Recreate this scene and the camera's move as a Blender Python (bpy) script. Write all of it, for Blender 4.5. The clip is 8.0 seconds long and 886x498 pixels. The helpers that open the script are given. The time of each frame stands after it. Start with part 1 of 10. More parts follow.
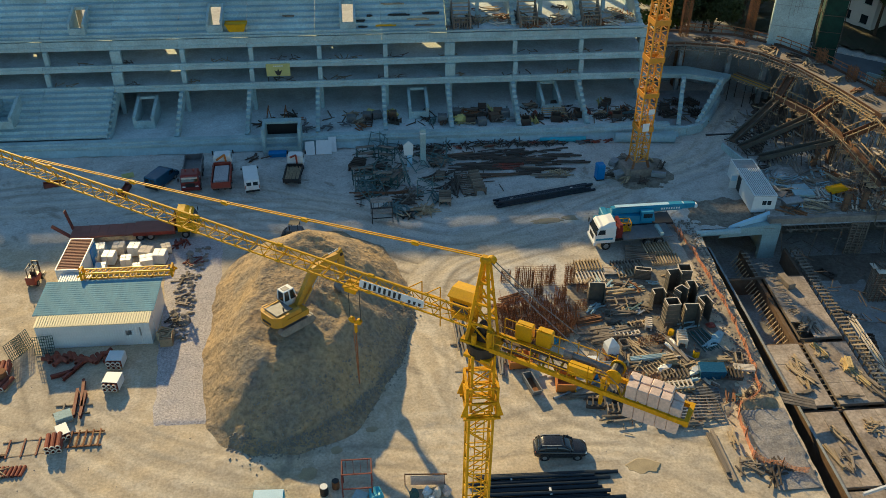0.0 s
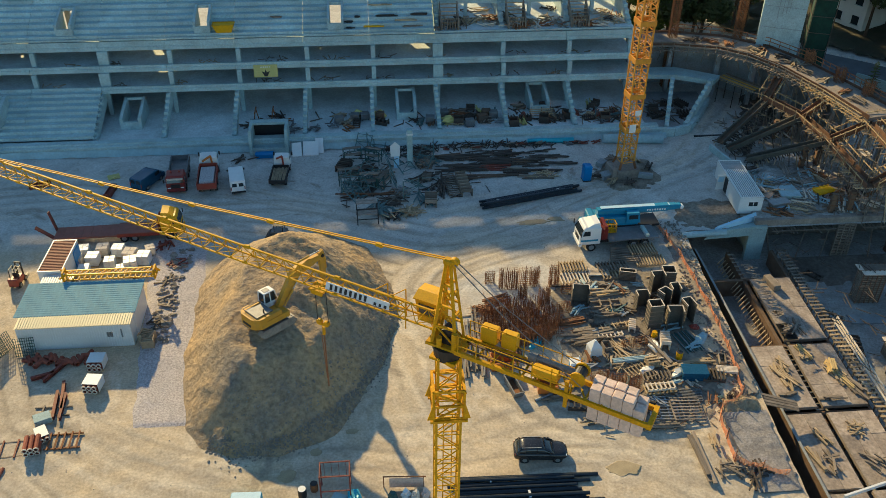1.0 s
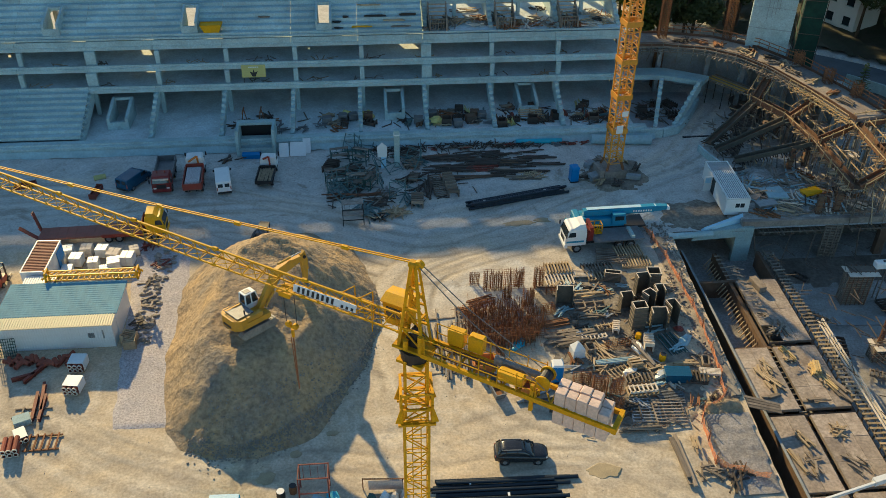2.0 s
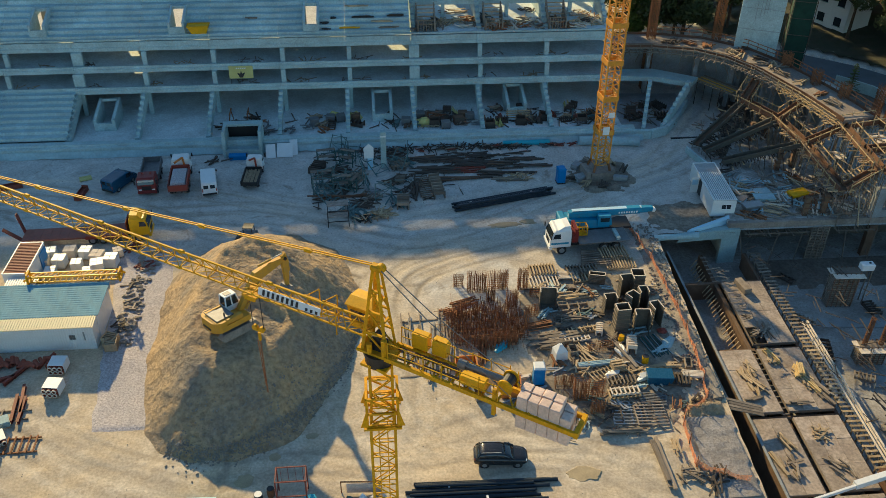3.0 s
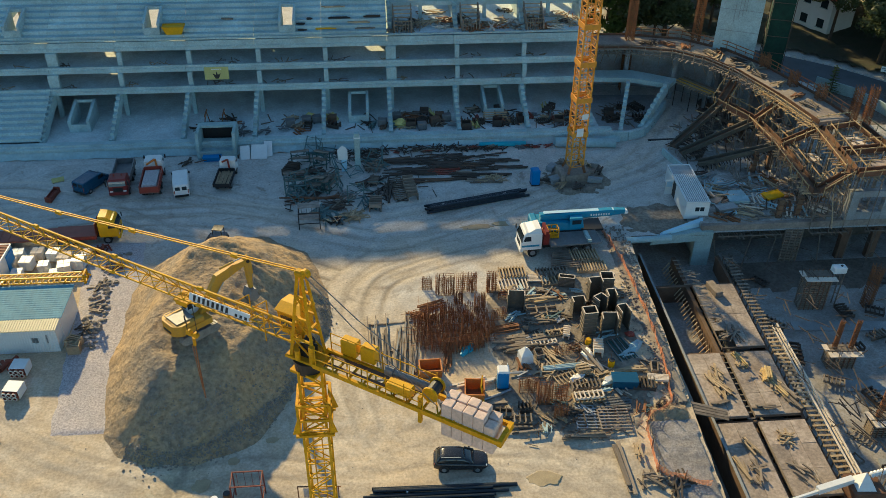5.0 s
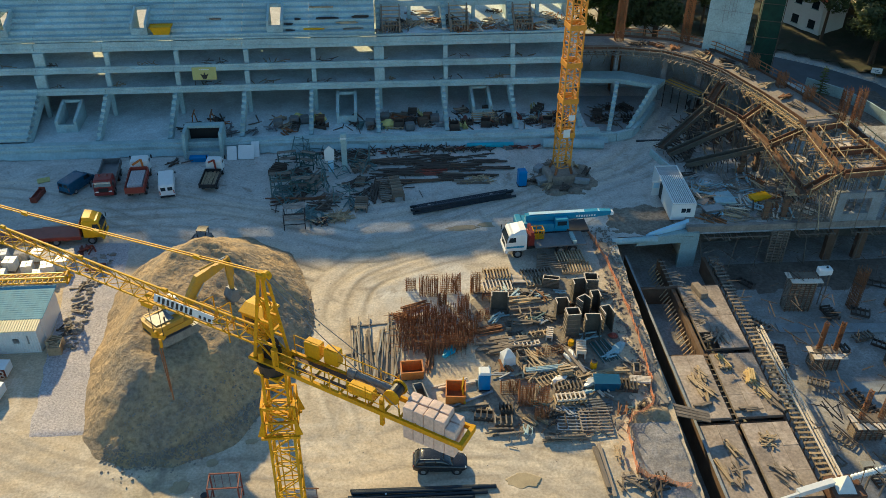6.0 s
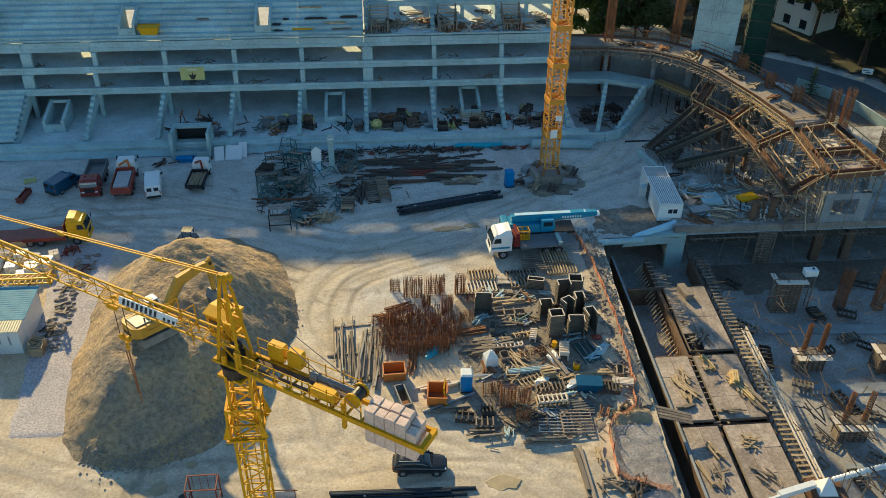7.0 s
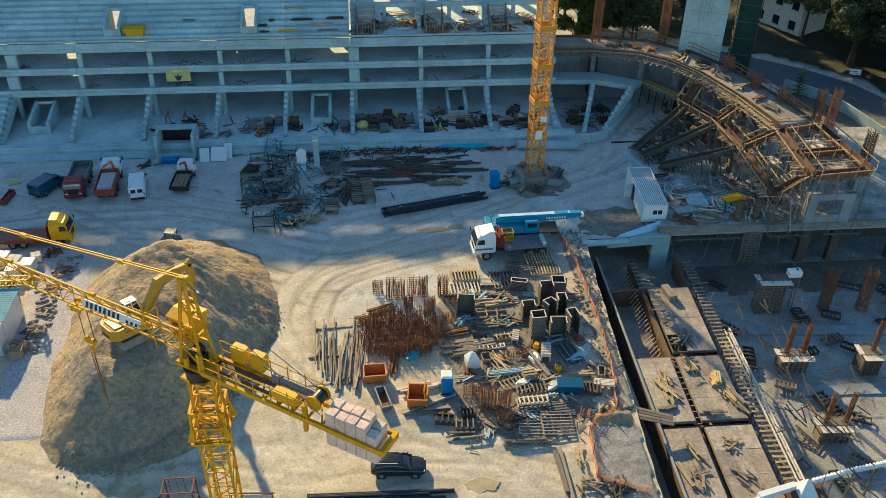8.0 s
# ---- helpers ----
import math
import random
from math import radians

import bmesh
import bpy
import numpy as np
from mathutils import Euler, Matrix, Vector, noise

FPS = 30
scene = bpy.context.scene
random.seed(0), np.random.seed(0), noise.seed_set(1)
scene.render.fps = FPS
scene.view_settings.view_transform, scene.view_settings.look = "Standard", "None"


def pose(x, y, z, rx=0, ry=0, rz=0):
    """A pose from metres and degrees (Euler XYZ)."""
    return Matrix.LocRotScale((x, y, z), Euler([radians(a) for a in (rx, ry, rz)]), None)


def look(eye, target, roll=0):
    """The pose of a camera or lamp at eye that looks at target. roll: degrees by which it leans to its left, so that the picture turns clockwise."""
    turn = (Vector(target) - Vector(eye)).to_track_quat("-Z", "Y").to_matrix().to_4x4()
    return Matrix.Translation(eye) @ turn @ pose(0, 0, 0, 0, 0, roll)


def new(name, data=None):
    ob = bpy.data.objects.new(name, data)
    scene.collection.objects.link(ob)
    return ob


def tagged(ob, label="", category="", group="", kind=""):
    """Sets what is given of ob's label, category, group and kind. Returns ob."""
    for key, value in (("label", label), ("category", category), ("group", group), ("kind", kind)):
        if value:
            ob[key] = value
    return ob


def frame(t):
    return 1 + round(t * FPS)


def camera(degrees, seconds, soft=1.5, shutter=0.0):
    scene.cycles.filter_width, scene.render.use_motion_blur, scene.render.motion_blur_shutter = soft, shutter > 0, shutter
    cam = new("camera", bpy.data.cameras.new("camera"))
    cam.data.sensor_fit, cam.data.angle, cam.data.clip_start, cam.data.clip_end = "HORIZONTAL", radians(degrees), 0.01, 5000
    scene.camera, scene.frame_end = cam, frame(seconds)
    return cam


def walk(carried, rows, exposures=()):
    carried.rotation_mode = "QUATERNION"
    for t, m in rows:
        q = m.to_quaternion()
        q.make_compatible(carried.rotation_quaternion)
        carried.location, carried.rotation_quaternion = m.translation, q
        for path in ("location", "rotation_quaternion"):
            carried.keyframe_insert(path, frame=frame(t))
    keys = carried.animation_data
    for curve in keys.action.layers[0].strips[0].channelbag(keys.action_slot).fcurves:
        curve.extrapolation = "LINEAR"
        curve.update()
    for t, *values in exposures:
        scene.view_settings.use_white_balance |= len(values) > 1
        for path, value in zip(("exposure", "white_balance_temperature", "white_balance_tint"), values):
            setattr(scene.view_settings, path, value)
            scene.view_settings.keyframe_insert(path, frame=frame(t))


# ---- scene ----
cam = camera(53.9, 8.0, 0.5)
PATH = [
    (0, (1.846, 0.667, 59.621), (2.027, 2.618, 58.235), 0.6),
    (0.5, (2.735, 0.685, 59.539), (2.917, 2.638, 58.156), 0.6),
    (1, (3.655, 0.751, 59.522), (3.836, 2.704, 58.138), 0.6),
    (1.5, (4.486, 0.827, 59.507), (4.669, 2.779, 58.123), 0.7),
    (3, (7.188, 1.042, 59.438), (7.370, 2.995, 58.056), 0.7),
    (3.5, (8.147, 1.063, 59.405), (8.328, 3.017, 58.024), 0.7),
    (4, (9.067, 1.122, 59.316), (9.247, 3.077, 57.936), 0.7),
    (4.5, (9.923, 1.232, 59.388), (10.103, 3.186, 58.006), 0.7),
    (6, (12.578, 1.390, 59.302), (12.758, 3.344, 57.922), 0.8),
    (6.5, (13.493, 1.447, 59.255), (13.672, 3.403, 57.875), 0.8),
    (7, (14.392, 1.502, 59.279), (14.570, 3.457, 57.898), 0.8),
    (7.5, (15.269, 1.534, 59.185), (15.449, 3.490, 57.808), 0.8),
    (8, (16.106, 1.573, 59.188), (16.289, 3.530, 57.809), 0.8),
]
walk(cam, [(t, look(eye, target, roll)) for t, eye, target, roll in PATH], [(0, 0.63, 5950, -7), (0.5, 0.74, 5920, -7), (1.5, 0.78, 5880, -7), (3, 0.76, 5820, -7), (4.5, 0.75, 5760, -8), (6, 0.85, 5640, -8), (7.5, 0.86, 5580, -9), (8, 1.0, 5520, -9)])

# ---- light ----
SUN_AZ, SUN_EL = radians(-21.7), radians(23.0)
SUN_DIR = Vector((math.sin(SUN_AZ) * math.cos(SUN_EL), math.cos(SUN_AZ) * math.cos(SUN_EL), math.sin(SUN_EL)))
world = bpy.data.worlds.new("sky")
scene.world = world
world.use_nodes = True
sky = world.node_tree.nodes.new("ShaderNodeTexSky")
sky.sky_type = "NISHITA"
sky.sun_disc = False
sky.dust_density, sky.ozone_density = 0.2, 2.2
sky.sun_elevation, sky.sun_rotation = SUN_EL, SUN_AZ
background = world.node_tree.nodes["Background"]
background.inputs["Strength"].default_value = 0.093
world.node_tree.links.new(sky.outputs[0], background.inputs[0])
sun = new("sun", bpy.data.lights.new("sun", "SUN"))
sun.data.energy, sun.data.angle, sun.data.color = 5.0, radians(0.9), (1.0, 0.66, 0.32)
sun.matrix_world = look(SUN_DIR * 300, (0, 0, 0))


# ---- materials ----
def mat(name, color, rough=0.8, metal=0.0, var=0.25, scale=1.5, fine=14.0, bump=0.25, dark=None, dirt=0.0, spec=0.4, random_tone=0.0, stretch=(1, 1, 1), relief=0.05, through_light=0.0):
    """A surface whose colour varies at two scales, with a second colour in patches (dark, dirt) and fine relief."""
    m = bpy.data.materials.new(name)
    m.use_nodes = True
    nodes, links = m.node_tree.nodes, m.node_tree.links
    bsdf = nodes["Principled BSDF"]
    bsdf.inputs["Roughness"].default_value, bsdf.inputs["Metallic"].default_value = rough, metal
    bsdf.inputs["Specular IOR Level"].default_value = spec
    where = nodes.new("ShaderNodeTexCoord")
    grid = nodes.new("ShaderNodeMapping")
    grid.inputs["Scale"].default_value = stretch
    links.new(where.outputs["Object"], grid.inputs["Vector"])

    def grain(size, detail):
        n = nodes.new("ShaderNodeTexNoise")
        n.inputs["Scale"].default_value, n.inputs["Detail"].default_value, n.inputs["Roughness"].default_value = size, detail, 0.62
        links.new(grid.outputs[0], n.inputs["Vector"])
        return n.outputs["Fac"]

    def ramp(value, low, high):
        r = nodes.new("ShaderNodeMapRange")
        r.inputs["From Min"].default_value, r.inputs["From Max"].default_value = 0.3, 0.7
        r.inputs["To Min"].default_value, r.inputs["To Max"].default_value = low, high
        links.new(value, r.inputs["Value"])
        return r.outputs[0]

    def mix(fac, a, b, blend="MIX"):
        n = nodes.new("ShaderNodeMix")
        n.data_type, n.blend_type = "RGBA", blend
        for slot, v in ((0, fac), (6, a), (7, b)):
            if hasattr(v, "links"):
                links.new(v, n.inputs[slot])
            else:
                n.inputs[slot].default_value = v if slot == 0 else (*v, 1)
        return n.outputs[2]

    large, small = grain(scale, 4), grain(fine, 6)
    other = dark or tuple(c * (1 - var) for c in color)
    base = mix(ramp(large, 0.0, 1.0), color, other)
    tone = nodes.new("ShaderNodeCombineColor")
    for i in range(3):
        links.new(ramp(small, 1 - var * 0.8, 1 + var * 0.5), tone.inputs[i])
    base = mix(1.0, base, tone.outputs[0], "MULTIPLY")
    if dirt:
        base = mix(ramp(grain(scale * 2.7, 8), -dirt, dirt * 1.4), base, (0.19, 0.155, 0.11))
    if random_tone:
        info, shade = nodes.new("ShaderNodeObjectInfo"), nodes.new("ShaderNodeCombineColor")
        r = nodes.new("ShaderNodeMapRange")
        r.inputs["To Min"].default_value, r.inputs["To Max"].default_value = 1 - random_tone, 1 + random_tone
        links.new(info.outputs["Random"], r.inputs["Value"])
        for i in range(3):
            links.new(r.outputs[0], shade.inputs[i])
        base = mix(1.0, base, shade.outputs[0], "MULTIPLY")
    links.new(base, bsdf.inputs["Base Color"])
    links.new(ramp(small, max(0.05, rough - 0.12), min(1, rough + 0.12)), bsdf.inputs["Roughness"])
    if bump:
        b = nodes.new("ShaderNodeBump")
        b.inputs["Strength"].default_value, b.inputs["Distance"].default_value = bump, relief
        links.new(small, b.inputs["Height"])
        links.new(b.outputs[0], bsdf.inputs["Normal"])
    if through_light:
        # thin leaves let some of the sun through
        leaf_light, blend = nodes.new("ShaderNodeBsdfTranslucent"), nodes.new("ShaderNodeMixShader")
        links.new(base, leaf_light.inputs["Color"])
        blend.inputs[0].default_value = through_light
        links.new(bsdf.outputs[0], blend.inputs[1])
        links.new(leaf_light.outputs[0], blend.inputs[2])
        links.new(blend.outputs[0], nodes["Material Output"].inputs["Surface"])
    return m


def earth_material():
    """Packed site earth: pale dust, grey patches, wheel tracks in two directions and grit."""
    m = bpy.data.materials.new("packed_earth")
    m.use_nodes = True
    nodes, links = m.node_tree.nodes, m.node_tree.links
    bsdf = nodes["Principled BSDF"]
    bsdf.inputs["Roughness"].default_value, bsdf.inputs["Specular IOR Level"].default_value = 0.95, 0.2
    where = nodes.new("ShaderNodeTexCoord")

    def grain(size, detail, stretch=(1, 1, 1), turn=0.0, warp=0.0):
        g_ = nodes.new("ShaderNodeMapping")
        g_.inputs["Scale"].default_value, g_.inputs["Rotation"].default_value = stretch, (0, 0, radians(turn))
        links.new(where.outputs["Object"], g_.inputs["Vector"])
        n = nodes.new("ShaderNodeTexNoise")
        n.inputs["Scale"].default_value, n.inputs["Detail"].default_value = size, detail
        n.inputs["Roughness"].default_value, n.inputs["Distortion"].default_value = 0.6, warp
        links.new(g_.outputs[0], n.inputs["Vector"])
        return n.outputs["Fac"]

    def ramp(value, a, b, low=0.0, high=1.0):
        r = nodes.new("ShaderNodeMapRange")
        for key, v in (("From Min", a), ("From Max", b), ("To Min", low), ("To Max", high)):
            r.inputs[key].default_value = v
        links.new(value, r.inputs["Value"])
        return r.outputs[0]

    def mix(fac, a, b, blend="MIX"):
        n = nodes.new("ShaderNodeMix")
        n.data_type, n.blend_type = "RGBA", blend
        for slot, v in ((0, fac), (6, a), (7, b)):
            if hasattr(v, "links"):
                links.new(v, n.inputs[slot])
            else:
                n.inputs[slot].default_value = v if slot == 0 else (*v, 1)
        return n.outputs[2]

    base = mix(ramp(grain(0.07, 5, warp=0.6), 0.42, 0.62), (0.53, 0.43, 0.295), (0.43, 0.37, 0.29))
    base = mix(ramp(grain(0.45, 6, warp=0.8), 0.5, 0.72), base, (0.64, 0.56, 0.44))
    def painted(name):
        a_ = nodes.new("ShaderNodeAttribute")
        a_.attribute_name = name
        return a_.outputs["Fac"]

    # grey stony dust on the haul road and the yard, sandy earth elsewhere
    stony = mix(ramp(grain(0.35, 7, warp=0.9), 0.4, 0.68), (0.45, 0.445, 0.425), (0.60, 0.595, 0.57))
    base = mix(painted("grey"), base, stony)
    # wheel tracks: pale polished strips, dark pressed ruts
    base = mix(painted("pale"), base, (0.68, 0.605, 0.48))
    base = mix(painted("rut"), base, (0.25, 0.215, 0.165))
    base = mix(ramp(grain(1.1, 7, warp=1.0), 0.52, 0.72, 0.0, 0.45), base, (0.27, 0.225, 0.17))
    base = mix(ramp(grain(0.22, 4, warp=1.2), 0.60, 0.70, 0.0, 0.7), base, (0.25, 0.215, 0.17))
    tone = nodes.new("ShaderNodeCombineColor")
    grit = grain(5.0, 8)
    for i in range(3):
        links.new(ramp(grit, 0.3, 0.7, 0.76, 1.19), tone.inputs[i])
    base = mix(1.0, base, tone.outputs[0], "MULTIPLY")
    links.new(base, bsdf.inputs["Base Color"])
    b1 = nodes.new("ShaderNodeBump")
    b1.inputs["Strength"].default_value, b1.inputs["Distance"].default_value = 0.7, 0.10
    links.new(grain(0.7, 9, (1, 1, 1), 0, 0.5), b1.inputs["Height"])
    b2 = nodes.new("ShaderNodeBump")
    b2.inputs["Strength"].default_value, b2.inputs["Distance"].default_value = 0.4, 0.04
    links.new(grit, b2.inputs["Height"])
    links.new(b1.outputs[0], b2.inputs["Normal"])
    links.new(b2.outputs[0], bsdf.inputs["Normal"])
    return m


EARTH = earth_material()
DIRT = mat("mound_soil", (0.47, 0.33, 0.175), 0.97, var=0.5, scale=0.28, fine=2.6, bump=1.0, dark=(0.27, 0.23, 0.18), spec=0.15, relief=0.3)
GRAVEL = mat("gravel", (0.50, 0.455, 0.45), 0.95, var=0.6, scale=0.5, fine=7.0, bump=1.0, dark=(0.45, 0.42, 0.42), spec=0.2)
GREYGRAVEL = mat("grey_gravel", (0.35, 0.33, 0.32), 0.95, var=0.5, scale=0.6, fine=7.0, bump=1.0, spec=0.2)
WETMUD = mat("puddle_mud", (0.42, 0.34, 0.21), 0.7, var=0.3, scale=1.0, bump=0.1)
CONCRETE = mat("concrete", (0.385, 0.505, 0.51), 0.85, var=0.26, scale=0.35, fine=7, bump=0.2, dirt=0.15)
PALECON = mat("precast_concrete", (0.475, 0.60, 0.605), 0.8, var=0.3, scale=0.4, fine=6, bump=0.2, dirt=0.14)
SCRUB = mat("dark_scrub", (0.035, 0.045, 0.02), 0.9, var=0.5, scale=0.4, fine=3, bump=0.8, dark=(0.06, 0.05, 0.03))
DUSTDECK = mat("dusty_brown_deck", (0.36, 0.31, 0.26), 0.9, var=0.35, scale=0.4, fine=5, bump=0.3, dark=(0.18, 0.15, 0.13), dirt=0.25)
DARKCON = mat("dark_concrete", (0.33, 0.35, 0.36), 0.85, var=0.3, scale=0.4, fine=7, bump=0.2, dirt=0.3)
TREAD = mat("terrace_concrete", (0.475, 0.615, 0.635), 0.75, var=0.3, scale=0.3, fine=5, bump=0.15, dirt=0.12, random_tone=0.1)
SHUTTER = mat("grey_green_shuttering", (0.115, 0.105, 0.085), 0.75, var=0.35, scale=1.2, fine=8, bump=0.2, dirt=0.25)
PLYWOOD = mat("grey_plywood", (0.42, 0.355, 0.295), 0.8, var=0.5, scale=0.6, fine=4, bump=0.2, dark=(0.25, 0.20, 0.165), dirt=0.22, random_tone=0.2)
WOOD = mat("timber", (0.50, 0.38, 0.235), 0.8, var=0.4, scale=2.5, fine=18, bump=0.2, random_tone=0.3)
OLDWOOD = mat("weathered_timber", (0.27, 0.22, 0.17), 0.85, var=0.4, scale=2.0, fine=16, bump=0.25, random_tone=0.35)
FORMWOOD = mat("formwork_timber", (0.20, 0.098, 0.055), 0.8, var=0.45, scale=1.5, fine=12, bump=0.25, dirt=0.25, random_tone=0.2)
DARKWOOD = mat("dark_timber", (0.09, 0.07, 0.055), 0.8, var=0.4, scale=2.0, fine=14, bump=0.25, random_tone=0.3)
YELLOW = mat("crane_yellow_paint", (0.70, 0.365, 0.005), 0.6, var=0.28, scale=1.2, fine=9, bump=0.05, dirt=0.12, spec=0.15)
PALEYELLOW = mat("mast_yellow_paint", (0.66, 0.37, 0.012), 0.6, var=0.32, scale=0.8, fine=9, bump=0.05, dirt=0.12, spec=0.15)
ORANGE = mat("mast_orange_paint", (0.70, 0.31, 0.03), 0.5, var=0.2, scale=0.8, fine=10, bump=0.05, dirt=0.12)
DIGGER = mat("digger_yellow_paint", (0.58, 0.30, 0.025), 0.6, var=0.15, scale=1.0, fine=12, bump=0.05, dirt=0.2)
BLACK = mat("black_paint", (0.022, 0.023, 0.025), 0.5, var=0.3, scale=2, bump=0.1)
RUBBER = mat("rubber", (0.025, 0.025, 0.026), 0.85, var=0.3, scale=3, bump=0.2, dirt=0.15)
STEEL = mat("galvanised_steel", (0.42, 0.43, 0.44), 0.45, metal=0.7, var=0.25, scale=2, bump=0.1, dirt=0.15)
GREYSTEEL = mat("grey_steel", (0.22, 0.225, 0.23), 0.55, metal=0.3, var=0.3, scale=2, bump=0.1, dirt=0.2)
RUST = mat("rusty_steel", (0.29, 0.13, 0.055), 0.9, var=0.45, scale=1.6, fine=12, bump=0.3, dark=(0.19, 0.085, 0.04), random_tone=0.25)
REDRUST = mat("red_oxide_steel", (0.24, 0.055, 0.035), 0.7, var=0.4, scale=1.6, fine=12, bump=0.2, dirt=0.15, random_tone=0.15)
WHITE = mat("white_paint", (0.74, 0.75, 0.74), 0.45, var=0.07, scale=1.0, fine=9, bump=0.05, dirt=0.05)
CREAM = mat("cream_block", (0.72, 0.63, 0.52), 0.85, var=0.18, scale=1.0, fine=9, bump=0.2, dirt=0.2)
PINK = mat("pinkish_concrete", (0.76, 0.58, 0.48), 0.85, var=0.25, scale=0.9, fine=8, bump=0.2, dirt=0.15)
BLUEROOF = mat("blue_grey_sheet_metal", (0.20, 0.37, 0.45), 0.8, metal=0.0, var=0.2, scale=0.7, fine=6, bump=0.05, dirt=0.08, spec=0.1, stretch=(1, 0.25, 1))
YELLOWROOF = mat("cream_sheet_metal", (0.72, 0.63, 0.40), 0.45, var=0.12, scale=0.7, fine=6, bump=0.05, dirt=0.08)
REDROOF = mat("red_corrugated_sheet", (0.33, 0.12, 0.075), 0.7, var=0.25, scale=0.8, fine=8, bump=0.05, dirt=0.1)
TEAL = mat("crane_blue_paint", (0.035, 0.25, 0.42), 0.4, var=0.15, scale=1, fine=9, bump=0.05, dirt=0.08)
DARKBLUE = mat("dark_blue_car_paint", (0.012, 0.075, 0.15), 0.25, var=0.15, scale=1, bump=0.02, spec=0.6)
CARBLACK = mat("dark_grey_car_paint", (0.03, 0.032, 0.038), 0.22, metal=0.3, var=0.2, scale=1.5, bump=0.02, spec=0.6)
TRUCKRED = mat("dark_red_truck_paint", (0.20, 0.025, 0.022), 0.4, var=0.2, scale=1, bump=0.04, dirt=0.12)
BRIGHTRED = mat("red_paint", (0.30, 0.055, 0.035), 0.45, var=0.2, scale=1, bump=0.04, dirt=0.12)
REDBED = mat("red_primer_deck", (0.30, 0.11, 0.08), 0.7, var=0.25, scale=0.9, fine=8, bump=0.1, dirt=0.15)
TRUCKYELLOW = mat("yellow_truck_paint", (0.75, 0.41, 0.006), 0.45, var=0.15, scale=1, bump=0.03, dirt=0.08, spec=0.25)
SKIP = mat("orange_skip_paint", (0.58, 0.19, 0.03), 0.6, var=0.25, scale=1.2, bump=0.1, dirt=0.25)
PORTABLUE = mat("blue_plastic", (0.02, 0.19, 0.48), 0.4, var=0.1, scale=1, bump=0.02)
CYAN = mat("cyan_tarpaulin", (0.07, 0.42, 0.55), 0.5, var=0.2, scale=1.5, bump=0.3)
PALEBLUE = mat("pale_blue_sheet", (0.45, 0.66, 0.80), 0.5, var=0.12, scale=0.8, bump=0.3)
MEMBRANE = mat("pale_membrane", (0.40, 0.54, 0.58), 0.6, var=0.25, scale=0.5, fine=4, bump=0.6, dirt=0.1)
NET = mat("orange_plastic_mesh", (0.80, 0.33, 0.16), 0.6, var=0.2, scale=2, bump=0.1)
GREEN = mat("dark_green_netting", (0.015, 0.055, 0.038), 0.85, var=0.4, scale=1.2, fine=8, bump=0.4)
BROWNBEAM = mat("brown_shuttering", (0.17, 0.105, 0.065), 0.8, var=0.4, scale=1.0, fine=8, bump=0.25, dirt=0.2)
BRICKRED = mat("clay_pipe", (0.30, 0.085, 0.05), 0.8, var=0.25, scale=3, bump=0.2, random_tone=0.15)
PIPEBLACK = mat("black_plastic_pipe", (0.014, 0.022, 0.032), 0.35, var=0.2, scale=1.0, bump=0.03, spec=0.5)
ASPHALT = mat("asphalt", (0.12, 0.13, 0.14), 0.85, var=0.25, scale=0.4, fine=8, bump=0.3)
LEAF = mat("dark_foliage", (0.10, 0.125, 0.045), 0.6, var=0.6, scale=0.8, fine=3, bump=0.0, dark=(0.05, 0.07, 0.03), through_light=0.4)
LIGHTLEAF = mat("bright_foliage", (0.10, 0.16, 0.03), 0.6, var=0.4, scale=0.8, fine=3, bump=0.0, through_light=0.4)
BARK = mat("bark", (0.09, 0.065, 0.045), 0.95, var=0.4, scale=3, bump=0.5)
DEBRIS = mat("rubble", (0.34, 0.30, 0.25), 0.95, var=0.45, scale=1.0, fine=8, bump=0.6)
LAMPWHITE = mat("white_plastic", (0.8, 0.8, 0.78), 0.4, var=0.05, scale=1, bump=0.02)
YELLOWBOARD = mat("yellow_board", (0.55, 0.50, 0.18), 0.6, var=0.15, scale=1, bump=0.05)
CLEARGLASS = bpy.data.materials.new("window_glass")
CLEARGLASS.use_nodes = True
_g = CLEARGLASS.node_tree.nodes["Principled BSDF"]
_g.inputs["Base Color"].default_value, _g.inputs["Roughness"].default_value = (0.02, 0.028, 0.035, 1), 0.06
_g.inputs["Specular IOR Level"].default_value = 0.8


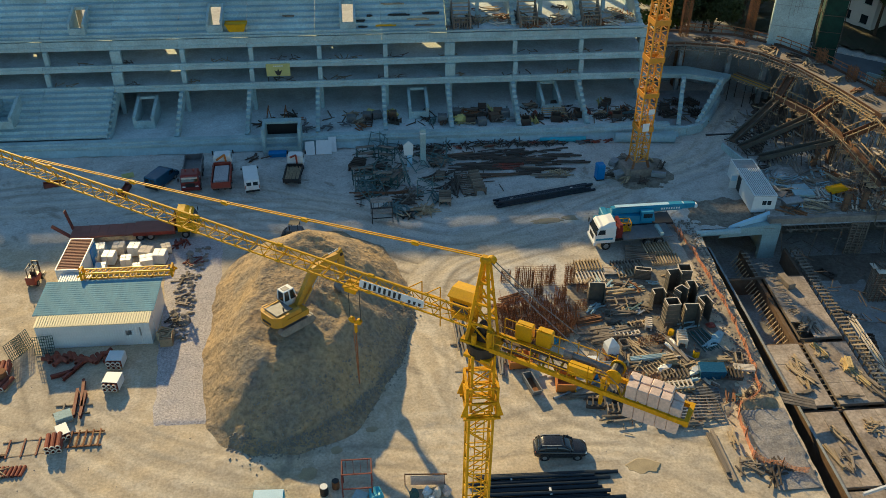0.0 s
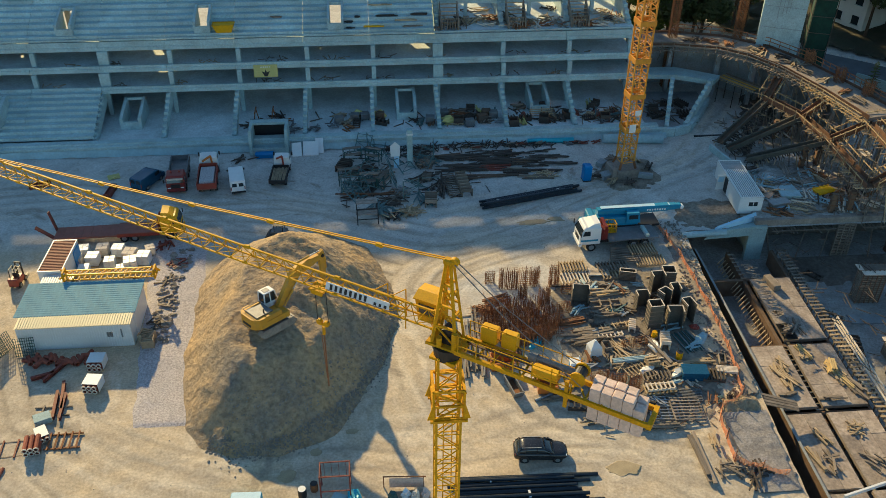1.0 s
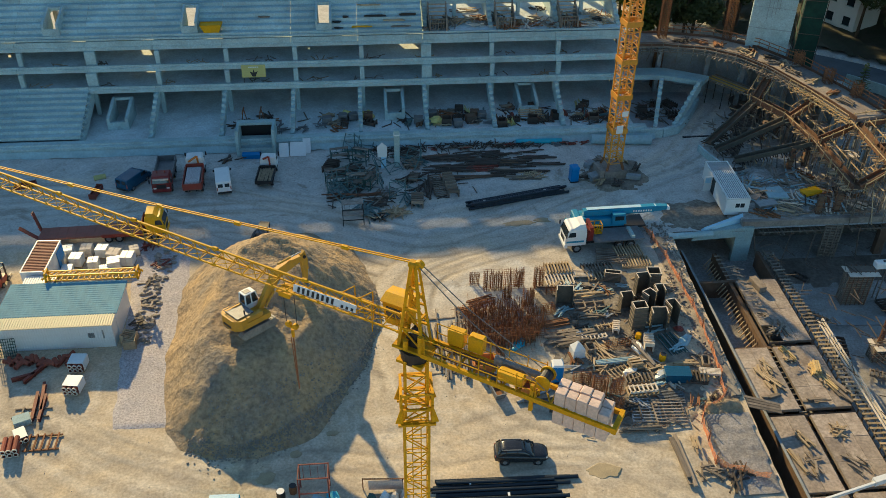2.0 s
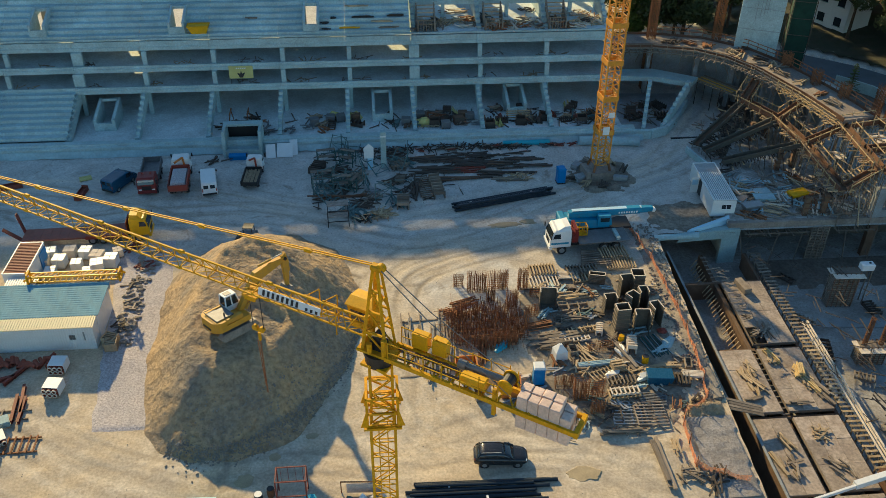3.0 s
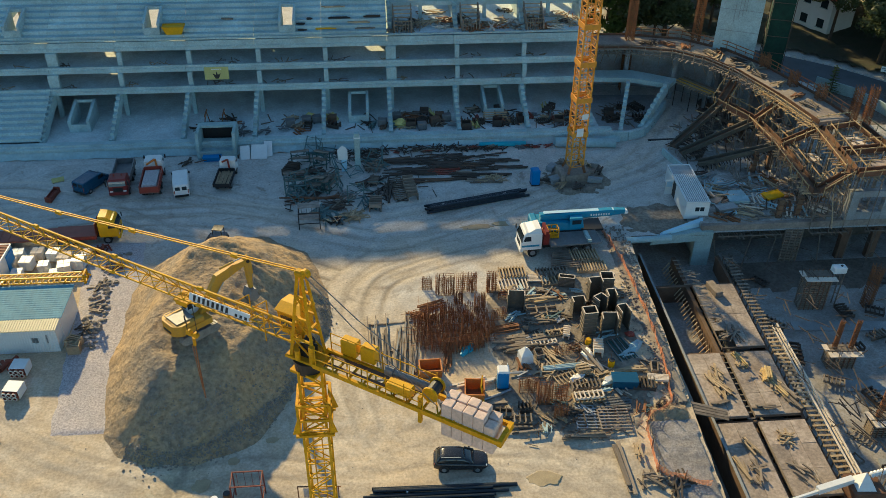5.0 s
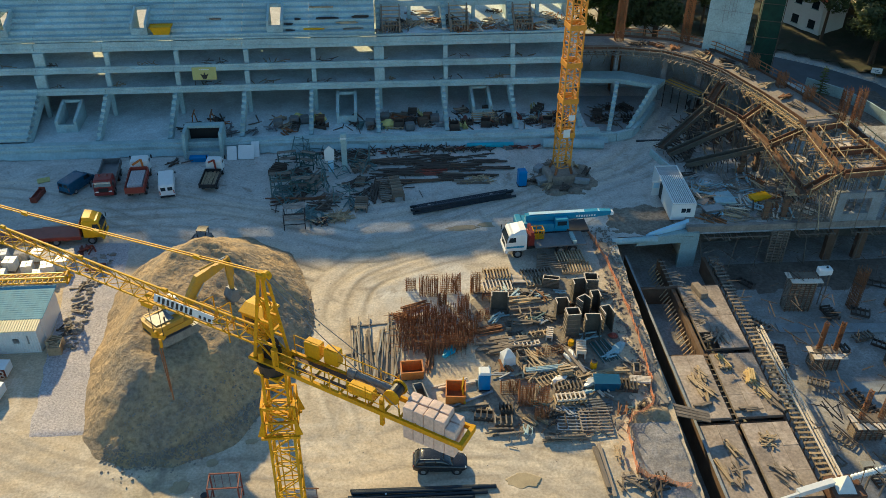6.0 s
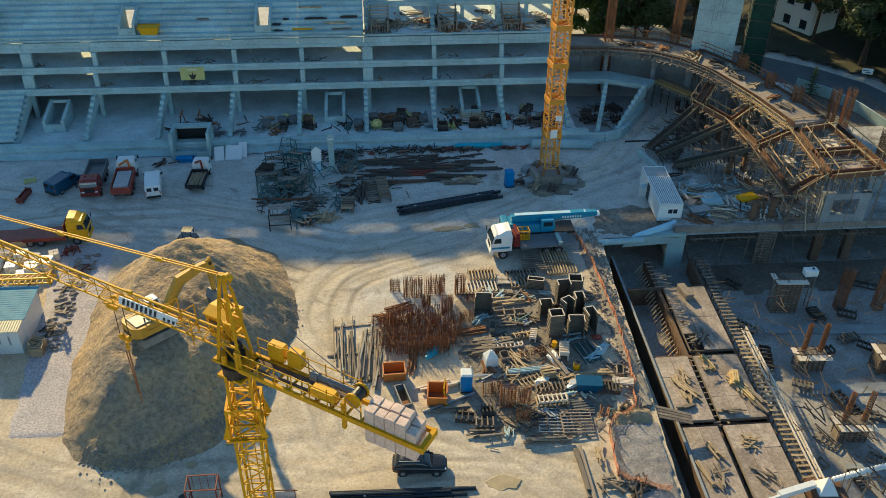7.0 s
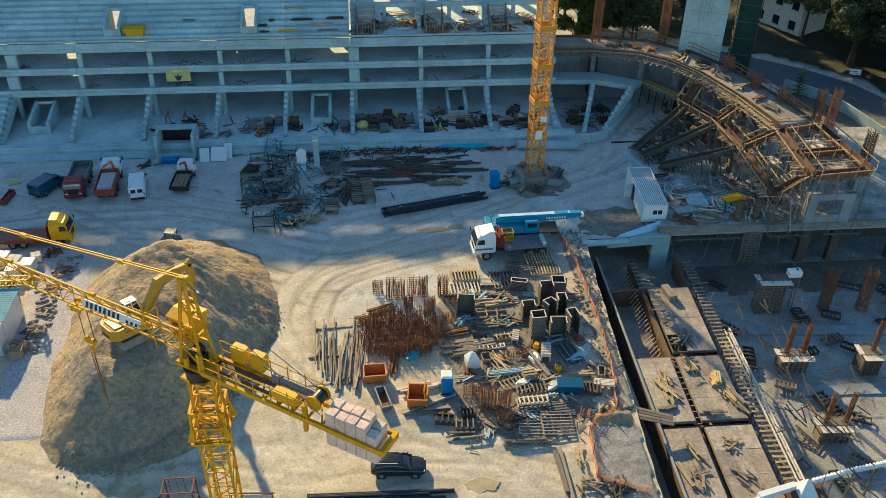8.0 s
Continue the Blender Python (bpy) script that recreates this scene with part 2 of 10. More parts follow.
# ---- shapes ----
class Shape:
    """Collects faces of simple solids; then becomes one mesh."""

    def __init__(self):
        self.v, self.f = [], []

    def add(self, verts, faces):
        n = len(self.v)
        self.v += [tuple(p) for p in verts]
        self.f += [tuple(i + n for i in face) for face in faces]
        return self

    def box(self, x, y, z, sx, sy, sz, rz=0.0, bevel=0.0, m=None):
        """A box centred on x, y with its underside at z; bevel cuts its edges."""
        m = (m or Matrix()) @ pose(x, y, z + sz / 2, 0, 0, rz)
        a, b, c = sx / 2, sy / 2, sz / 2
        if not bevel:
            p = [(i * a, j * b, k * c) for k in (-1, 1) for j in (-1, 1) for i in (-1, 1)]
            q = [(0, 2, 3, 1), (4, 5, 7, 6), (0, 1, 5, 4), (2, 6, 7, 3), (0, 4, 6, 2), (1, 3, 7, 5)]
            return self.add([m @ Vector(v) for v in p], q)
        d = min(bevel, a * 0.9, b * 0.9, c * 0.9)
        rings = [(a - d, b - d, -c), (a, b, -c + d), (a, b, c - d), (a - d, b - d, c)]
        p = []
        for u, v, w in rings:
            e = d if u == a else d * 0.4
            p += [(u - e, -v, w), (u, -v + e, w), (u, v - e, w), (u - e, v, w), (-u + e, v, w), (-u, v - e, w), (-u, -v + e, w), (-u + e, -v, w)]
        q = [tuple(reversed(range(8))), tuple(range(24, 32))]
        for r in range(3):
            q += [(r * 8 + i, r * 8 + (i + 1) % 8, r * 8 + 8 + (i + 1) % 8, r * 8 + 8 + i) for i in range(8)]
        return self.add([m @ Vector(v) for v in p], q)

    def bar(self, p, q, w, h=None, up=(0, 0, 1)):
        """A rectangular bar from p to q."""
        p, q, h = Vector(p), Vector(q), h or w
        d = (q - p).normalized()
        s = d.cross(Vector(up))
        s = s.normalized() if s.length > 1e-4 else Vector((1, 0, 0))
        u = s.cross(d)
        c = [e + s * (w / 2 * i) + u * (h / 2 * j) for e in (p, q) for i, j in ((-1, -1), (1, -1), (1, 1), (-1, 1))]
        return self.add(c, [(0, 3, 2, 1), (4, 5, 6, 7), (0, 1, 5, 4), (1, 2, 6, 5), (2, 3, 7, 6), (3, 0, 4, 7)])

    def tube(self, p, q, r, n=8, r2=None, cap=True):
        p, q = Vector(p), Vector(q)
        d = (q - p).normalized()
        s = d.orthogonal().normalized()
        u = d.cross(s)
        r2 = r if r2 is None else r2
        ring = [s * math.cos(6.28319 * i / n) + u * math.sin(6.28319 * i / n) for i in range(n)]
        faces = [(i, (i + 1) % n, n + (i + 1) % n, n + i) for i in range(n)]
        if cap:
            faces += [tuple(reversed(range(n))), tuple(range(n, 2 * n))]
        return self.add([p + o * r for o in ring] + [q + o * r2 for o in ring], faces)

    def pipe(self, p, q, r, inner, n=10):
        """A hollow pipe."""
        p, q = Vector(p), Vector(q)
        d = (q - p).normalized()
        s = d.orthogonal().normalized()
        u = d.cross(s)
        ring = [s * math.cos(6.28319 * i / n) + u * math.sin(6.28319 * i / n) for i in range(n)]
        v = [e + o * k for e in (p, q) for k in (r, inner) for o in ring]
        f = []
        for i in range(n):
            j = (i + 1) % n
            f += [(i, j, 2 * n + j, 2 * n + i), (n + j, n + i, 3 * n + i, 3 * n + j), (j, i, n + i, n + j), (2 * n + i, 2 * n + j, 3 * n + j, 3 * n + i)]
        return self.add(v, f)

    def prism(self, outline, low, high, m=None, axis="z"):
        """An outline, counter-clockwise, drawn out from low to high along an axis."""
        place = {"z": lambda a, b, h: (a, b, h), "y": lambda a, b, h: (a, -h, b), "x": lambda a, b, h: (h, a, b)}[axis]
        n, m = len(outline), m or Matrix()
        v = [m @ Vector(place(a, b, h)) for h in (low, high) for a, b in outline]
        f = [tuple(reversed(range(n))), tuple(range(n, 2 * n))] + [(i, (i + 1) % n, n + (i + 1) % n, n + i) for i in range(n)]
        return self.add(v, f)

    def wedge(self, low, high):
        """A solid between a lower and an upper ring of the same count."""
        n = len(low)
        f = [tuple(reversed(range(n))), tuple(range(n, 2 * n))] + [(i, (i + 1) % n, n + (i + 1) % n, n + i) for i in range(n)]
        return self.add(list(low) + list(high), f)

    def lump(self, x, y, z, rx, ry, rz, rng, rough=0.3):
        """A rough stone."""
        p = []
        for k in range(3):
            for i in range(6):
                a, s = 6.28319 * (i + 0.5 * k) / 6, (0.75, 1.0, 0.55)[k] * (1 + rng.uniform(-rough, rough))
                p.append((x + rx * s * math.cos(a), y + ry * s * math.sin(a), z + rz * (0.0, 0.5, 0.95)[k] * (1 + rng.uniform(-0.2, 0.2))))
        f = [(0, 5, 4, 3, 2, 1), tuple(range(12, 18))]
        for k in range(2):
            f += [(k * 6 + i, k * 6 + (i + 1) % 6, k * 6 + 6 + (i + 1) % 6, k * 6 + 6 + i) for i in range(6)]
        return self.add(p, f)

    def mesh(self, name, material, smooth=False):
        data = bpy.data.meshes.new(name)
        data.from_pydata(self.v, [], self.f)
        data.materials.append(material)
        if smooth:
            data.shade_smooth()
        data.update()
        return data


def part(name, shape, material, parent, label="", m=None, smooth=False):
    ob = new(name, shape.mesh(name, material, smooth) if isinstance(shape, Shape) else shape)
    ob.parent = parent
    if m is not None:
        ob.matrix_basis = m
    return tagged(ob, label)


def thing(name, label, category, m=None, group="", kind=""):
    ob = new(name)
    ob.empty_display_size = 0.2
    if m is not None:
        ob.matrix_basis = m
    return tagged(ob, label, category, group, kind)


def solid(name, shape, material, label, category, m=None, group="", kind="", smooth=False):
    ob = new(name, shape.mesh(name, material, smooth))
    if m is not None:
        ob.matrix_basis = m
    return tagged(ob, label, category, group, kind)


def hump(x, y, seed=0.0, size=6.0):
    return noise.noise(Vector((x / size + seed, y / size, seed)))


def sticks(shape, rng, cx, cy, w, d, n, length, thick, z=0.05, spread=180, lean=0.0, angle=0.0, pile=0.0):
    """Loose sticks thrown over a patch."""
    for i in range(n):
        a = radians(angle + rng.uniform(-spread / 2, spread / 2))
        l = length * rng.uniform(0.6, 1.15)
        x, y = cx + rng.uniform(-w / 2, w / 2), cy + rng.uniform(-d / 2, d / 2)
        z0 = z + pile * rng.random() * max(0.0, 1 - 2 * abs(x - cx) / max(w, 0.01))
        dx, dy = math.cos(a) * l / 2, math.sin(a) * l / 2
        dz = rng.uniform(-lean, lean)
        shape.bar((x - dx, y - dy, max(thick, z0 - dz)), (x + dx, y + dy, max(thick, z0 + dz)), thick * rng.uniform(0.8, 1.6), thick)
    return shape

# ---- ground, pit ----
PIT_W, PIT_E, PIT_N, PIT_S = 34.7, 150.0, 72.0, -20.0


def pit_edge(y):
    """The western lip of the excavation."""
    return 32.8 + 0.0475 * (y - 40) + 0.12 * hump(y, 0, 6.2, 2.0)



def mound(x, y):
    """Height of the soil heap at x, y: steep tipped flanks and a worked top with a ramp down to the east."""
    u = y - 59.0
    f = min(1.0, max(0.0, -u / 14.0))
    dx, dy = (x + 4.4 + 2.4 * f + 0.02 * u) / (8.9 - 1.4 * f), (u - 0.6) / 14.6
    r = (abs(dx) ** 2.6 + abs(dy) ** 2.6) ** (1 / 2.6) * (1 + 0.06 * hump(x, y, 3.1, 5) + 0.025 * hump(x, y, 5.1, 1.6))
    a, b = abs(dx) + 1e-6, abs(dy) + 1e-6
    steep = (a * (9.0 if dx < 0 else 6.6) + b * (10.2 if dy < 0 else 10.5)) / (a + b)
    flank = max(0.0, 1.02 - r) * steep * (1 + 0.05 * hump(x * 2.4, y * 0.8, 2.9, 2.0))
    top = 4.75 + 0.16 * max(-2.0, min(y, 66.0) - 55.5) - 0.02 * (x + 6.5) ** 2
    if x > -3.0:
        top -= 0.30 * (x + 3.0) * min(1.0, max(0.0, (y - 57.0) / 4.0))
    # wheel ruts of the ramp
    if y > 58:
        lane = 62.5 - 0.25 * (x + 3)
        for k in range(4):
            top -= 0.16 * math.exp(-((y - lane - 0.9 * k) / 0.2) ** 2) * min(1.0, max(0.0, (x + 4.5) / 2))
    top += 0.35 * hump(x, y, 7.7, 3.2)
    e = max(0.0, 0.45 - abs(flank - top)) / 0.45
    h = min(flank, top) - e * e * 0.45 / 4
    bench = math.exp(-(((x + 5.5) / 2.6) ** 4 + ((y - 54.9) / 2.3) ** 4))
    h = h * (1 - bench) + min(h, 4.75) * bench
    # clods and runnels
    return max(0.0, h + (0.16 * hump(x, y, 1.3, 1.3) + 0.10 * hump(x, y, 9.3, 0.5) + 0.13 * hump(x * 0.7 + y * 0.7, y * 0.35, 2.9, 0.7)) * min(1, max(0, h)))


def level(x, y):
    h = 0.13 * hump(x, y, 0.0, 7) + 0.05 * hump(x, y, 4.0, 1.7)
    near_pit = max(0.0, 1 - abs(x - 31.0) / 1.0) if x < 31.0 else (1.0 if y < 73 else min(1.0, max(0.0, 1 - (y - 73) / 2)))
    return h * (1 - near_pit) * min(1.0, max(0.0, (50.0 - x) / 3))


# wheel tracks: lines along which lorries have driven, with the spread of their passes
TRACKS = [
    (((4.3, 50.9), (4.8, 56.1), (5.2, 62.0), (6.7, 66.8), (10.9, 71.1), (18.8, 73.5), (24.1, 75.2)), 5, 1.3),
    (((8.2, 46.9), (7.6, 52), (7.3, 57.3), (6.9, 61.8), (8.5, 66.7), (12.5, 69.6), (21.0, 72.3)), 7, 2.0),
    (((2.7, 45.9), (8.4, 46.0), (14.3, 46.9), (20.6, 45.9), (26.7, 44.0)), 7, 1.6),
    (((-23.8, 76.4), (-16, 77.9), (-7.6, 77.8), (1.3, 74.7), (9.8, 72.1), (18.9, 75.5), (27.8, 80.4), (34.6, 83.6), (40.6, 87.0), (45.8, 93.7), (49.6, 99.6)), 9, 2.2),
    (((-45, 80), (-25.2, 80.7), (-14.4, 83.3), (-2, 79.1), (7.4, 76.3), (15.5, 77.3), (25.3, 80.0), (33, 83.0), (40.0, 88.6), (46.6, 97.0)), 7, 2.4),
    (((-45, 60), (-28.8, 53.1), (-21.5, 50.1), (-14.5, 46.6), (-6.8, 43.9), (0.2, 44.4), (8, 43.0)), 8, 2.4),
    (((4.7, 60), (4.9, 54), (6.0, 48.7), (9.5, 45.2), (15.5, 44.4), (25.5, 42.5)), 5, 1.2),
    (((-45, 84), (-33.3, 86.7), (-23.8, 84.8), (-12.8, 78.3), (-1, 72.6), (5.5, 68.5)), 5, 1.6),
    (((-34, 70), (-31.9, 63.1), (-28.2, 57.0), (-24.2, 49.1), (-18.7, 43.3), (-12, 38)), 5, 1.8),
    (((3.0, 65.5), (6.5, 60.3), (11.5, 53.9), (15, 48.6), (21.8, 44.5), (28, 40)), 4, 1.4),
    (((30, 84), (27, 79), (23, 75.0), (17, 71.0), (9, 67)), 5, 1.8),
]


def spline(points, t):
    i = min(int(t), len(points) - 2)
    p = [Vector(points[max(0, min(len(points) - 1, i + k))]) for k in (-1, 0, 1, 2)]
    u = t - i
    return 0.5 * ((2 * p[1]) + (p[2] - p[0]) * u + (2 * p[0] - 5 * p[1] + 4 * p[2] - p[3]) * u * u + (3 * p[1] - p[0] - 3 * p[2] + p[3]) * u ** 3)


class Wear:
    """A fine raster of ruts and pale strips over the open ground."""
    X0, Y0, STEP = -50.0, 26.0, 0.2

    def __init__(self):
        self.nx, self.ny = 501, 421
        self.rut, self.pale = np.zeros((self.ny, self.nx)), np.zeros((self.ny, self.nx))
        r_ = random.Random(404)
        gap = np.arange(-3, 4) * self.STEP
        for points, passes, spread in TRACKS:
            for k in range(passes):
                shift, sway, phase = r_.gauss(0, spread), r_.uniform(0.1, 0.5), r_.uniform(0, 6)
                into, wide = (self.rut, 0.17) if k % 2 else (self.pale, 0.24)
                force = r_.uniform(0.35, 0.8)
                t, end = 0.0, len(points) - 1.001
                while t < end:
                    c, d = spline(points, t), (spline(points, min(end, t + 0.01)) - spline(points, t)).normalized()
                    side = Vector((-d.y, d.x))
                    fade = max(0.0, 0.5 + 1.2 * hump(c.x, c.y + 40 * k, 1.7, 7)) * force
                    for lane in (-0.9, 0.9):
                        q = c + side * (lane + shift + sway * math.sin(t * 2 + phase))
                        i, j = int(round((q.x - self.X0) / self.STEP)), int(round((q.y - self.Y0) / self.STEP))
                        if 4 < i < self.nx - 4 and 4 < j < self.ny - 4:
                            xx = self.X0 + i * self.STEP + gap - q.x
                            yy = self.Y0 + j * self.STEP + gap - q.y
                            blob = fade * np.exp(-(xx[None, :] ** 2 + yy[:, None] ** 2) / (2 * wide * wide))
                            view = into[j - 3:j + 4, i - 3:i + 4]
                            np.maximum(view, blob, out=view)
                    t += 0.16 / max(1.0, (Vector(points[min(int(t) + 1, len(points) - 1)]) - Vector(points[int(t)])).length)

    def at(self, x, y):
        i, j = int(round((x - self.X0) / self.STEP)), int(round((y - self.Y0) / self.STEP))
        if 0 <= i < self.nx and 0 <= j < self.ny:
            return self.rut[j, i], self.pale[j, i]
        return 0.0, 0.0


WEAR = Wear()


def stony(x, y):
    """Share of grey stony dust in the ground: the haul road and the yard below the stand."""
    edge = 68.5 - 0.08 * (x - 10) + 3.0 * hump(x, y, 6.6, 9) + 1.6 * hump(x, y, 2.6, 2.5)
    a = min(1.0, max(0.0, (y - edge) / 5.0))
    b = math.exp(-(((x - 15.5) / 6.5) ** 2 + ((y - 64.5) / 5.0) ** 2)) * (1 + hump(x, y, 8.6, 2.0))
    return min(0.9, max(0.85 * a, b))


def grid(x0, x1, y0, y1, step, height):
    nx, ny = max(1, round((x1 - x0) / step)), max(1, round((y1 - y0) / step))
    s = Shape()
    s.v = [(x0 + (x1 - x0) * i / nx, y0 + (y1 - y0) * j / ny, height(x0 + (x1 - x0) * i / nx, y0 + (y1 - y0) * j / ny)) for j in range(ny + 1) for i in range(nx + 1)]
    s.f = [(j * (nx + 1) + i, j * (nx + 1) + i + 1, (j + 1) * (nx + 1) + i + 1, (j + 1) * (nx + 1) + i) for j in range(ny) for i in range(nx)]
    return s


ground = Shape()
FINE_W, FINE_S, FINE_N = -50.0, 26.0, 94.0
g = grid(FINE_W, 31.0, FINE_S, FINE_N, 0.2, lambda x, y: 0.0 if x < FINE_W + 0.1 or y < FINE_S + 0.1 or y > FINE_N - 0.1 else level(x, y) - 0.05 * WEAR.at(x, y)[0])
ground.add(g.v, g.f)
FAR = 3000.0
lip = Shape()
for j in range(116):
    y = FINE_S + 0.4 * j
    e = pit_edge(y) if y < PIT_N - 0.01 else PIT_W
    lip.v += [(31.0, y, 0), ((31.0 + e) / 2, y, 0.0), (e, y, 0)]
lip.f = [(3 * j + k, 3 * j + k + 1, 3 * j + 4 + k, 3 * j + 3 + k) for j in range(115) for k in range(2)]
ground.add(lip.v, lip.f)
g = grid(31.0, 50.0, 72.0, 106.0, 0.25, lambda x, y: level(x, y) - 0.05 * WEAR.at(x, y)[0])
ground.add(g.v, g.f)
for x0, x1, y0, y1 in ((-FAR, FINE_W, -FAR, FAR), (FINE_W, PIT_W, -FAR, FINE_S), (FINE_W, 31.0, FINE_N, FAR), (31.0, 50.0, 106.0, FAR), (PIT_W, PIT_E, -FAR, PIT_S), (50.0, PIT_E, PIT_N, FAR), (PIT_E, FAR, -FAR, FAR)):
    ground.add([(x0, y0, 0), (x1, y0, 0), (x1, y1, 0), (x0, y1, 0)], [(0, 1, 2, 3)])
site = solid("ground", ground, EARTH, "packed sandy earth with tyre ruts and pale dust", "ground", kind="structure", smooth=True)
worn = [WEAR.at(x, y) for x, y, z in ground.v]
for name, values in (("rut", [w[0] for w in worn]), ("pale", [0.8 * w[1] for w in worn]), ("grey", [stony(x, y) for x, y, z in ground.v])):
    site.data.attributes.new(name, "FLOAT", "POINT").data.foreach_set("value", values)

heap = Shape()
g = grid(-17.0, 6.5, 43.5, 76.0, 0.22, lambda x, y: -0.12 + mound(x, y))
keep = [f for f in g.f if max(g.v[i][2] for i in f) > -0.1]
used = {i: n for n, i in enumerate(sorted({i for f in keep for i in f}))}
heap.v, heap.f = [g.v[i] for i in sorted(used)], [tuple(used[i] for i in f) for f in keep]
solid("soil_mound", heap, DIRT, "large heap of yellowish soil with stony grey flank", "soil heap", kind="structure", smooth=True)

# strip of crushed stone beside the heap
def strip_x(y):
    return -13.5 - 0.12 * (y - 49) + 0.25 * hump(y, 0, 2.2, 2.0)


lane = Shape()
rows = 60
for j in range(rows + 1):
    y = 48.6 + (74.5 - 48.6) * j / rows
    for i in range(13):
        x = strip_x(y) + (i - 6) * 0.47 * (1 + 0.04 * hump(y, i, 5.0, 1.0))
        edge = 0.0 if i in (0, 12) or j in (0, rows) else 1.0
        lane.v.append((x, y, level(x, y) - 0.05 + edge * (0.13 + 0.05 * hump(x, y, 8, 0.5))))
lane.f = [(j * 13 + i, j * 13 + i + 1, j * 13 + 14 + i, j * 13 + 13 + i) for j in range(rows) for i in range(12)]
solid("gravel_strip", lane, GRAVEL, "strip of pale grey crushed stone on the earth", "gravel", kind="structure", smooth=True)

rng = random.Random(5)
stones = Shape()
for k in range(2200):
    a = rng.uniform(-2.0, 0.3)
    r = 0.93 + abs(rng.gauss(0, 0.06)) if k % 4 else rng.uniform(0.7, 0.97)
    x, y = -4.4 + 8.9 * r * math.cos(a), 59.6 + 14.6 * r * math.sin(a)
    x -= 2.4 * min(1.0, max(0.0, (59.0 - y) / 14.0))
    if mound(x, y) < 0.03 and rng.random() < 0.8:
        continue
    s = rng.uniform(0.03, 0.10) * (1.5 if rng.random() < 0.05 else 1)
    stones.lump(x, y, max(level(x, y), mound(x, y) - 0.12) - s * 0.3, s, s * rng.uniform(0.7, 1.1), s * 1.2, rng)
solid("loose_stones", stones, DEBRIS, "loose grey stones along the foot of the heap", "stones", kind="stuff")

for k, (x, y, w, d, turn) in enumerate(((20.3, 42.0, 2.4, 1.3, 0), (-4.1, 43.2, 1.3, 1.1, 20), (-2.1, 45.3, 0.8, 0.7, 0), (19.2, 74.8, 3.4, 0.9, 4), (21.9, 75.2, 2.0, 0.8, -6), (1.3, 51.3, 1.0, 0.6, 20), (0.6, 47.2, 0.9, 0.5, 0))):
    puddle = Shape()
    prng = random.Random(k)
    rim = [((1 + 0.3 * hump(math.cos(a * 0.15708) * 2, math.sin(a * 0.15708) * 2, 5.0 * k, 1.0)) * w / 2 * math.cos(a * 0.15708), (1 + 0.3 * hump(math.cos(a * 0.15708) * 2, math.sin(a * 0.15708) * 2, 5.0 * k, 1.0)) * d / 2 * math.sin(a * 0.15708)) for a in range(40)]
    z = level(x, y)
    puddle.wedge([(a * 1.12, b * 1.12, 0.0) for a, b in rim], [(a, b, 0.07) for a, b in rim])
    solid("puddle", puddle, WETMUD, "shallow patch of wet brown mud", "puddle", pose(x, y, z - 0.04, 0, 0, turn), kind="structure")

# pit floor and its earth sides
FLOOR = -4.0
pit = grid(30.5, 110, 20, PIT_N + 24, 1.0, lambda x, y: FLOOR + 0.06 * hump(x, y, 1, 3))
pit.add([(110, -20, FLOOR), (150, -20, FLOOR), (150, 96, FLOOR), (110, 96, FLOOR), (PIT_W, -20, FLOOR), (110, -20, FLOOR), (110, 20, FLOOR), (PIT_W, 20, FLOOR)], [(0, 1, 2, 3), (4, 5, 6, 7)])
PITFLOOR = mat("pit_floor_concrete", (0.44, 0.425, 0.40), 0.9, var=0.55, scale=0.25, fine=4, bump=0.5, dark=(0.23, 0.215, 0.20), dirt=0.4)
solid("pit_floor", pit, PITFLOOR, "dusty blinding concrete floor of the excavation", "floor", kind="structure", smooth=True)
side = Shape()
side.v = []
ny = 120
for j in range(ny + 1):
    y = PIT_S + (PIT_N - PIT_S) * j / ny
    e = PIT_W if y < FINE_S or y > PIT_N - 0.2 else pit_edge(y)
    for k in range(7):
        side.v.append((e + 0.05 * k + 0.16 * hump(y, k, 2.0, 1.2) * (0 if k == 0 else 1), y, FLOOR * k / 6))
side.f = [(j * 7 + k, j * 7 + k + 1, j * 7 + 8 + k, j * 7 + 7 + k) for j in range(ny) for k in range(6)]
side.add([(PIT_E, PIT_S, 0), (PIT_E, PIT_S, FLOOR), (PIT_E, PIT_N, FLOOR), (PIT_E, PIT_N, 0), (PIT_W, PIT_S, 0), (PIT_W, PIT_S, FLOOR), (PIT_E, PIT_S, FLOOR), (PIT_E, PIT_S, 0)], [(0, 1, 2, 3), (4, 5, 6, 7)])
solid("pit_side", side, DIRT, "cut earth side of the excavation", "earth wall", kind="structure")


def sx(x, y):
    """The foundation grid runs slightly askew."""
    u = (x - 35.35) / 6.45
    return 35.2 + 7.3 * u + (0.012 + 0.02 * u) * (y - 41.5)


# concrete wall along the trench and the grid of foundation beams
fwall = Shape()
for y0, y1 in ((25, 48), (48, 56.4), (56.4, 70.9)):
    fwall.wedge([(sx(35.15, y0), y0, FLOOR), (sx(35.33, y0), y0, FLOOR), (sx(35.33, y1), y1, FLOOR), (sx(35.15, y1), y1, FLOOR)],
                [(sx(35.15, y0), y0, -1.5), (sx(35.33, y0), y0, -1.5), (sx(35.33, y1), y1, -1.5), (sx(35.15, y1), y1, -1.5)])
# The dark timber colour carries the trench's shade.
solid("foundation_wall", fwall, BROWNBEAM, "thin shuttered wall along the trench, coloured dark for its shade", "wall", kind="structure")
cap = Shape()
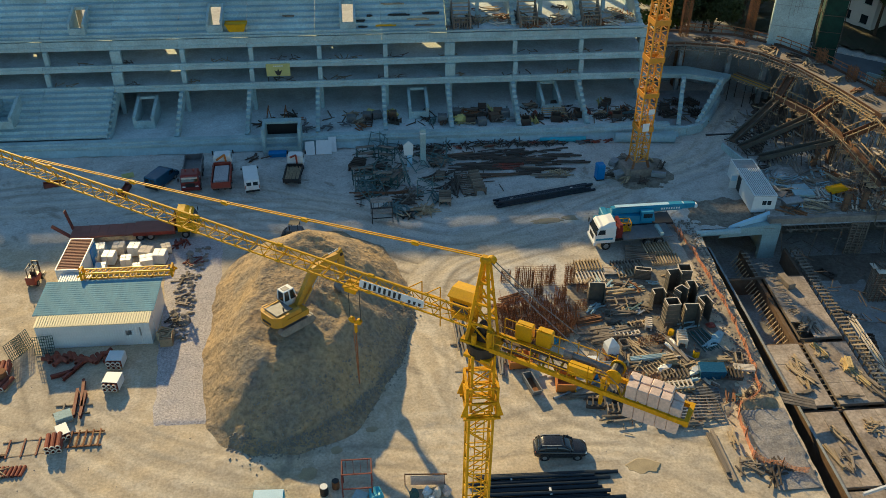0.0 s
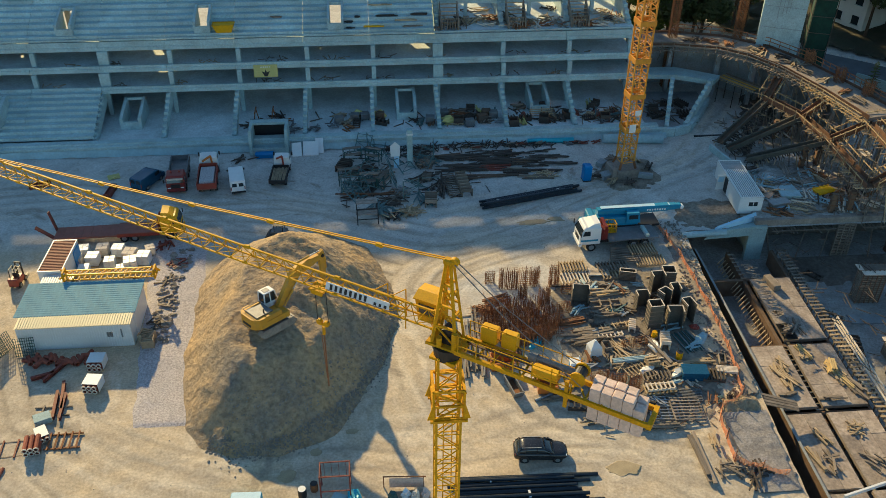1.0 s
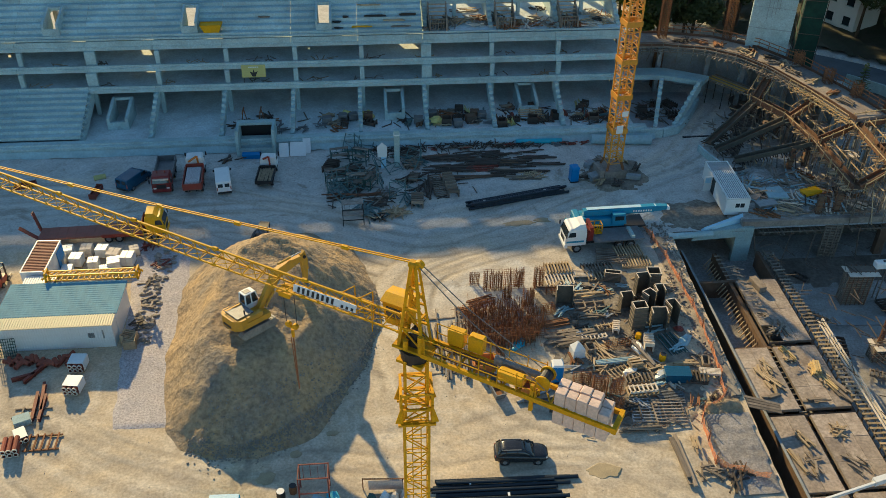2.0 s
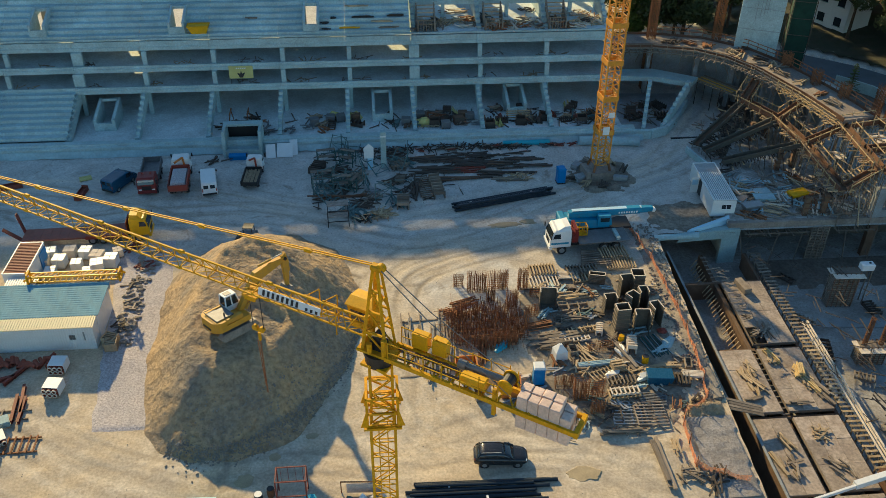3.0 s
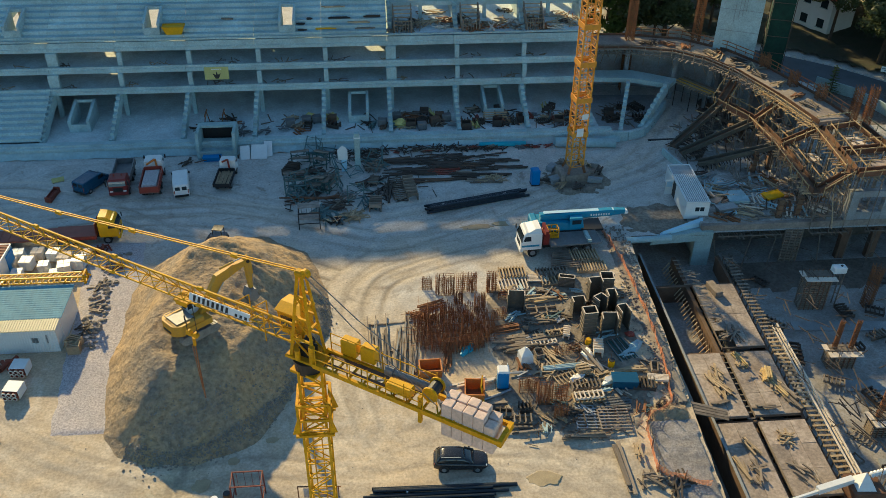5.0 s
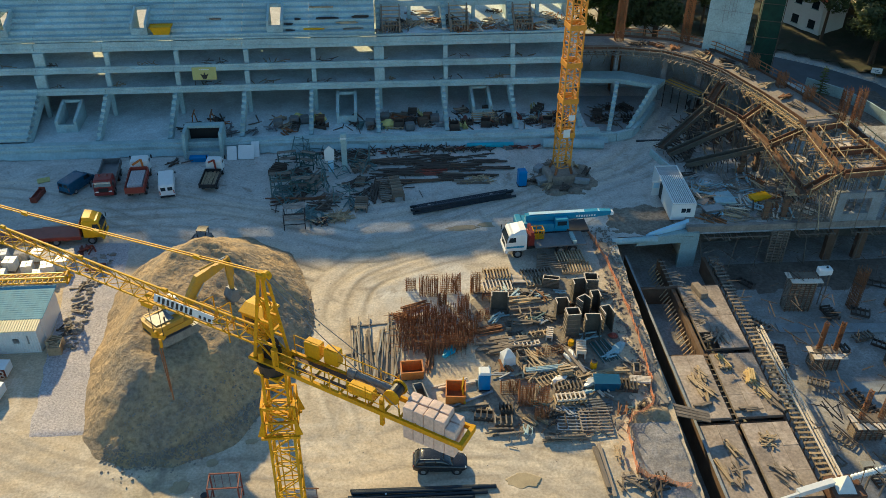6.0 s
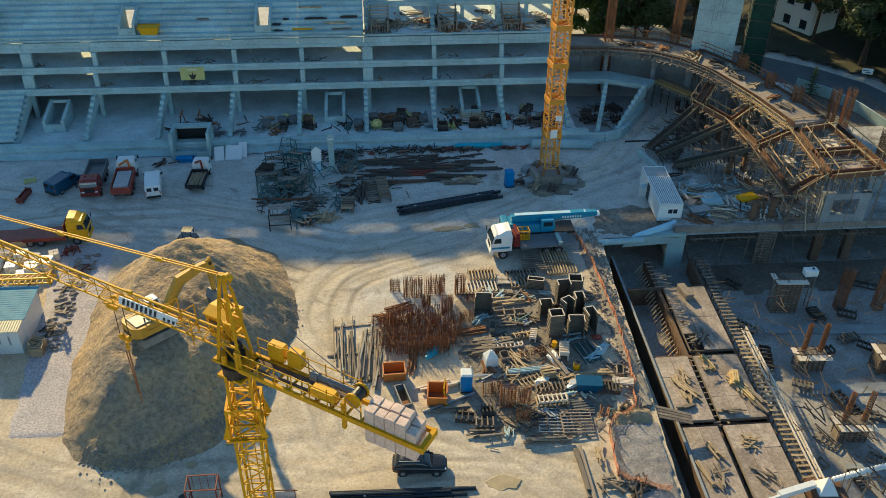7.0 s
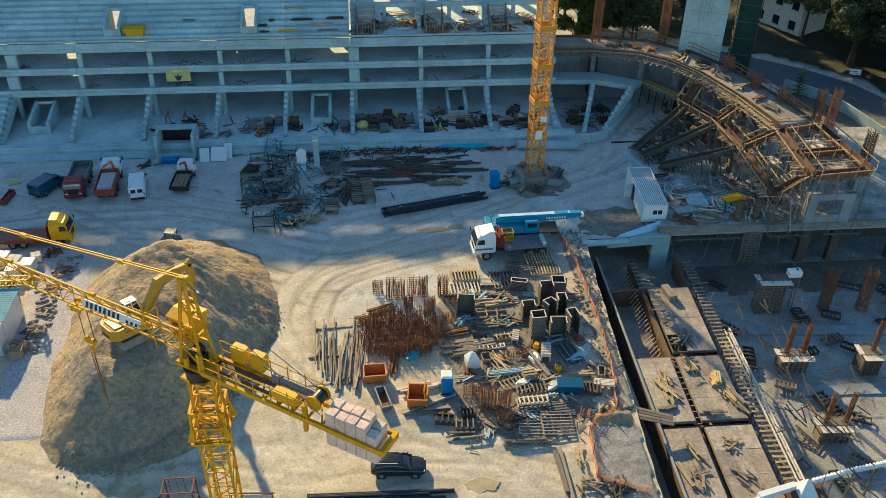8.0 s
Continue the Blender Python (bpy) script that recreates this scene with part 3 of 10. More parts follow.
for y0, y1 in ((25, 48), (48, 56.4), (56.4, 70.9)):
    cap.bar((sx(35.24, y0), y0, -1.47), (sx(35.24, y1), y1, -1.47), 0.2, 0.05)
solid("wall_cap", cap, DARKCON, "thin grey concrete cap of the trench wall", "wall cap", kind="structure")


def beam_box(name, x0, x1, y0, y1, z0, z1, material, label, category="beam"):
    s = Shape()
    s.wedge([(sx(x0, y0), y0, z0), (sx(x1, y0), y0, z0), (sx(x1, y1), y1, z0), (sx(x0, y1), y1, z0)],
            [(sx(x0, y0), y0, z1), (sx(x1, y0), y0, z1), (sx(x1, y1), y1, z1), (sx(x0, y1), y1, z1)])
    return solid(name, s, material, label, category, kind="structure")


for y0 in (47.9, 56.1, 65.9):
    beam_box("cross_beam", 35.4, 41.8, y0 + 0.1, y0 + 0.45, FLOOR, -2.1, BROWNBEAM, "dark shuttered cross beam between the foundation cells")
for x0, x1 in ((38.05, 38.35), (41.85, 42.1)):
    beam_box("long_beam", x0, x1, 25, 71.0, FLOOR, -2.15, BROWNBEAM, "dark shuttered long beam between the foundation cells")
# plywood decks over the cells
for x0, x1, y0, y1 in ((35.35, 38.0, 40.2, 47.8), (38.45, 41.75, 40.4, 47.8), (35.35, 38.0, 48.5, 56.0), (38.45, 41.75, 48.5, 56.0), (38.45, 41.75, 56.7, 65.7), (35.35, 38.0, 30.0, 39.8), (38.45, 41.75, 30.0, 39.9)):
    deck = thing("plywood_deck", "weathered grey plywood deck over a foundation cell", "formwork deck", group="foundation decks", kind="structure")
    na, nb = 2 if x1 - x0 < 3 else 3, max(1, round((y1 - y0) / 2.5))
    prng = random.Random(int(x0 * 10 + y0))
    for i in range(na):
        for j in range(nb):
            a0, a1 = x0 + (x1 - x0) * i / na + 0.012, x0 + (x1 - x0) * (i + 1) / na - 0.012
            b0, b1 = y0 + (y1 - y0) * j / nb + 0.012, y0 + (y1 - y0) * (j + 1) / nb - 0.012
            if (y0 == 56.7 and i == 0 and j == 0):
                continue
            z = -1.7 + prng.uniform(-0.015, 0.015)
            s = Shape().wedge([(sx(a0, b0), b0, z - 0.05), (sx(a1, b0), b0, z - 0.05), (sx(a1, b1), b1, z - 0.05), (sx(a0, b1), b1, z - 0.05)],
                              [(sx(a0, b0), b0, z), (sx(a1, b0), b0, z), (sx(a1, b1), b1, z), (sx(a0, b1), b1, z)])
            part("panel", s, PLYWOOD, deck)
    rim = Shape()
    for (a, b), (c, d) in (((x0, y0), (x1, y0)), ((x1, y0), (x1, y1)), ((x1, y1), (x0, y1)), ((x0, y1), (x0, y0))):
        rim.bar((sx(a, b), b, -1.85), (sx(c, d), d, -1.85), 0.06, 0.22)
    for i in range(4):
        yy = y0 + (y1 - y0) * (i + 0.5) / 4
        rim.bar((sx(x0, yy), yy, -1.84), (sx(x1, yy), yy, -1.84), 0.1, 0.16)
        rim.bar((sx(x0 + 0.5, yy), yy, FLOOR), (sx(x0 + 0.5, yy), yy, -1.9), 0.1)
        rim.bar((sx(x1 - 0.5, yy), yy, FLOOR), (sx(x1 - 0.5, yy), yy, -1.9), 0.1)
    part("edge_frame", rim, OLDWOOD, deck, "timber edge frame and props")

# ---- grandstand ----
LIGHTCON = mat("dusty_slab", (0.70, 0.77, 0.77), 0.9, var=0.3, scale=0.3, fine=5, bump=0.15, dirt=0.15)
STAND_W, STAND_E = -75.0, 36.6
BAYS = [-69.9, -61.8, -53.7, -45.6, -37.5, -29.3, -21.4, -13.2, -4.9, 3.2, 11.2, 19.4, 27.8, 35.6]
EDGE = ((3.72, 4.5, 100.9), (5.98, 6.75, 102.0), (8.26, 9.35, 103.1))
BACK = 109.75

stand = thing("grandstand", "unfinished concrete grandstand with open bays and stepped terraces", "grandstand", kind="structure")
floor_s = Shape().box((STAND_W + STAND_E) / 2, 101.95, 0.0, STAND_E - STAND_W, 16.5, 0.55)
part("lower_floor", floor_s, LIGHTCON, stand, "dusty pale concrete floor slab")
for k, (z0, z1, y0) in enumerate(EDGE):
    s = Shape()
    for i in range(len(BAYS) - 1):
        a, b = BAYS[i], BAYS[i + 1] - 0.04
        b = STAND_E if i == len(BAYS) - 2 else b
        # parapet beam with a ledge, then the floor behind it
        s.prism([(y0, z0), (y0 + 0.35, z0), (y0 + 0.35, z1), (y0 + 0.12, z1), (y0 + 0.12, z0 + 0.5), (y0, z0 + 0.42)], a, b, axis="x")
    part("parapet_beam", s, PALECON, stand, "long pale concrete edge beam")
    part("floor_slab", Shape().box((STAND_W + STAND_E) / 2, (y0 + 0.36 + BACK) / 2, z0 + 0.02, STAND_E - STAND_W, BACK - y0 - 0.36, 0.35), LIGHTCON, stand, "dusty pale concrete floor slab")
    if k < 2:
        top = EDGE[k + 1][0]
        for x in BAYS:
            w = 1.25 if abs(x - 11.2) < 0.1 or abs(x + 29.3) < 0.1 else 0.55
            for dy in (1.0, 6.4):
                part("column", Shape().box(x + 0.4, y0 + dy, z0 + 0.37, w, 0.55, top - z0 - 0.37, bevel=0.03), PALECON, stand)
for x in BAYS:
    for dy in (0.6, 8.0):
        part("column", Shape().box(x + 0.4, 101.2 + dy, 0.55, 0.5, 0.55, 3.17, bevel=0.03), CONCRETE, stand)
# rear wall of the storeys, with a few openings high under the ceilings
def pierced(wall, z0, z1, holes):
    """A wall from z0 to z1 along the stand; holes are (middle, width, sill, head)."""
    x = STAND_W
    for c, w, a, b in sorted(holes):
        wall.box((x + c - w / 2) / 2, BACK + 0.15, z0, c - w / 2 - x, 0.3, z1 - z0)
        wall.box(c, BACK + 0.15, z0, w, 0.3, a - z0).box(c, BACK + 0.15, b, w, 0.3, z1 - b)
        x = c + w / 2
    wall.box((x + STAND_E) / 2, BACK + 0.15, z0, STAND_E - x, 0.3, z1 - z0)


rear = Shape()
wrng = random.Random(41)
pierced(rear, 0.0, 3.72, [(-64, 1.6, 0.95, 1.5), (-49, 2.0, 0.95, 1.5), (-34.2, 1.6, 0.95, 1.4), (-21.0, 0.5, 1.1, 1.5), (-17.0, 1.0, 0.95, 1.35), (-12.3, 2.0, 0.95, 1.5), (0.4, 1.8, 0.95, 1.4), (13.0, 0.8, 0.95, 1.3), (24.5, 0.6, 1.0, 1.4), (31.5, 1.4, 1.0, 1.6)])
pierced(rear, 3.72, 5.98, [(-52, 2.2, 5.2, 5.9), (-40.6, 0.5, 5.4, 5.8), (-24.7, 2.2, 5.25, 5.92), (-22.9, 0.5, 5.4, 5.8), (-4.2, 0.6, 5.4, 5.8), (6.9, 0.4, 5.4, 5.8), (19.2, 0.5, 5.4, 5.8)])
pierced(rear, 5.98, 8.3, [(-58, 2.0, 7.1, 8.1), (-41.0, 0.5, 7.5, 8.0), (-24.8, 2.1, 7.05, 8.15), (-21.7, 0.5, 7.5, 7.95), (-10.4, 0.5, 7.5, 7.95), (-4.0, 0.7, 7.5, 7.95), (8.3, 2.4, 7.0, 8.15), (20.0, 0.5, 7.5, 8.0)])
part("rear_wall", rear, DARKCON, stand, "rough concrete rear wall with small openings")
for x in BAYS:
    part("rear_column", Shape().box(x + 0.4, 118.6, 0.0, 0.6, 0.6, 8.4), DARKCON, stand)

# front wall, with a membrane hung over it
front = Shape().prism([(92.3, 0.0), (93.6, 0.0), (93.6, 1.25), (92.75, 1.25), (92.7, 1.08), (92.3, 1.0)], STAND_W, STAND_E + 1, axis="x")
part("front_wall", front, PALECON, stand, "low pale concrete front wall")
ledge = Shape().box((STAND_W + STAND_E) / 2, 94.0, 0.55, STAND_E - STAND_W, 0.25, 0.42)
part("kerb", ledge, PALECON, stand)
cloth = Shape()
nx = 220
for i in range(nx + 1):
    x = STAND_W + (38.5 - STAND_W) * i / nx
    for k, (dy, z) in enumerate(((0.0, 0.7), (-0.1, 0.5), (-0.3, 0.25), (-0.5, 0.03))):
        j = (0.1 + 0.12 * (k > 0)) * hump(x, k, 3.0, 1.1)
        cloth.v.append((x, 92.24 + dy + min(j, 0.02 - dy * 0.5) - 0.03, max(0.04, z + 0.5 * j)))
cloth.f = [(i * 4 + k, i * 4 + k + 1, i * 4 + 5 + k, i * 4 + 4 + k) for i in range(nx) for k in range(3)]
part("membrane", cloth, MEMBRANE, stand, "crumpled pale blue-grey waterproof membrane", smooth=True)

# raking beams with stepped tops
RAKE = [(94.2 + 0.85 * i, 1.15 + 0.37 * i) for i in range(9)]
raker = Shape()
outline = [(94.2, 0.55)]
for y, z in RAKE:
    outline += [(y, z), (y + 0.85, z)]
outline += [(101.9, 3.7), (101.9, 2.6), (95.6, 0.55)]
raker.prism(list(reversed(outline)), -0.24, 0.24, axis="x")
raker_mesh = raker.mesh("raking_beam", PALECON)
for x in BAYS[5:]:
    part("raking_beam", raker_mesh, PALECON, stand, m=pose(x, 0, 0))
# precast treads already laid at the west end
def tread(y, z, depth, rise, x0, x1):
    return Shape().prism([(y, z - 0.05), (y + 0.12, z - 0.05), (y + 0.12, z + rise - 0.14), (y + depth + 0.1, z + rise - 0.14), (y + depth + 0.1, z + rise), (y, z + rise)], x0, x1, axis="x")


for a, b in zip(BAYS[:5], BAYS[1:6]):
    for y, z in RAKE[:-1]:
        part("terrace_step", tread(y, z, 0.85, 0.37, a + 0.02, b - 0.02), TREAD, stand)
# upper terrace
UP = [(103.7 + 0.82 * i, 9.5 + 0.46 * i) for i in range(19)]
EXITS = (-52.0, -33.1, -16.9, -0.85)
for i in range(len(BAYS) - 1):
    a, b = BAYS[i] + 0.02, BAYS[i + 1] - 0.02
    if a > 11:
        continue
    for n, (y, z) in enumerate(UP):
        cuts = [c for c in EXITS if a < c < b and 104.0 < y < 107.0]
        spans = [(a, cuts[0] - 0.72), (cuts[0] + 0.72, b)] if cuts else [(a, b)]
        for p, q in spans:
            part("terrace_step", tread(y, z, 0.82, 0.46, p, q), TREAD, stand)
upraker = Shape()
outline = [(103.6, 8.4)]
for y, z in UP:
    outline += [(y, z - 0.06), (y + 0.82, z - 0.06)]
outline += [(119.3, 8.4)]
upraker.prism(list(reversed(outline)), -0.25, 0.25, axis="x")
upraker_mesh = upraker.mesh("upper_raking_beam", PALECON)
for x in BAYS:
    part("upper_raking_beam", upraker_mesh, PALECON, stand, m=pose(x + 0.4, 0, 0))
# plain unseen rear wall added to cast shade, with openings under the head beam
top_wall = Shape().box((STAND_W + 11.2) / 2, 119.45, 16.4, 11.2 - STAND_W, 0.3, 3.6)
x = STAND_W
while x < 10.8:
    w = min(wrng.uniform(1.2, 3.5), 11.2 - x)
    top_wall.box(x + w / 2, 119.45, 20.0, w, 0.3, 0.35)
    x += w + wrng.uniform(2.5, 7.0)
x = STAND_W
while x < 11.2:
    w = min(wrng.uniform(1.5, 5.0), 11.2 - x)
    top_wall.box(x + w / 2, 119.45, 20.35, w, 0.5, 2.05 + wrng.uniform(-0.35, 0.5))
    x += w
part("top_wall", top_wall, DARKCON, stand, "plain rear wall added out of view to cast shade")
# unfinished east end: unseen columns and head beam added to shape its shade
east = Shape()
for z0, z1, low, high in ((9.4, 15.9, 1.8, 3.6), (15.9, 20.0, 0, 0), (20.0, 20.35, 2.5, 6.0), (20.35, 25.6, 0, 0)):
    x = 11.3
    while x < 36.6:
        w = min(wrng.uniform(1.2, 3.0) if high else wrng.uniform(2.0, 5.0), 36.6 - x)
        rise = wrng.uniform(0.0, 1.6)
        top = z1 if z0 < 20.2 else 22.3 + 0.3 * rise if x < 18.6 else z1 + rise
        east.box(x + w / 2, 119.45, z0, w, 0.4, top - z0)
        x += w + (wrng.uniform(low, high) if high else 0)
part("east_frame", east, DARKCON, stand, "columns and head beam added out of view for shade")
part("upper_ledge", Shape().box((STAND_W + STAND_E) / 2, 103.4, 9.45, STAND_E - STAND_W, 0.18, 0.22), PALECON, stand)


def access_box(name, w, d, h, wall, label, open_top=True, floor=True):
    """A concrete stair or gangway box: two cheeks, a head and a low front."""
    box = thing(name, label, "concrete box")
    for s in (-1, 1):
        part("cheek", Shape().prism([(-d / 2, 0), (d / 2, 0), (d / 2, h), (-d / 2, h * 0.62)], s * (w / 2 - wall / 2) - wall / 2, s * (w / 2 - wall / 2) + wall / 2, axis="x"), PALECON, box)
    part("head", Shape().box(0, d / 2 - wall / 2, h * 0.86, w - 2 * wall, wall, h * 0.14), PALECON, box)
    part("front", Shape().box(0, -d / 2 + wall / 2, 0, w - 2 * wall, wall, h * 0.4), PALECON, box)
    return box


for x, y, z in ((-25.7, 99.5, 0.55), (7.4, 99.8, 0.55), (24.1, 100.6, 0.55), (-41.0, 97.0, 2.3)):
    b = access_box("gangway_box", 2.5, 4.2, 2.4, 0.35, "pale concrete gangway box standing in an open bay")
    b.matrix_basis = pose(x, y, z)
    b["group"] = "gangway boxes"
for x in EXITS:
    b = access_box("exit_box", 1.95, 3.4, 2.6, 0.27, "pale concrete exit box open to the daylight behind")
    b.matrix_basis = pose(x, 105.6, 9.7)
    b["group"] = "exit boxes"

# tunnel mouth in the front wall
tunnel = thing("tunnel_mouth", "grey concrete tunnel mouth with a dark opening", "tunnel")
for s in (-1, 1):
    part("side_wall", Shape().prism([(-1.6, 0), (1.8, 0), (1.8, 3.0), (-1.0, 3.0), (-1.6, 1.6)], s * 2.05 - 0.17, s * 2.05 + 0.17, axis="x"), CONCRETE, tunnel)
part("roof", Shape().box(0, 1.35, 2.72, 3.76, 0.9, 0.28), CONCRETE, tunnel)
part("sill", Shape().box(0, -1.35, 0, 3.76, 0.3, 0.9), CONCRETE, tunnel)
# Black floor and rear panel paint in the darkness of the passage.
part("floor", Shape().box(0, 0.35, 0.01, 3.76, 3.0, 0.1), BLACK, tunnel, "floor coloured black for the tunnel's shade")
part("rear", Shape().box(0, 1.9, 0.01, 4.4, 0.2, 2.95), BLACK, tunnel, "black panel standing in for the shaded passage")
tunnel.matrix_basis = pose(-8.9, 92.4, 0)

sign = thing("emblem_board", "yellow board with a dark emblem hung on the beam", "board")
part("panel", Shape().box(0, 0, 0, 2.9, 0.06, 1.55, bevel=0.02), YELLOWBOARD, sign)
emb = Shape()
emb.prism([(-0.18, 0.1), (0.18, 0.1), (0.5, 0.75), (0.12, 0.6), (0, 1.0), (-0.12, 0.6), (-0.5, 0.75)], 0.035, 0.05, axis="y")
part("emblem", emb, BLACK, sign)
emb = Shape()
for k in range(5):
    emb.box(-0.5 + 0.25 * k, -0.045, 1.2, 0.18, 0.02, 0.12)
part("stripe", emb, WHITE, sign)
sign.matrix_basis = pose(-9.6, 101.75, 4.95, -8, 0, 0)

skip = thing("yellow_skip", "yellow tipping skip resting on the parapet ledge", "skip")
part("tub", Shape().wedge([(-0.9, -0.35, 0), (0.9, -0.35, 0), (0.9, 0.35, 0), (-0.9, 0.35, 0)], [(-1.25, -0.6, 0.95), (1.25, -0.6, 0.95), (1.25, 0.6, 0.95), (-1.25, 0.6, 0.95)]), TRUCKYELLOW, skip)
rimr = Shape()
for s in (-1, 1):
    rimr.box(0, s * 0.62, 0.93, 2.6, 0.1, 0.1).box(s * 1.27, 0, 0.93, 0.1, 1.2, 0.1)
part("rim", rimr, YELLOW, skip)
skip.matrix_basis = pose(-14.3, 104.1, 9.96)

# ---- tower cranes ----
def mast_section(width, height, leg, brace, panels, face_x=True):
    """One lattice mast section: its legs and its braces as two shapes."""
    legs, laces, h = Shape(), Shape(), width / 2 - leg / 2
    for a in (-1, 1):
        for b in (-1, 1):
            legs.bar((a * h, b * h, 0), (a * h, b * h, height), leg, leg, (0, 1, 0))
    step = height / panels
    for k in range(panels):
        z0, z1 = k * step, (k + 1) * step
        for a, b in (((-h, -h), (h, -h)), ((h, -h), (h, h)), ((h, h), (-h, h)), ((-h, h), (-h, -h))):
            laces.bar((*a, z0), (*b, z0), brace, brace, (0.1, 0.2, 1))
            if k % 2:
                a, b = b, a
            laces.bar((*a, z0), (*b, z1), brace, brace, (0.1, 0.2, 1))
    return legs, laces


def tower_mast(crane, x, y, z, width, height, count, leg, brace, panels, material, collar=None):
    legs, laces = mast_section(width, height, leg, brace, panels)
    lm, bm_ = legs.mesh("leg_set", material), laces.mesh("lacing", material)
    cm = None
    if collar:
        c = Shape()
        for s in (-1, 1):
            c.box(s * width / 2, 0, -0.28, 0.14, width + 0.16, 0.56).box(0, s * width / 2, -0.28, width, 0.14, 0.56)
        cm = c.mesh("collar", collar)
    lad = Shape()
    for s in (-0.2, 0.2):
        lad.bar((s, -width * 0.2, 0), (s, -width * 0.2, height), 0.05)
    for k in range(int(height / 0.4)):
        lad.bar((-0.2, -width * 0.2, 0.2 + 0.4 * k), (0.2, -width * 0.2, 0.2 + 0.4 * k), 0.03)
    ladm = lad.mesh("ladder", material)
    for k in range(count):
        sec = part("mast_section", lm, material, crane, m=pose(x, y, z + k * height))
        tagged(part("lacing", bm_, material, sec), kind="stuff")
        part("ladder", ladm, material, sec)
        if cm and k:
            part("collar", cm, collar, sec)


far_crane = thing("tower_crane", "tall orange-yellow lattice tower crane mast on a concrete base", "tower crane")
tower_mast(far_crane, 0, 0, 1.75, 1.62, 4.0, 10, 0.15, 0.07, 5, ORANGE, ORANGE)
part("foundation_block", Shape().box(0, 0, -0.6, 2.6, 2.6, 1.65).box(-1.62, -0.2, -0.2, 0.5, 2.2, 1.5).box(1.6, 0.3, -0.2, 0.4, 1.9, 1.0), DUSTDECK, far_crane, "weathered concrete foundation block")
for a in (-1, 1):
    for b in (-1, 1):
        part("anchor_foot", Shape().bar((a * 0.95, b * 0.95, 1.05), (a * 0.73, b * 0.73, 1.9), 0.22), RUST, far_crane, "rusty anchor foot")
part("notice_plate", Shape().box(-0.1, -0.92, 5.6, 0.75, 0.04, 0.95), WHITE, far_crane, "blank white notice plate")
part("notice_plate", Shape().box(0.3, -0.9, 7.6, 0.7, 0.04, 0.6), WHITE, far_crane, "blank white notice plate")
far_crane.matrix_basis = pose(31.1, 83.9, 0, 0, 0, 8)

AXIS, JIBTURN = (5.95, 28.9), 147.6
near = thing("tower_crane", "yellow tower crane with lattice jib and concrete counterweights", "tower crane")
near.matrix_basis = pose(AXIS[0], AXIS[1], 0.42)
tower_mast(near, 0, 0, -0.42, 1.22, 2.92, 7, 0.11, 0.05, 3, PALEYELLOW)
legs, laces = mast_section(1.08, 3.4, 0.11, 0.05, 4)
inner = part("inner_mast", legs, YELLOW, near, m=pose(0, 0, 20.3))
tagged(part("lacing", laces, YELLOW, inner), kind="stuff")
# climbing frame with its flared skirts
cage = Shape()
for a in (-1, 1):
    for b in (-1, 1):
        cage.bar((a * 0.69, b * 0.69, 20.1), (a * 0.69, b * 0.69, 21.9), 0.11)
for z in (20.2, 21.0, 21.9):
    for s in (-1, 1):
        cage.bar((-0.69, s * 0.69, z), (0.69, s * 0.69, z), 0.1).bar((s * 0.69, -0.69, z), (s * 0.69, 0.69, z), 0.12)
for s in (-1, 1):
    cage.bar((-0.69, s * 0.69, 20.2), (0.69, s * 0.69, 21.0), 0.07).bar((0.69, s * 0.69, 21.0), (-0.69, s * 0.69, 21.9), 0.07)
    cage.bar((s * 0.69, -0.69, 20.2), (s * 0.69, 0.69, 21.0), 0.07).bar((s * 0.69, 0.69, 21.0), (s * 0.69, -0.69, 21.9), 0.07)
part("climbing_frame", cage, YELLOW, near)
for a in (-1, 1):
    for b in (-1, 1):
        part("skirt", Shape().wedge([(a * 0.66, b * 0.66, 20.3), (a * 0.98, b * 0.74, 20.3), (a * 0.98, b * 0.8, 20.3), (a * 0.66, b * 0.8, 20.3)][::a * b], [(a * 0.66, b * 0.66, 21.3), (a * 0.70, b * 0.74, 21.3), (a * 0.70, b * 0.78, 21.3), (a * 0.66, b * 0.78, 21.3)][::a * b]), YELLOW, near, "flared guide plate")
for s in (-1, 1):
    part("walkway_beam", Shape().box(0, s * 0.78, 20.1, 1.7, 0.12, 0.12), YELLOW, near)

HEAD = Matrix.Rotation(radians(JIBTURN), 4, "Z")
ring = Shape().tube((0, 0, 23.55), (0, 0, 24.05), 0.66, 20).tube((0, 0, 24.05), (0, 0, 24.2), 0.72, 20)
part("slewing_ring", ring, BLACK, near, "black greasy slewing ring")
deckp = Shape().box(0, 0, 24.2, 1.7, 1.1, 0.12).box(0, 0, 23.5, 1.25, 1.25, 0.14)
part("slewing_platform", deckp, YELLOW, near, m=HEAD)
# tower head
head = Shape()
for b in (-0.42, 0.42):
    head.bar((0.62, b, 24.2), (0.1, b * 0.28, 28.5), 0.13)
    head.bar((-0.55, b, 24.2), (-0.1, b * 0.28, 28.5), 0.11)
    for t in (0.25, 0.5, 0.75):
        x0, x1, bb = 0.62 - 0.52 * t, -0.55 + 0.45 * t, b * (1 - 0.72 * t)
        head.bar((x0, bb, 24.2 + 4.3 * t), (x1, bb, 24.2 + 4.3 * t), 0.09)
        head.bar((x0, bb, 24.2 + 4.3 * t), (x1 - 0.15, bb * 1.1, 24.2 + 4.3 * (t - 0.22)), 0.06)
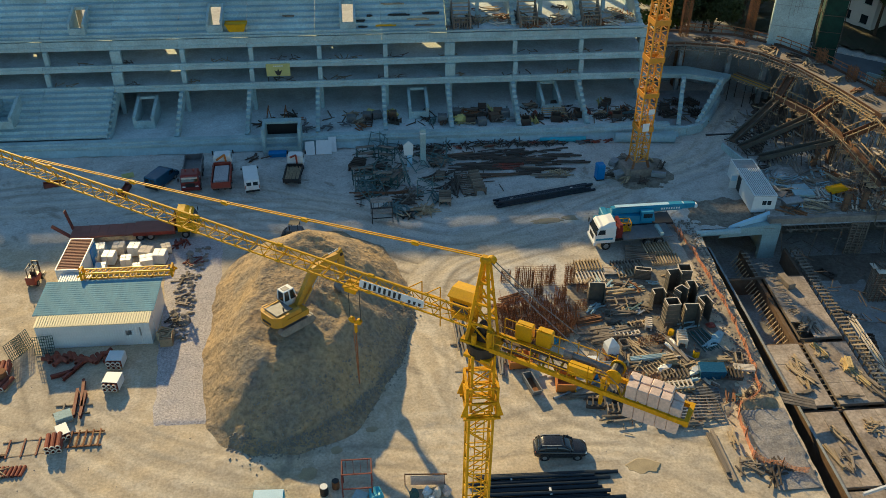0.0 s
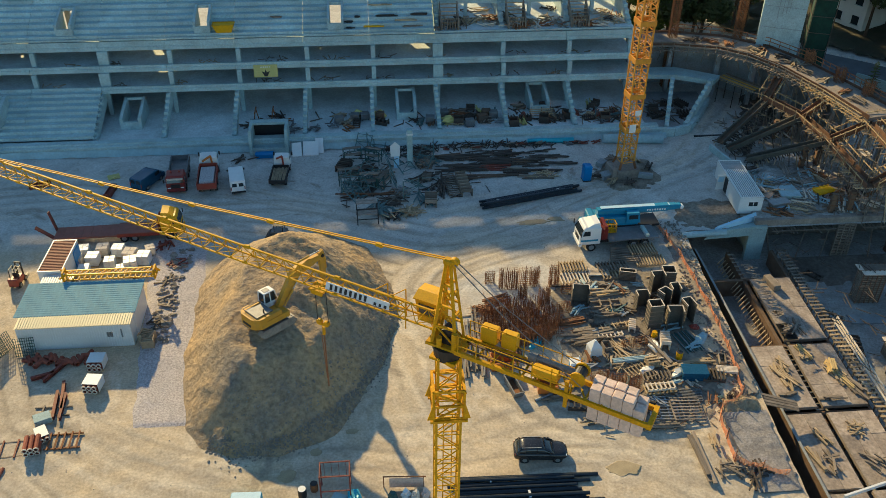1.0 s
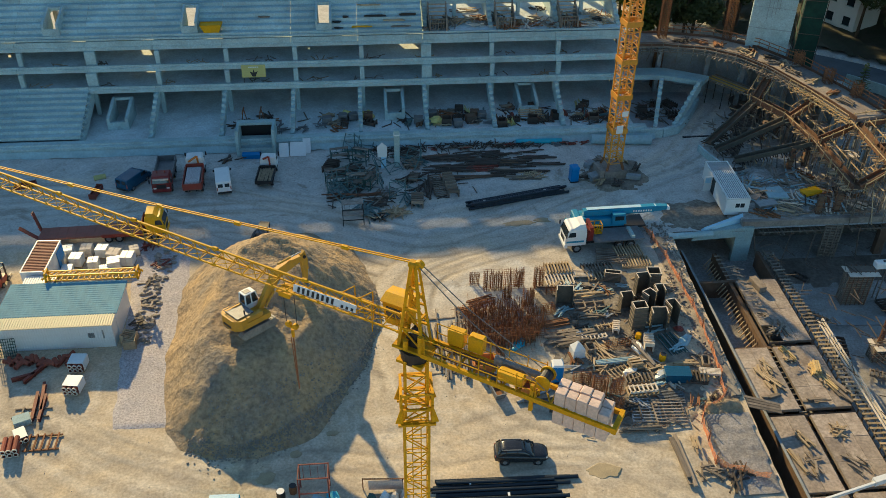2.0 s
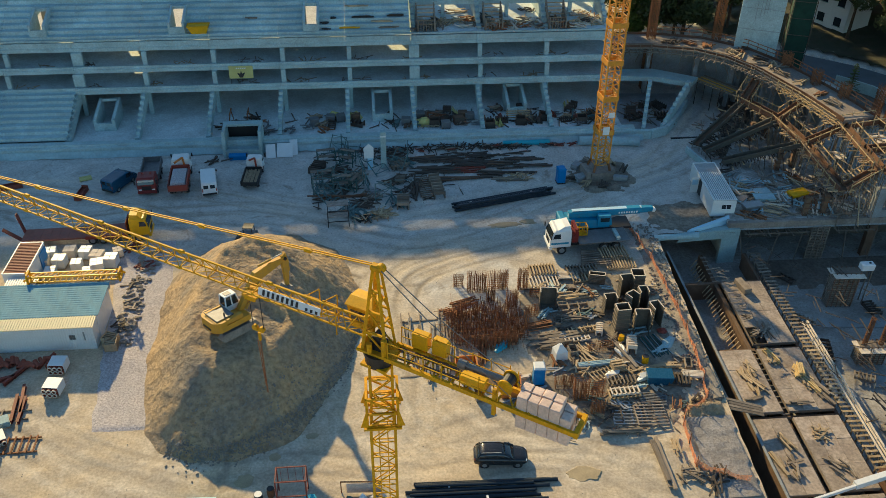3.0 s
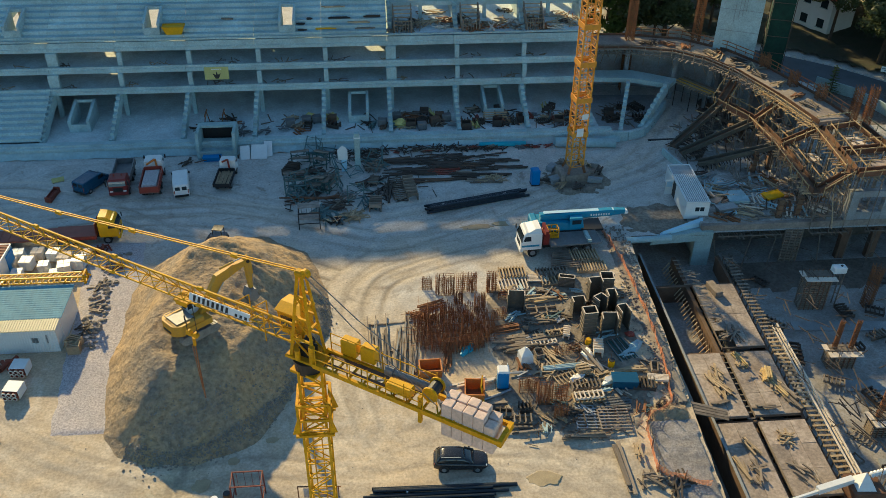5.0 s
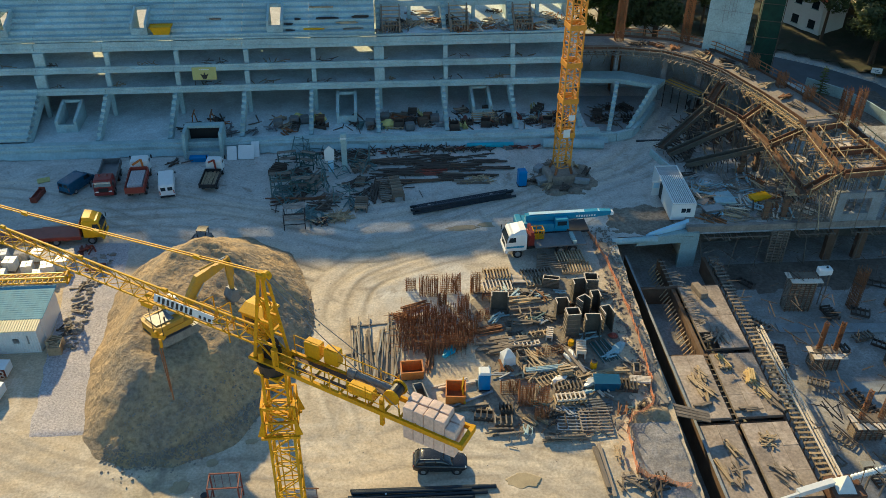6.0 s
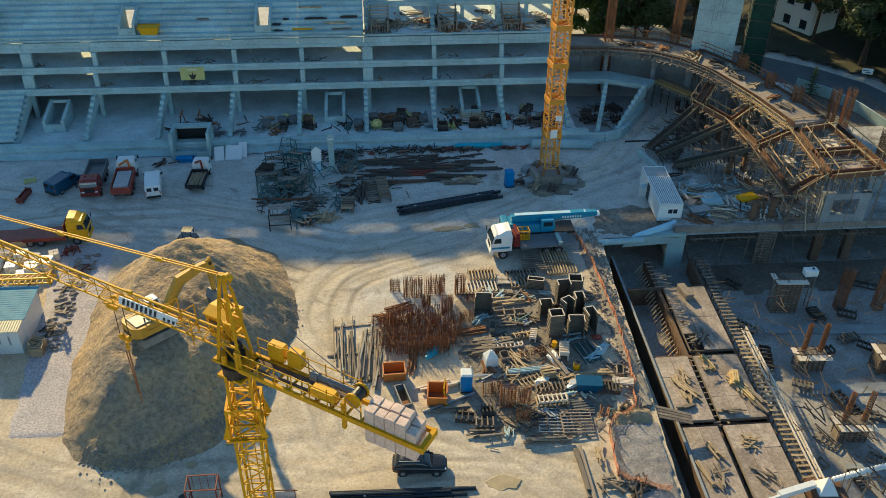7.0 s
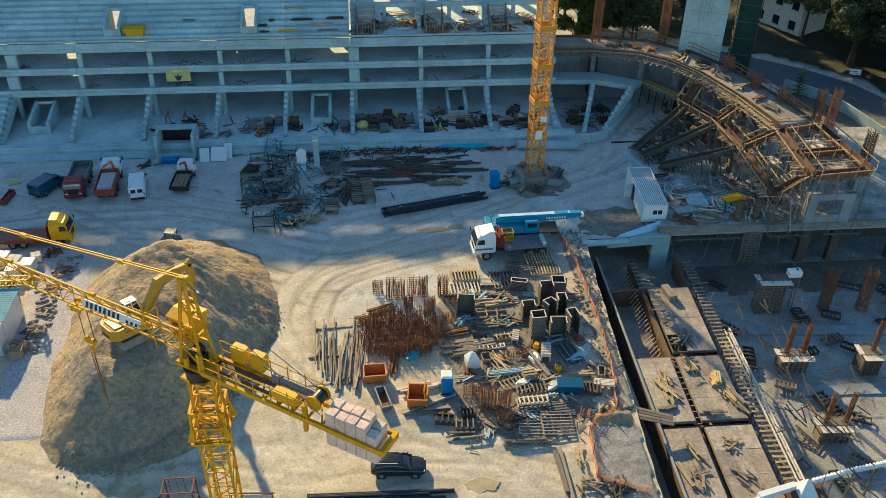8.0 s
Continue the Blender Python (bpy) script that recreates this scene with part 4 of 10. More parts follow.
for t in (0.02, 0.4, 0.65):
    for x0 in (0.62 - 0.52 * t, -0.55 + 0.45 * t):
        head.bar((x0, -0.42 * (1 - 0.72 * t), 24.2 + 4.3 * t), (x0, 0.42 * (1 - 0.72 * t), 24.2 + 4.3 * t), 0.1)
head.box(0, 0, 28.35, 0.5, 0.34, 0.3, bevel=0.06)
part("tower_head", head, YELLOW, near, m=HEAD)
part("head_sheave", Shape().tube((-0.22, -0.1, 28.55), (-0.22, 0.1, 28.55), 0.2, 14), YELLOW, near, m=HEAD)
part("hoist_drum", Shape().tube((0.05, -0.28, 24.85), (0.05, 0.28, 24.85), 0.24, 14).box(0.05, 0, 24.3, 0.6, 0.6, 0.35), BLACK, near, "black greasy winch drum", m=HEAD)
part("slew_motor", Shape().tube((-0.5, 0.45, 24.3), (-0.5, 0.45, 25.2), 0.14, 10).tube((0.2, 0.5, 24.3), (0.2, 0.5, 24.8), 0.12, 10), YELLOW, near, m=HEAD)
# operator's cabin
cab = part("cabin", Shape().wedge([(0.8, -1.5, 24.3), (1.85, -1.5, 24.3), (1.85, -0.62, 24.3), (0.8, -0.62, 24.3)], [(0.76, -1.55, 25.5), (1.95, -1.55, 25.5), (1.95, -0.56, 25.5), (0.76, -0.56, 25.5)]), YELLOW, near, m=HEAD)
part("cabin_roof", Shape().prism([(-1.62, 25.505), (-0.5, 25.505), (-0.5, 25.56), (-1.0, 25.72), (-1.62, 25.62)], 0.7, 2.02, axis="x"), TRUCKYELLOW, cab, "bright yellow pitched roof")
part("cabin_window", Shape().box(1.915, -1.05, 24.7, 0.05, 0.7, 0.65), CLEARGLASS, cab)
part("cabin_window", Shape().box(1.4, -0.575, 24.8, 0.75, 0.05, 0.5), CLEARGLASS, cab)

# jib: three chords with lacing, in sections
def jib_section(length, width, height, chord, lace, n):
    s = Shape()
    top = Shape().bar((0, 0, height), (length, 0, height), chord * 1.15, chord * 1.15)
    for b in (-1, 1):
        s.bar((0, b * width / 2, 0), (length, b * width / 2, 0), chord)
    st = length / n
    l = Shape()
    for k in range(n):
        for b in (-1, 1):
            l.bar((k * st, b * width / 2, 0), ((k + 0.5) * st, 0, height), lace).bar(((k + 0.5) * st, 0, height), ((k + 1) * st, b * width / 2, 0), lace)
        l.bar((k * st, -width / 2, 0), (k * st, width / 2, 0), lace).bar((k * st, -width / 2, 0), ((k + 1) * st, width / 2, 0), lace * 0.8)
    return top, s, l


t_, s_, l_ = jib_section(5.0, 0.62, 0.70, 0.07, 0.032, 6)
tm, sm, lm_ = t_.mesh("top_chord", YELLOW), s_.mesh("bottom_chords", YELLOW), l_.mesh("jib_lacing", PALEYELLOW)
for k in range(9):
    sec = part("jib_section", tm, YELLOW, near, m=HEAD @ pose(0.6, 0, 24.94, 0, -0.5, 0) @ pose(5.0 * k, 0, 0))
    part("bottom_chord", sm, YELLOW, sec)
    tagged(part("jib_lacing", lm_, PALEYELLOW, sec), kind="stuff")
    for jy, jz, js in ((0, 0.63, 0.17), (-0.31, -0.07, 0.13), (0.31, -0.07, 0.13)):
        part("joint", Shape().box(0, jy, jz, 0.3, js, js, bevel=0.03), YELLOW, sec)
# hoarding with the owner's lettering on the jib's near face
board = part("name_board", Shape().wedge([(2.8, 0.26, 25.1), (2.8, 0.29, 25.1), (6.1, 0.29, 25.1), (6.1, 0.26, 25.1)], [(2.8, 0.14, 25.41), (2.8, 0.17, 25.41), (6.1, 0.17, 25.41), (6.1, 0.14, 25.41)]), WHITE, near, "white name board with black bars of lettering", m=HEAD)
for k in range(12):
    x = 5.86 - 0.255 * k
    if k == 8:
        continue
    tall = 0.24 if k < 8 else 0.12
    part("lettering_bar", Shape().bar((x - 0.06, 0.288, 25.13), (x - 0.06, 0.288 - 0.4 * tall, 25.13 + tall), 0.12, 0.03, (0, 1, 0)), BLACK, board)
# pendant lines
pend = Shape()
for a, b in (((0.2, 0, 28.6), (13.6, 0, 27.2)), ((13.6, 0, 27.2), (27.5, 0, 25.95))):
    for s in (-0.09, 0.09):
        pend.bar((a[0], s * 0.7, a[2]), (b[0], s * 0.7, b[2]), 0.045)
part("pendant_bar", pend, YELLOW, near, m=HEAD)
for d in (3.3, 9.0, 13.6, 19.5):
    z = 28.6 - (28.6 - 27.2) * (d - 0.2) / 13.4 if d <= 13.6 else 27.2 - (27.2 - 25.95) * (d - 13.6) / 13.9
    part("pendant_joint", Shape().box(d, 0, z - 0.12, 0.35, 0.2, 0.17, bevel=0.03), YELLOW, near, m=HEAD)
# trolley, hook block and ropes
part("trolley", Shape().box(6.6, 0, 24.76, 0.8, 0.7, 0.09).box(6.6, -0.3, 24.58, 0.6, 0.08, 0.2).box(6.6, 0.3, 24.58, 0.6, 0.08, 0.2), YELLOW, near, m=HEAD)
hook = part("hook_block", Shape().box(6.6, 0, 22.5, 0.55, 0.12, 0.18, bevel=0.04).tube((6.4, -0.08, 22.7), (6.4, 0.08, 22.7), 0.15, 12).tube((6.8, -0.08, 22.7), (6.8, 0.08, 22.7), 0.15, 12).tube((6.6, 0, 22.0), (6.6, 0, 22.45), 0.08, 8), YELLOW, near, m=HEAD)
part("hook_chain", Shape().bar((6.6, 0, 18.6), (6.6, 0, 22.0), 0.045).bar((6.6, 0.05, 19.2), (6.68, 0.08, 22.0), 0.035), RUST, hook, "rusty lifting chain")
ropes = Shape()
for x in (6.3, 6.9):
    ropes.bar((x, 0, 22.7), (x, 0, 24.7), 0.025)
part("hoist_rope", ropes, BLACK, near, m=HEAD)
# counter-jib
BACKARM = HEAD @ Matrix.Diagonal((0.93, 0.74, 1, 1))
cj = Shape()
for b in (-0.72, 0.72):
    cj.bar((-0.6, b, 24.3), (-9.75, b, 24.0), 0.17, 0.22)
cj.bar((-9.75, -0.8, 24.0), (-9.75, 0.8, 24.0), 0.2, 0.3)
part("counter_jib_beam", cj, YELLOW, near, m=BACKARM)
cjl = Shape()
for k in range(9):
    x = -0.9 - 0.75 * k
    cjl.bar((x, -0.72, 24.22), (x - 0.75, 0.72, 24.2), 0.07).bar((x, -0.72, 24.2), (x, 0.72, 24.2), 0.09)
tagged(part("counter_jib_lacing", cjl, PALEYELLOW, near, m=BACKARM), kind="stuff")
part("walkway_board", Shape().box(-3.4, -0.42, 24.27, 5.2, 0.28, 0.05).box(-3.2, 0.25, 24.27, 4.2, 0.22, 0.05), BROWNBEAM, near, m=BACKARM)
rail = Shape()
for b in (-0.8, 0.8):
    for z in (24.75, 25.25):
        rail.bar((-0.8, b, z + 0.02), (-6.2, b, z - 0.15), 0.04)
    for k in range(7):
        rail.bar((-0.8 - 0.9 * k, b, 24.3), (-0.8 - 0.9 * k, b, 25.27), 0.04)
part("handrail", rail, YELLOW, near, m=BACKARM)
for x, w in ((-1.75, 1.0), (-2.75, 0.9)):
    part("switch_cabinet", Shape().box(x, -1.0, 24.4, w * 0.82, 0.6, 0.78, bevel=0.05), TRUCKYELLOW, near, "bright yellow switch cabinet", m=BACKARM)
part("motor_cover", Shape().box(-4.9, 0.3, 24.35, 1.2, 0.6, 0.45, bevel=0.05), TRUCKYELLOW, near, m=BACKARM)
part("winch_motor", Shape().tube((-4.3, -0.35, 24.75), (-6.1, -0.35, 24.7), 0.17, 12).tube((-3.9, -0.35, 24.75), (-4.3, -0.35, 24.75), 0.24, 12), GREYSTEEL, near, "grey winch motor", m=BACKARM)
part("rope_drum", Shape().tube((-6.35, -0.5, 24.85), (-6.35, 0.3, 24.85), 0.27, 16), BLACK, near, m=BACKARM)
part("drum_flange", Shape().tube((-6.35, 0.3, 24.85), (-6.35, 0.4, 24.85), 0.36, 16).tube((-6.35, -0.6, 24.85), (-6.35, -0.5, 24.85), 0.36, 16).box(-6.0, 0.62, 23.4, 0.16, 0.2, 1.4), YELLOW, near, m=BACKARM)
for row, b in ((0, -0.34), (1, 0.34)):
    for k in range(5):
        x = -7.2 - 0.49 * k - 0.05 * row
        low, high = (23.15 if row else 23.3), 24.84 - 0.03 * (k % 2) - (0.3 if k == 4 else 0)
        part("counterweight", Shape().box(x, b, low, 0.475, 0.62, high - low, bevel=0.035), PINK, near, "pinkish white concrete counterweight block", m=BACKARM)
tie = Shape()
for b in (-0.3, 0.3):
    tie.bar((-0.3, b * 0.5, 28.5), (-2.6, b, 26.9), 0.04).bar((-2.6, b, 26.9), (-6.8, b * 2, 24.6), 0.03)
part("counter_tie", tie, GREYSTEEL, near, m=BACKARM)
extra = Shape()
for x, b in ((1.9, 0.38), (2.3, -0.38), (3.2, -0.36)):
    extra.bar((x, b, 24.5), (x, b, 26.0), 0.04).bar((x, b, 26.0), (x + 0.8, b, 25.3), 0.04).bar((x, b, 25.4), (x + 0.8, b, 25.4), 0.04)
tagged(part("guard_rail", extra, YELLOW, near, m=HEAD), kind="stuff")

# ---- vehicles and cabins ----
TRUE = Matrix.Scale(1 / 1.2, 4)  # vehicles are drawn at full size, the plan at 1:1.2

def wheel(parent, x, y, r, w, m=None):
    t = part("wheel", Shape().tube((x, y - w / 2, r), (x, y + w / 2, r), r, 16), RUBBER, parent, m=m)
    out = 1 if y > 0 else -1
    part("rim", Shape().tube((x, y + out * (w / 2 - 0.02), r), (x, y + out * (w / 2 + 0.015), r), r * 0.58, 12), STEEL, t)


def cab_shape(x0, x1, w, z0, z1, slope=0.25, top=0.06):
    """A lorry cab from its back x0 to its nose x1, with rounded upright and roof corners."""
    h, zm, s = w / 2, z0 + (z1 - z0) * 0.52, Shape()

    def ring_(front, half, z, inset=0.0):
        r, a, b = 0.2, x0 + inset, front - inset
        half -= inset
        return [(a, -half, z), (b - r, -half, z), (b - r * 0.3, -half + r * 0.3, z), (b, -half + r, z), (b, half - r, z), (b - r * 0.3, half - r * 0.3, z), (b - r, half, z), (a, half, z)]

    levels = [ring_(x1, h * 0.98, z0), ring_(x1 + 0.02, h, z0 + 0.35), ring_(x1, h, zm), ring_(x1 - slope * 0.75, h - top, z1 - 0.28), ring_(x1 - slope, h - top - 0.03, z1 - 0.12), ring_(x1 - slope, h - top, z1, 0.14)]
    for r_ in levels:
        s.v += r_
    s.f = [tuple(reversed(range(8))), tuple(range(40, 48))]
    for k in range(5):
        s.f += [(k * 8 + i, k * 8 + (i + 1) % 8, k * 8 + 8 + (i + 1) % 8, k * 8 + 8 + i) for i in range(8)]
    return s


def cab_parts(v, x0, x1, w, z0, z1, paint, slope=0.25, sleeper=False):
    h = w / 2
    zm = z0 + (z1 - z0) * 0.52
    c = part("cab", cab_shape(x0, x1, w, z0, z1, slope), paint, v)
    part("windscreen", Shape().wedge([(x1 - 0.02, -h * 0.88, zm + 0.02), (x1 + 0.02, -h * 0.88, zm + 0.02), (x1 + 0.02, h * 0.88, zm + 0.02), (x1 - 0.02, h * 0.88, zm + 0.02)],
                                     [(x1 - slope * 0.72 - 0.02, -h * 0.82, z1 - 0.32), (x1 - slope * 0.72 + 0.02, -h * 0.82, z1 - 0.32), (x1 - slope * 0.72 + 0.02, h * 0.82, z1 - 0.32), (x1 - slope * 0.72 - 0.02, h * 0.82, z1 - 0.32)]), CLEARGLASS, c)
    for s in (-1, 1):
        part("side_window", Shape().wedge([(x1 - 1.05, s * (h - 0.01), zm + 0.04), (x1 - 0.2, s * (h - 0.01), zm + 0.04), (x1 - 0.2, s * (h + 0.012), zm + 0.04), (x1 - 1.05, s * (h + 0.012), zm + 0.04)][::s],
                                          [(x1 - 1.0, s * (h - 0.05), z1 - 0.4), (x1 - 0.4, s * (h - 0.05), z1 - 0.4), (x1 - 0.4, s * (h - 0.02), z1 - 0.4), (x1 - 1.0, s * (h - 0.02), z1 - 0.4)][::s]), CLEARGLASS, c)
        part("mirror", Shape().box(x1 + 0.02, s * (h + 0.16), zm + 0.1, 0.1, 0.2, 0.55, bevel=0.03), BLACK, c)
        part("headlight", Shape().box(x1 + 0.005, s * h * 0.68, z0 + 0.16, 0.06, 0.4, 0.2, bevel=0.03), LAMPWHITE, c)
    part("bumper", Shape().box(x1 - 0.05, 0, z0 - 0.3, 0.35, w * 0.98, 0.42, bevel=0.06), paint, c)
    part("grille", Shape().box(x1 + 0.01, 0, z0 + 0.2, 0.06, w * 0.5, 0.55, bevel=0.02), BLACK, c)
    return c


def chassis(v, x0, x1, axles, w=2.4, r=0.5):
    part("chassis", Shape().box((x0 + x1) / 2, -0.42, 0.62, x1 - x0, 0.12, 0.26).box((x0 + x1) / 2, 0.42, 0.62, x1 - x0, 0.12, 0.26).box((x0 + x1) / 2, 0, 0.55, (x1 - x0) * 0.7, 0.9, 0.3), BLACK, v)
    for x in axles:
        for s in (-1, 1):
            wheel(v, x, s * (w / 2 - 0.17), r, 0.32)


def tipper_body(v, x0, x1, w, z, h, paint, wall=0.1, inside=None):
    b = part("tipper_floor", Shape().box((x0 + x1) / 2, 0, z, x1 - x0, w, 0.14), inside or paint, v)
    for s in (-1, 1):
        part("side_wall", Shape().box((x0 + x1) / 2, s * (w / 2 - wall / 2), z + 0.14, x1 - x0, wall, h), paint, b)
        for k in range(5):
            part("rib", Shape().box(x0 + (x1 - x0) * (k + 0.5) / 5, s * (w / 2 + 0.03), z + 0.05, 0.1, 0.08, h + 0.05), paint, b)
    part("tailgate", Shape().box(x0 + wall / 2, 0, z + 0.14, wall, w - 2 * wall, h * 0.95), paint, b)
    part("headboard", Shape().box(x1 - wall / 2, 0, z + 0.14, wall, w - 2 * wall, h * 1.15), paint, b)
    return b


# dark red tipper lorry, nose towards the site
v = thing("tipper_lorry", "dark red tipper lorry with an empty grey body", "lorry", group="parked lorries")
chassis(v, -3.6, 3.2, (-2.4, -1.1, 2.4))
cab_parts(v, 1.5, 3.6, 2.4, 0.95, 2.75, TRUCKRED)
tipper_body(v, -3.9, 1.2, 2.4, 1.05, 0.75, GREYSTEEL)
part("roof_light", Shape().tube((2.2, -0.5, 2.75), (2.2, -0.5, 2.95), 0.1, 8).tube((2.2, 0.5, 2.75), (2.2, 0.5, 2.95), 0.1, 8), BRIGHTRED, v)
part("sun_visor", Shape().box(3.45, 0, 2.3, 0.25, 2.0, 0.18), CREAM, v, "cream sun visor")
v.matrix_basis = pose(-18.3, 85.6, 0, 0, 0, -86) @ TRUE
# red tipper with a grey load, nose towards the stand
v = thing("tipper_lorry", "white-cabbed lorry with a red tipper full of grey sand", "lorry", group="parked lorries")
chassis(v, -3.6, 3.2, (-2.4, -1.1, 2.4))
cab_parts(v, 1.6, 3.5, 2.35, 0.95, 2.7, WHITE)
body = tipper_body(v, -3.9, 1.2, 2.4, 1.0, 0.8, BRIGHTRED, inside=REDBED)
part("sand_load", Shape().wedge([(-3.75, -1.05, 1.2), (1.0, -1.05, 1.2), (1.0, 1.05, 1.2), (-3.75, 1.05, 1.2)], [(-3.4, -0.9, 1.95), (0.7, -0.9, 1.8), (0.7, 0.9, 1.8), (-3.4, 0.9, 1.95)]), GRAVEL, body, "grey sand load")
part("loader_arm", Shape().bar((1.4, -0.5, 1.8), (1.4, -0.4, 3.0), 0.22).bar((1.4, -0.4, 3.0), (0.9, 0.7, 2.5), 0.2), SKIP, v, "folded orange loader arm")
v.matrix_basis = pose(-15.05, 85.5, 0, 0, 0, 94) @ TRUE
# small flat lorry with planks
v = thing("flatbed_lorry", "small dark lorry with white cab carrying planks", "lorry", group="parked lorries")
chassis(v, -2.9, 2.6, (-1.9, 1.9), 2.1, 0.42)
cab_parts(v, 1.3, 2.9, 2.1, 0.8, 2.35, WHITE)
part("loader_arm", Shape().bar((1.05, -0.3, 1.0), (1.05, -0.2, 2.6), 0.2).bar((1.05, -0.2, 2.6), (1.1, 0.6, 2.2), 0.2), BRIGHTRED, v, "folded red loader arm")
tipper_body(v, -3.2, 0.8, 2.2, 0.85, 0.4, BLACK)
pl = Shape()
prng = random.Random(3)
for k in range(12):
    pl.box(-1.2 + prng.uniform(-0.2, 0.2), -0.85 + 0.155 * k, 1.02 + 0.08 * prng.randrange(3), 3.3, 0.13, 0.06, prng.uniform(-2, 2))
part("plank_load", pl, WOOD, v, "loose planks on the bed")
v.matrix_basis = pose(-7.25, 85.8, 0, 0, 0, 86) @ TRUE


def van(paint, label, x, y, turn, length, high):
    """A panel van, nose along +x."""
    v = thing("panel_van", label, "van", pose(x, y, 0, 0, 0, turn) @ TRUE, group="parked vans")
    a, b, h = -length / 2, length / 2, 0.96
    prof = [(a, 0.35), (b - 0.05, 0.35), (b, 0.6), (b - 0.1, 0.95), (b - 0.75, 1.15), (b - 1.35, high - 0.08), (b - 1.7, high), (a + 0.12, high), (a, high - 0.15)]
    s = Shape()
    n = len(prof)
    rings = [(-h, 1.0), (-h + 0.09, 0.0), (h - 0.09, 0.0), (h, 1.0)]
    for yy, t in rings:
        s.v += [(px - (0.05 if px > 0 else -0.03) * t, yy, pz - (0.09 * t if pz > 1.3 else 0)) for px, pz in prof]
    s.f = [tuple(range(n)), tuple(reversed(range(3 * n, 4 * n)))]
    for r in range(3):
        s.f += [(r * n + (i + 1) % n, r * n + i, r * n + n + i, r * n + n + (i + 1) % n) for i in range(n)]
    body = part("body", s, paint, v)
    part("windscreen", Shape().wedge([(b - 0.78, -0.84, 1.19), (b - 0.74, -0.84, 1.19), (b - 0.74, 0.84, 1.19), (b - 0.78, 0.84, 1.19)], [(b - 1.3, -0.76, high - 0.16), (b - 1.26, -0.76, high - 0.16), (b - 1.26, 0.76, high - 0.16), (b - 1.3, 0.76, high - 0.16)]), CLEARGLASS, body)
    for sgn in (-1, 1):
        part("side_window", Shape().box(b - 1.55, sgn * (h - 0.005), 1.2, 0.9, 0.03, 0.5), CLEARGLASS, body)
        part("rear_window", Shape().box(a + 0.005, sgn * 0.42, 1.25, 0.03, 0.6, 0.5), CLEARGLASS, body)
        part("tail_lamp", Shape().box(a + 0.01, sgn * 0.86, 0.8, 0.05, 0.12, 0.5), BRIGHTRED, body)
        part("mirror", Shape().box(b - 1.0, sgn * (h + 0.12), 1.2, 0.12, 0.2, 0.28, bevel=0.03), BLACK, body)
        for wx in (a + 1.0, b - 0.95):
            wheel(v, wx, sgn * (h - 0.12), 0.34, 0.24)
    part("rear_bumper", Shape().box(a - 0.03, 0, 0.35, 0.12, 1.8, 0.25, bevel=0.03), BLACK, body)
    part("front_bumper", Shape().box(b - 0.02, 0, 0.33, 0.12, 1.8, 0.28, bevel=0.03), BLACK, body)
    return v


van(WHITE, "white panel van parked on the earth", -11.9, 84.5, 100, 5.4, 2.05)
van(DARKBLUE, "dark blue van parked beside the red lorry", -21.6, 85.4, 62, 4.7, 1.9)

# yellow tractor unit with a red low-loader
v = thing("lorry", "yellow-cabbed lorry with an empty red flat deck", "lorry", group="parked lorries")
chassis(v, -3.4, 3.6, (-2.6, -1.4, 2.7))
cab_parts(v, 1.9, 4.1, 2.45, 0.95, 3.15, TRUCKYELLOW, slope=0.35)
part("roof_fairing", Shape().wedge([(2.0, -1.0, 3.16), (3.4, -1.0, 3.16), (3.4, 1.0, 3.16), (2.0, 1.0, 3.16)], [(2.05, -0.9, 3.6), (2.9, -0.85, 3.5), (2.9, 0.85, 3.5), (2.05, 0.9, 3.6)]), TRUCKYELLOW, v)
part("flat_deck", Shape().box(-0.9, 0, 1.05, 4.9, 2.45, 0.18, bevel=0.03), REDBED, v, "worn red steel deck")
part("side_board", Shape().box(-0.9, -1.24, 0.75, 4.9, 0.05, 0.42), BRIGHTRED, v)
part("side_board", Shape().box(-0.9, 1.24, 0.75, 4.9, 0.05, 0.42), BRIGHTRED, v)
part("headboard", Shape().prism([(-1.2, 1.2), (1.2, 1.2), (1.05, 2.7), (-1.05, 2.7)], 1.45, 1.55, axis="x"), REDRUST, v)
v.matrix_basis = pose(-19.7, 75.2, 0, 0, 0, 2) @ TRUE
v = thing("low_loader_trailer", "long empty red flat trailer with raised tail ramps", "trailer")
part("deck", Shape().box(0, 0, 0.85, 7.4, 2.5, 0.2, bevel=0.03), REDBED, v)
for k in range(7):
    part("deck_board", Shape().box(-3.15 + 1.05 * k, 0, 1.051, 1.0, 2.35, 0.03), REDBED, v)
part("frame", Shape().box(0, -0.5, 0.5, 7.0, 0.15, 0.36).box(0, 0.5, 0.5, 7.0, 0.15, 0.36), REDRUST, v)
for x in (-2.9, -1.8):
    for s in (-1, 1):
        wheel(v, x, s * 1.05, 0.42, 0.3)
for s, end in ((1, (-4.2, 0.95, 3.5)), (-1, (-5.5, -0.75, 2.5))):
    ramp = part("tail_ramp", Shape().bar((-3.7, s * 0.8, 0.95), end, 0.55, 0.12, (1, 0, 0.3)), REDRUST, v, "raised dark red steel tail ramp")
    for k in range(6):
        p = Vector((-3.7, s * 0.8, 0.95)).lerp(Vector(end), (k + 0.5) / 6)
        part("cleat", Shape().box(p.x - 0.06, p.y, p.z - 0.03, 0.1, 0.6, 0.07), BRIGHTRED, ramp)
v.matrix_basis = pose(-25.45, 75.0, 0, 0, 0, 2) @ TRUE

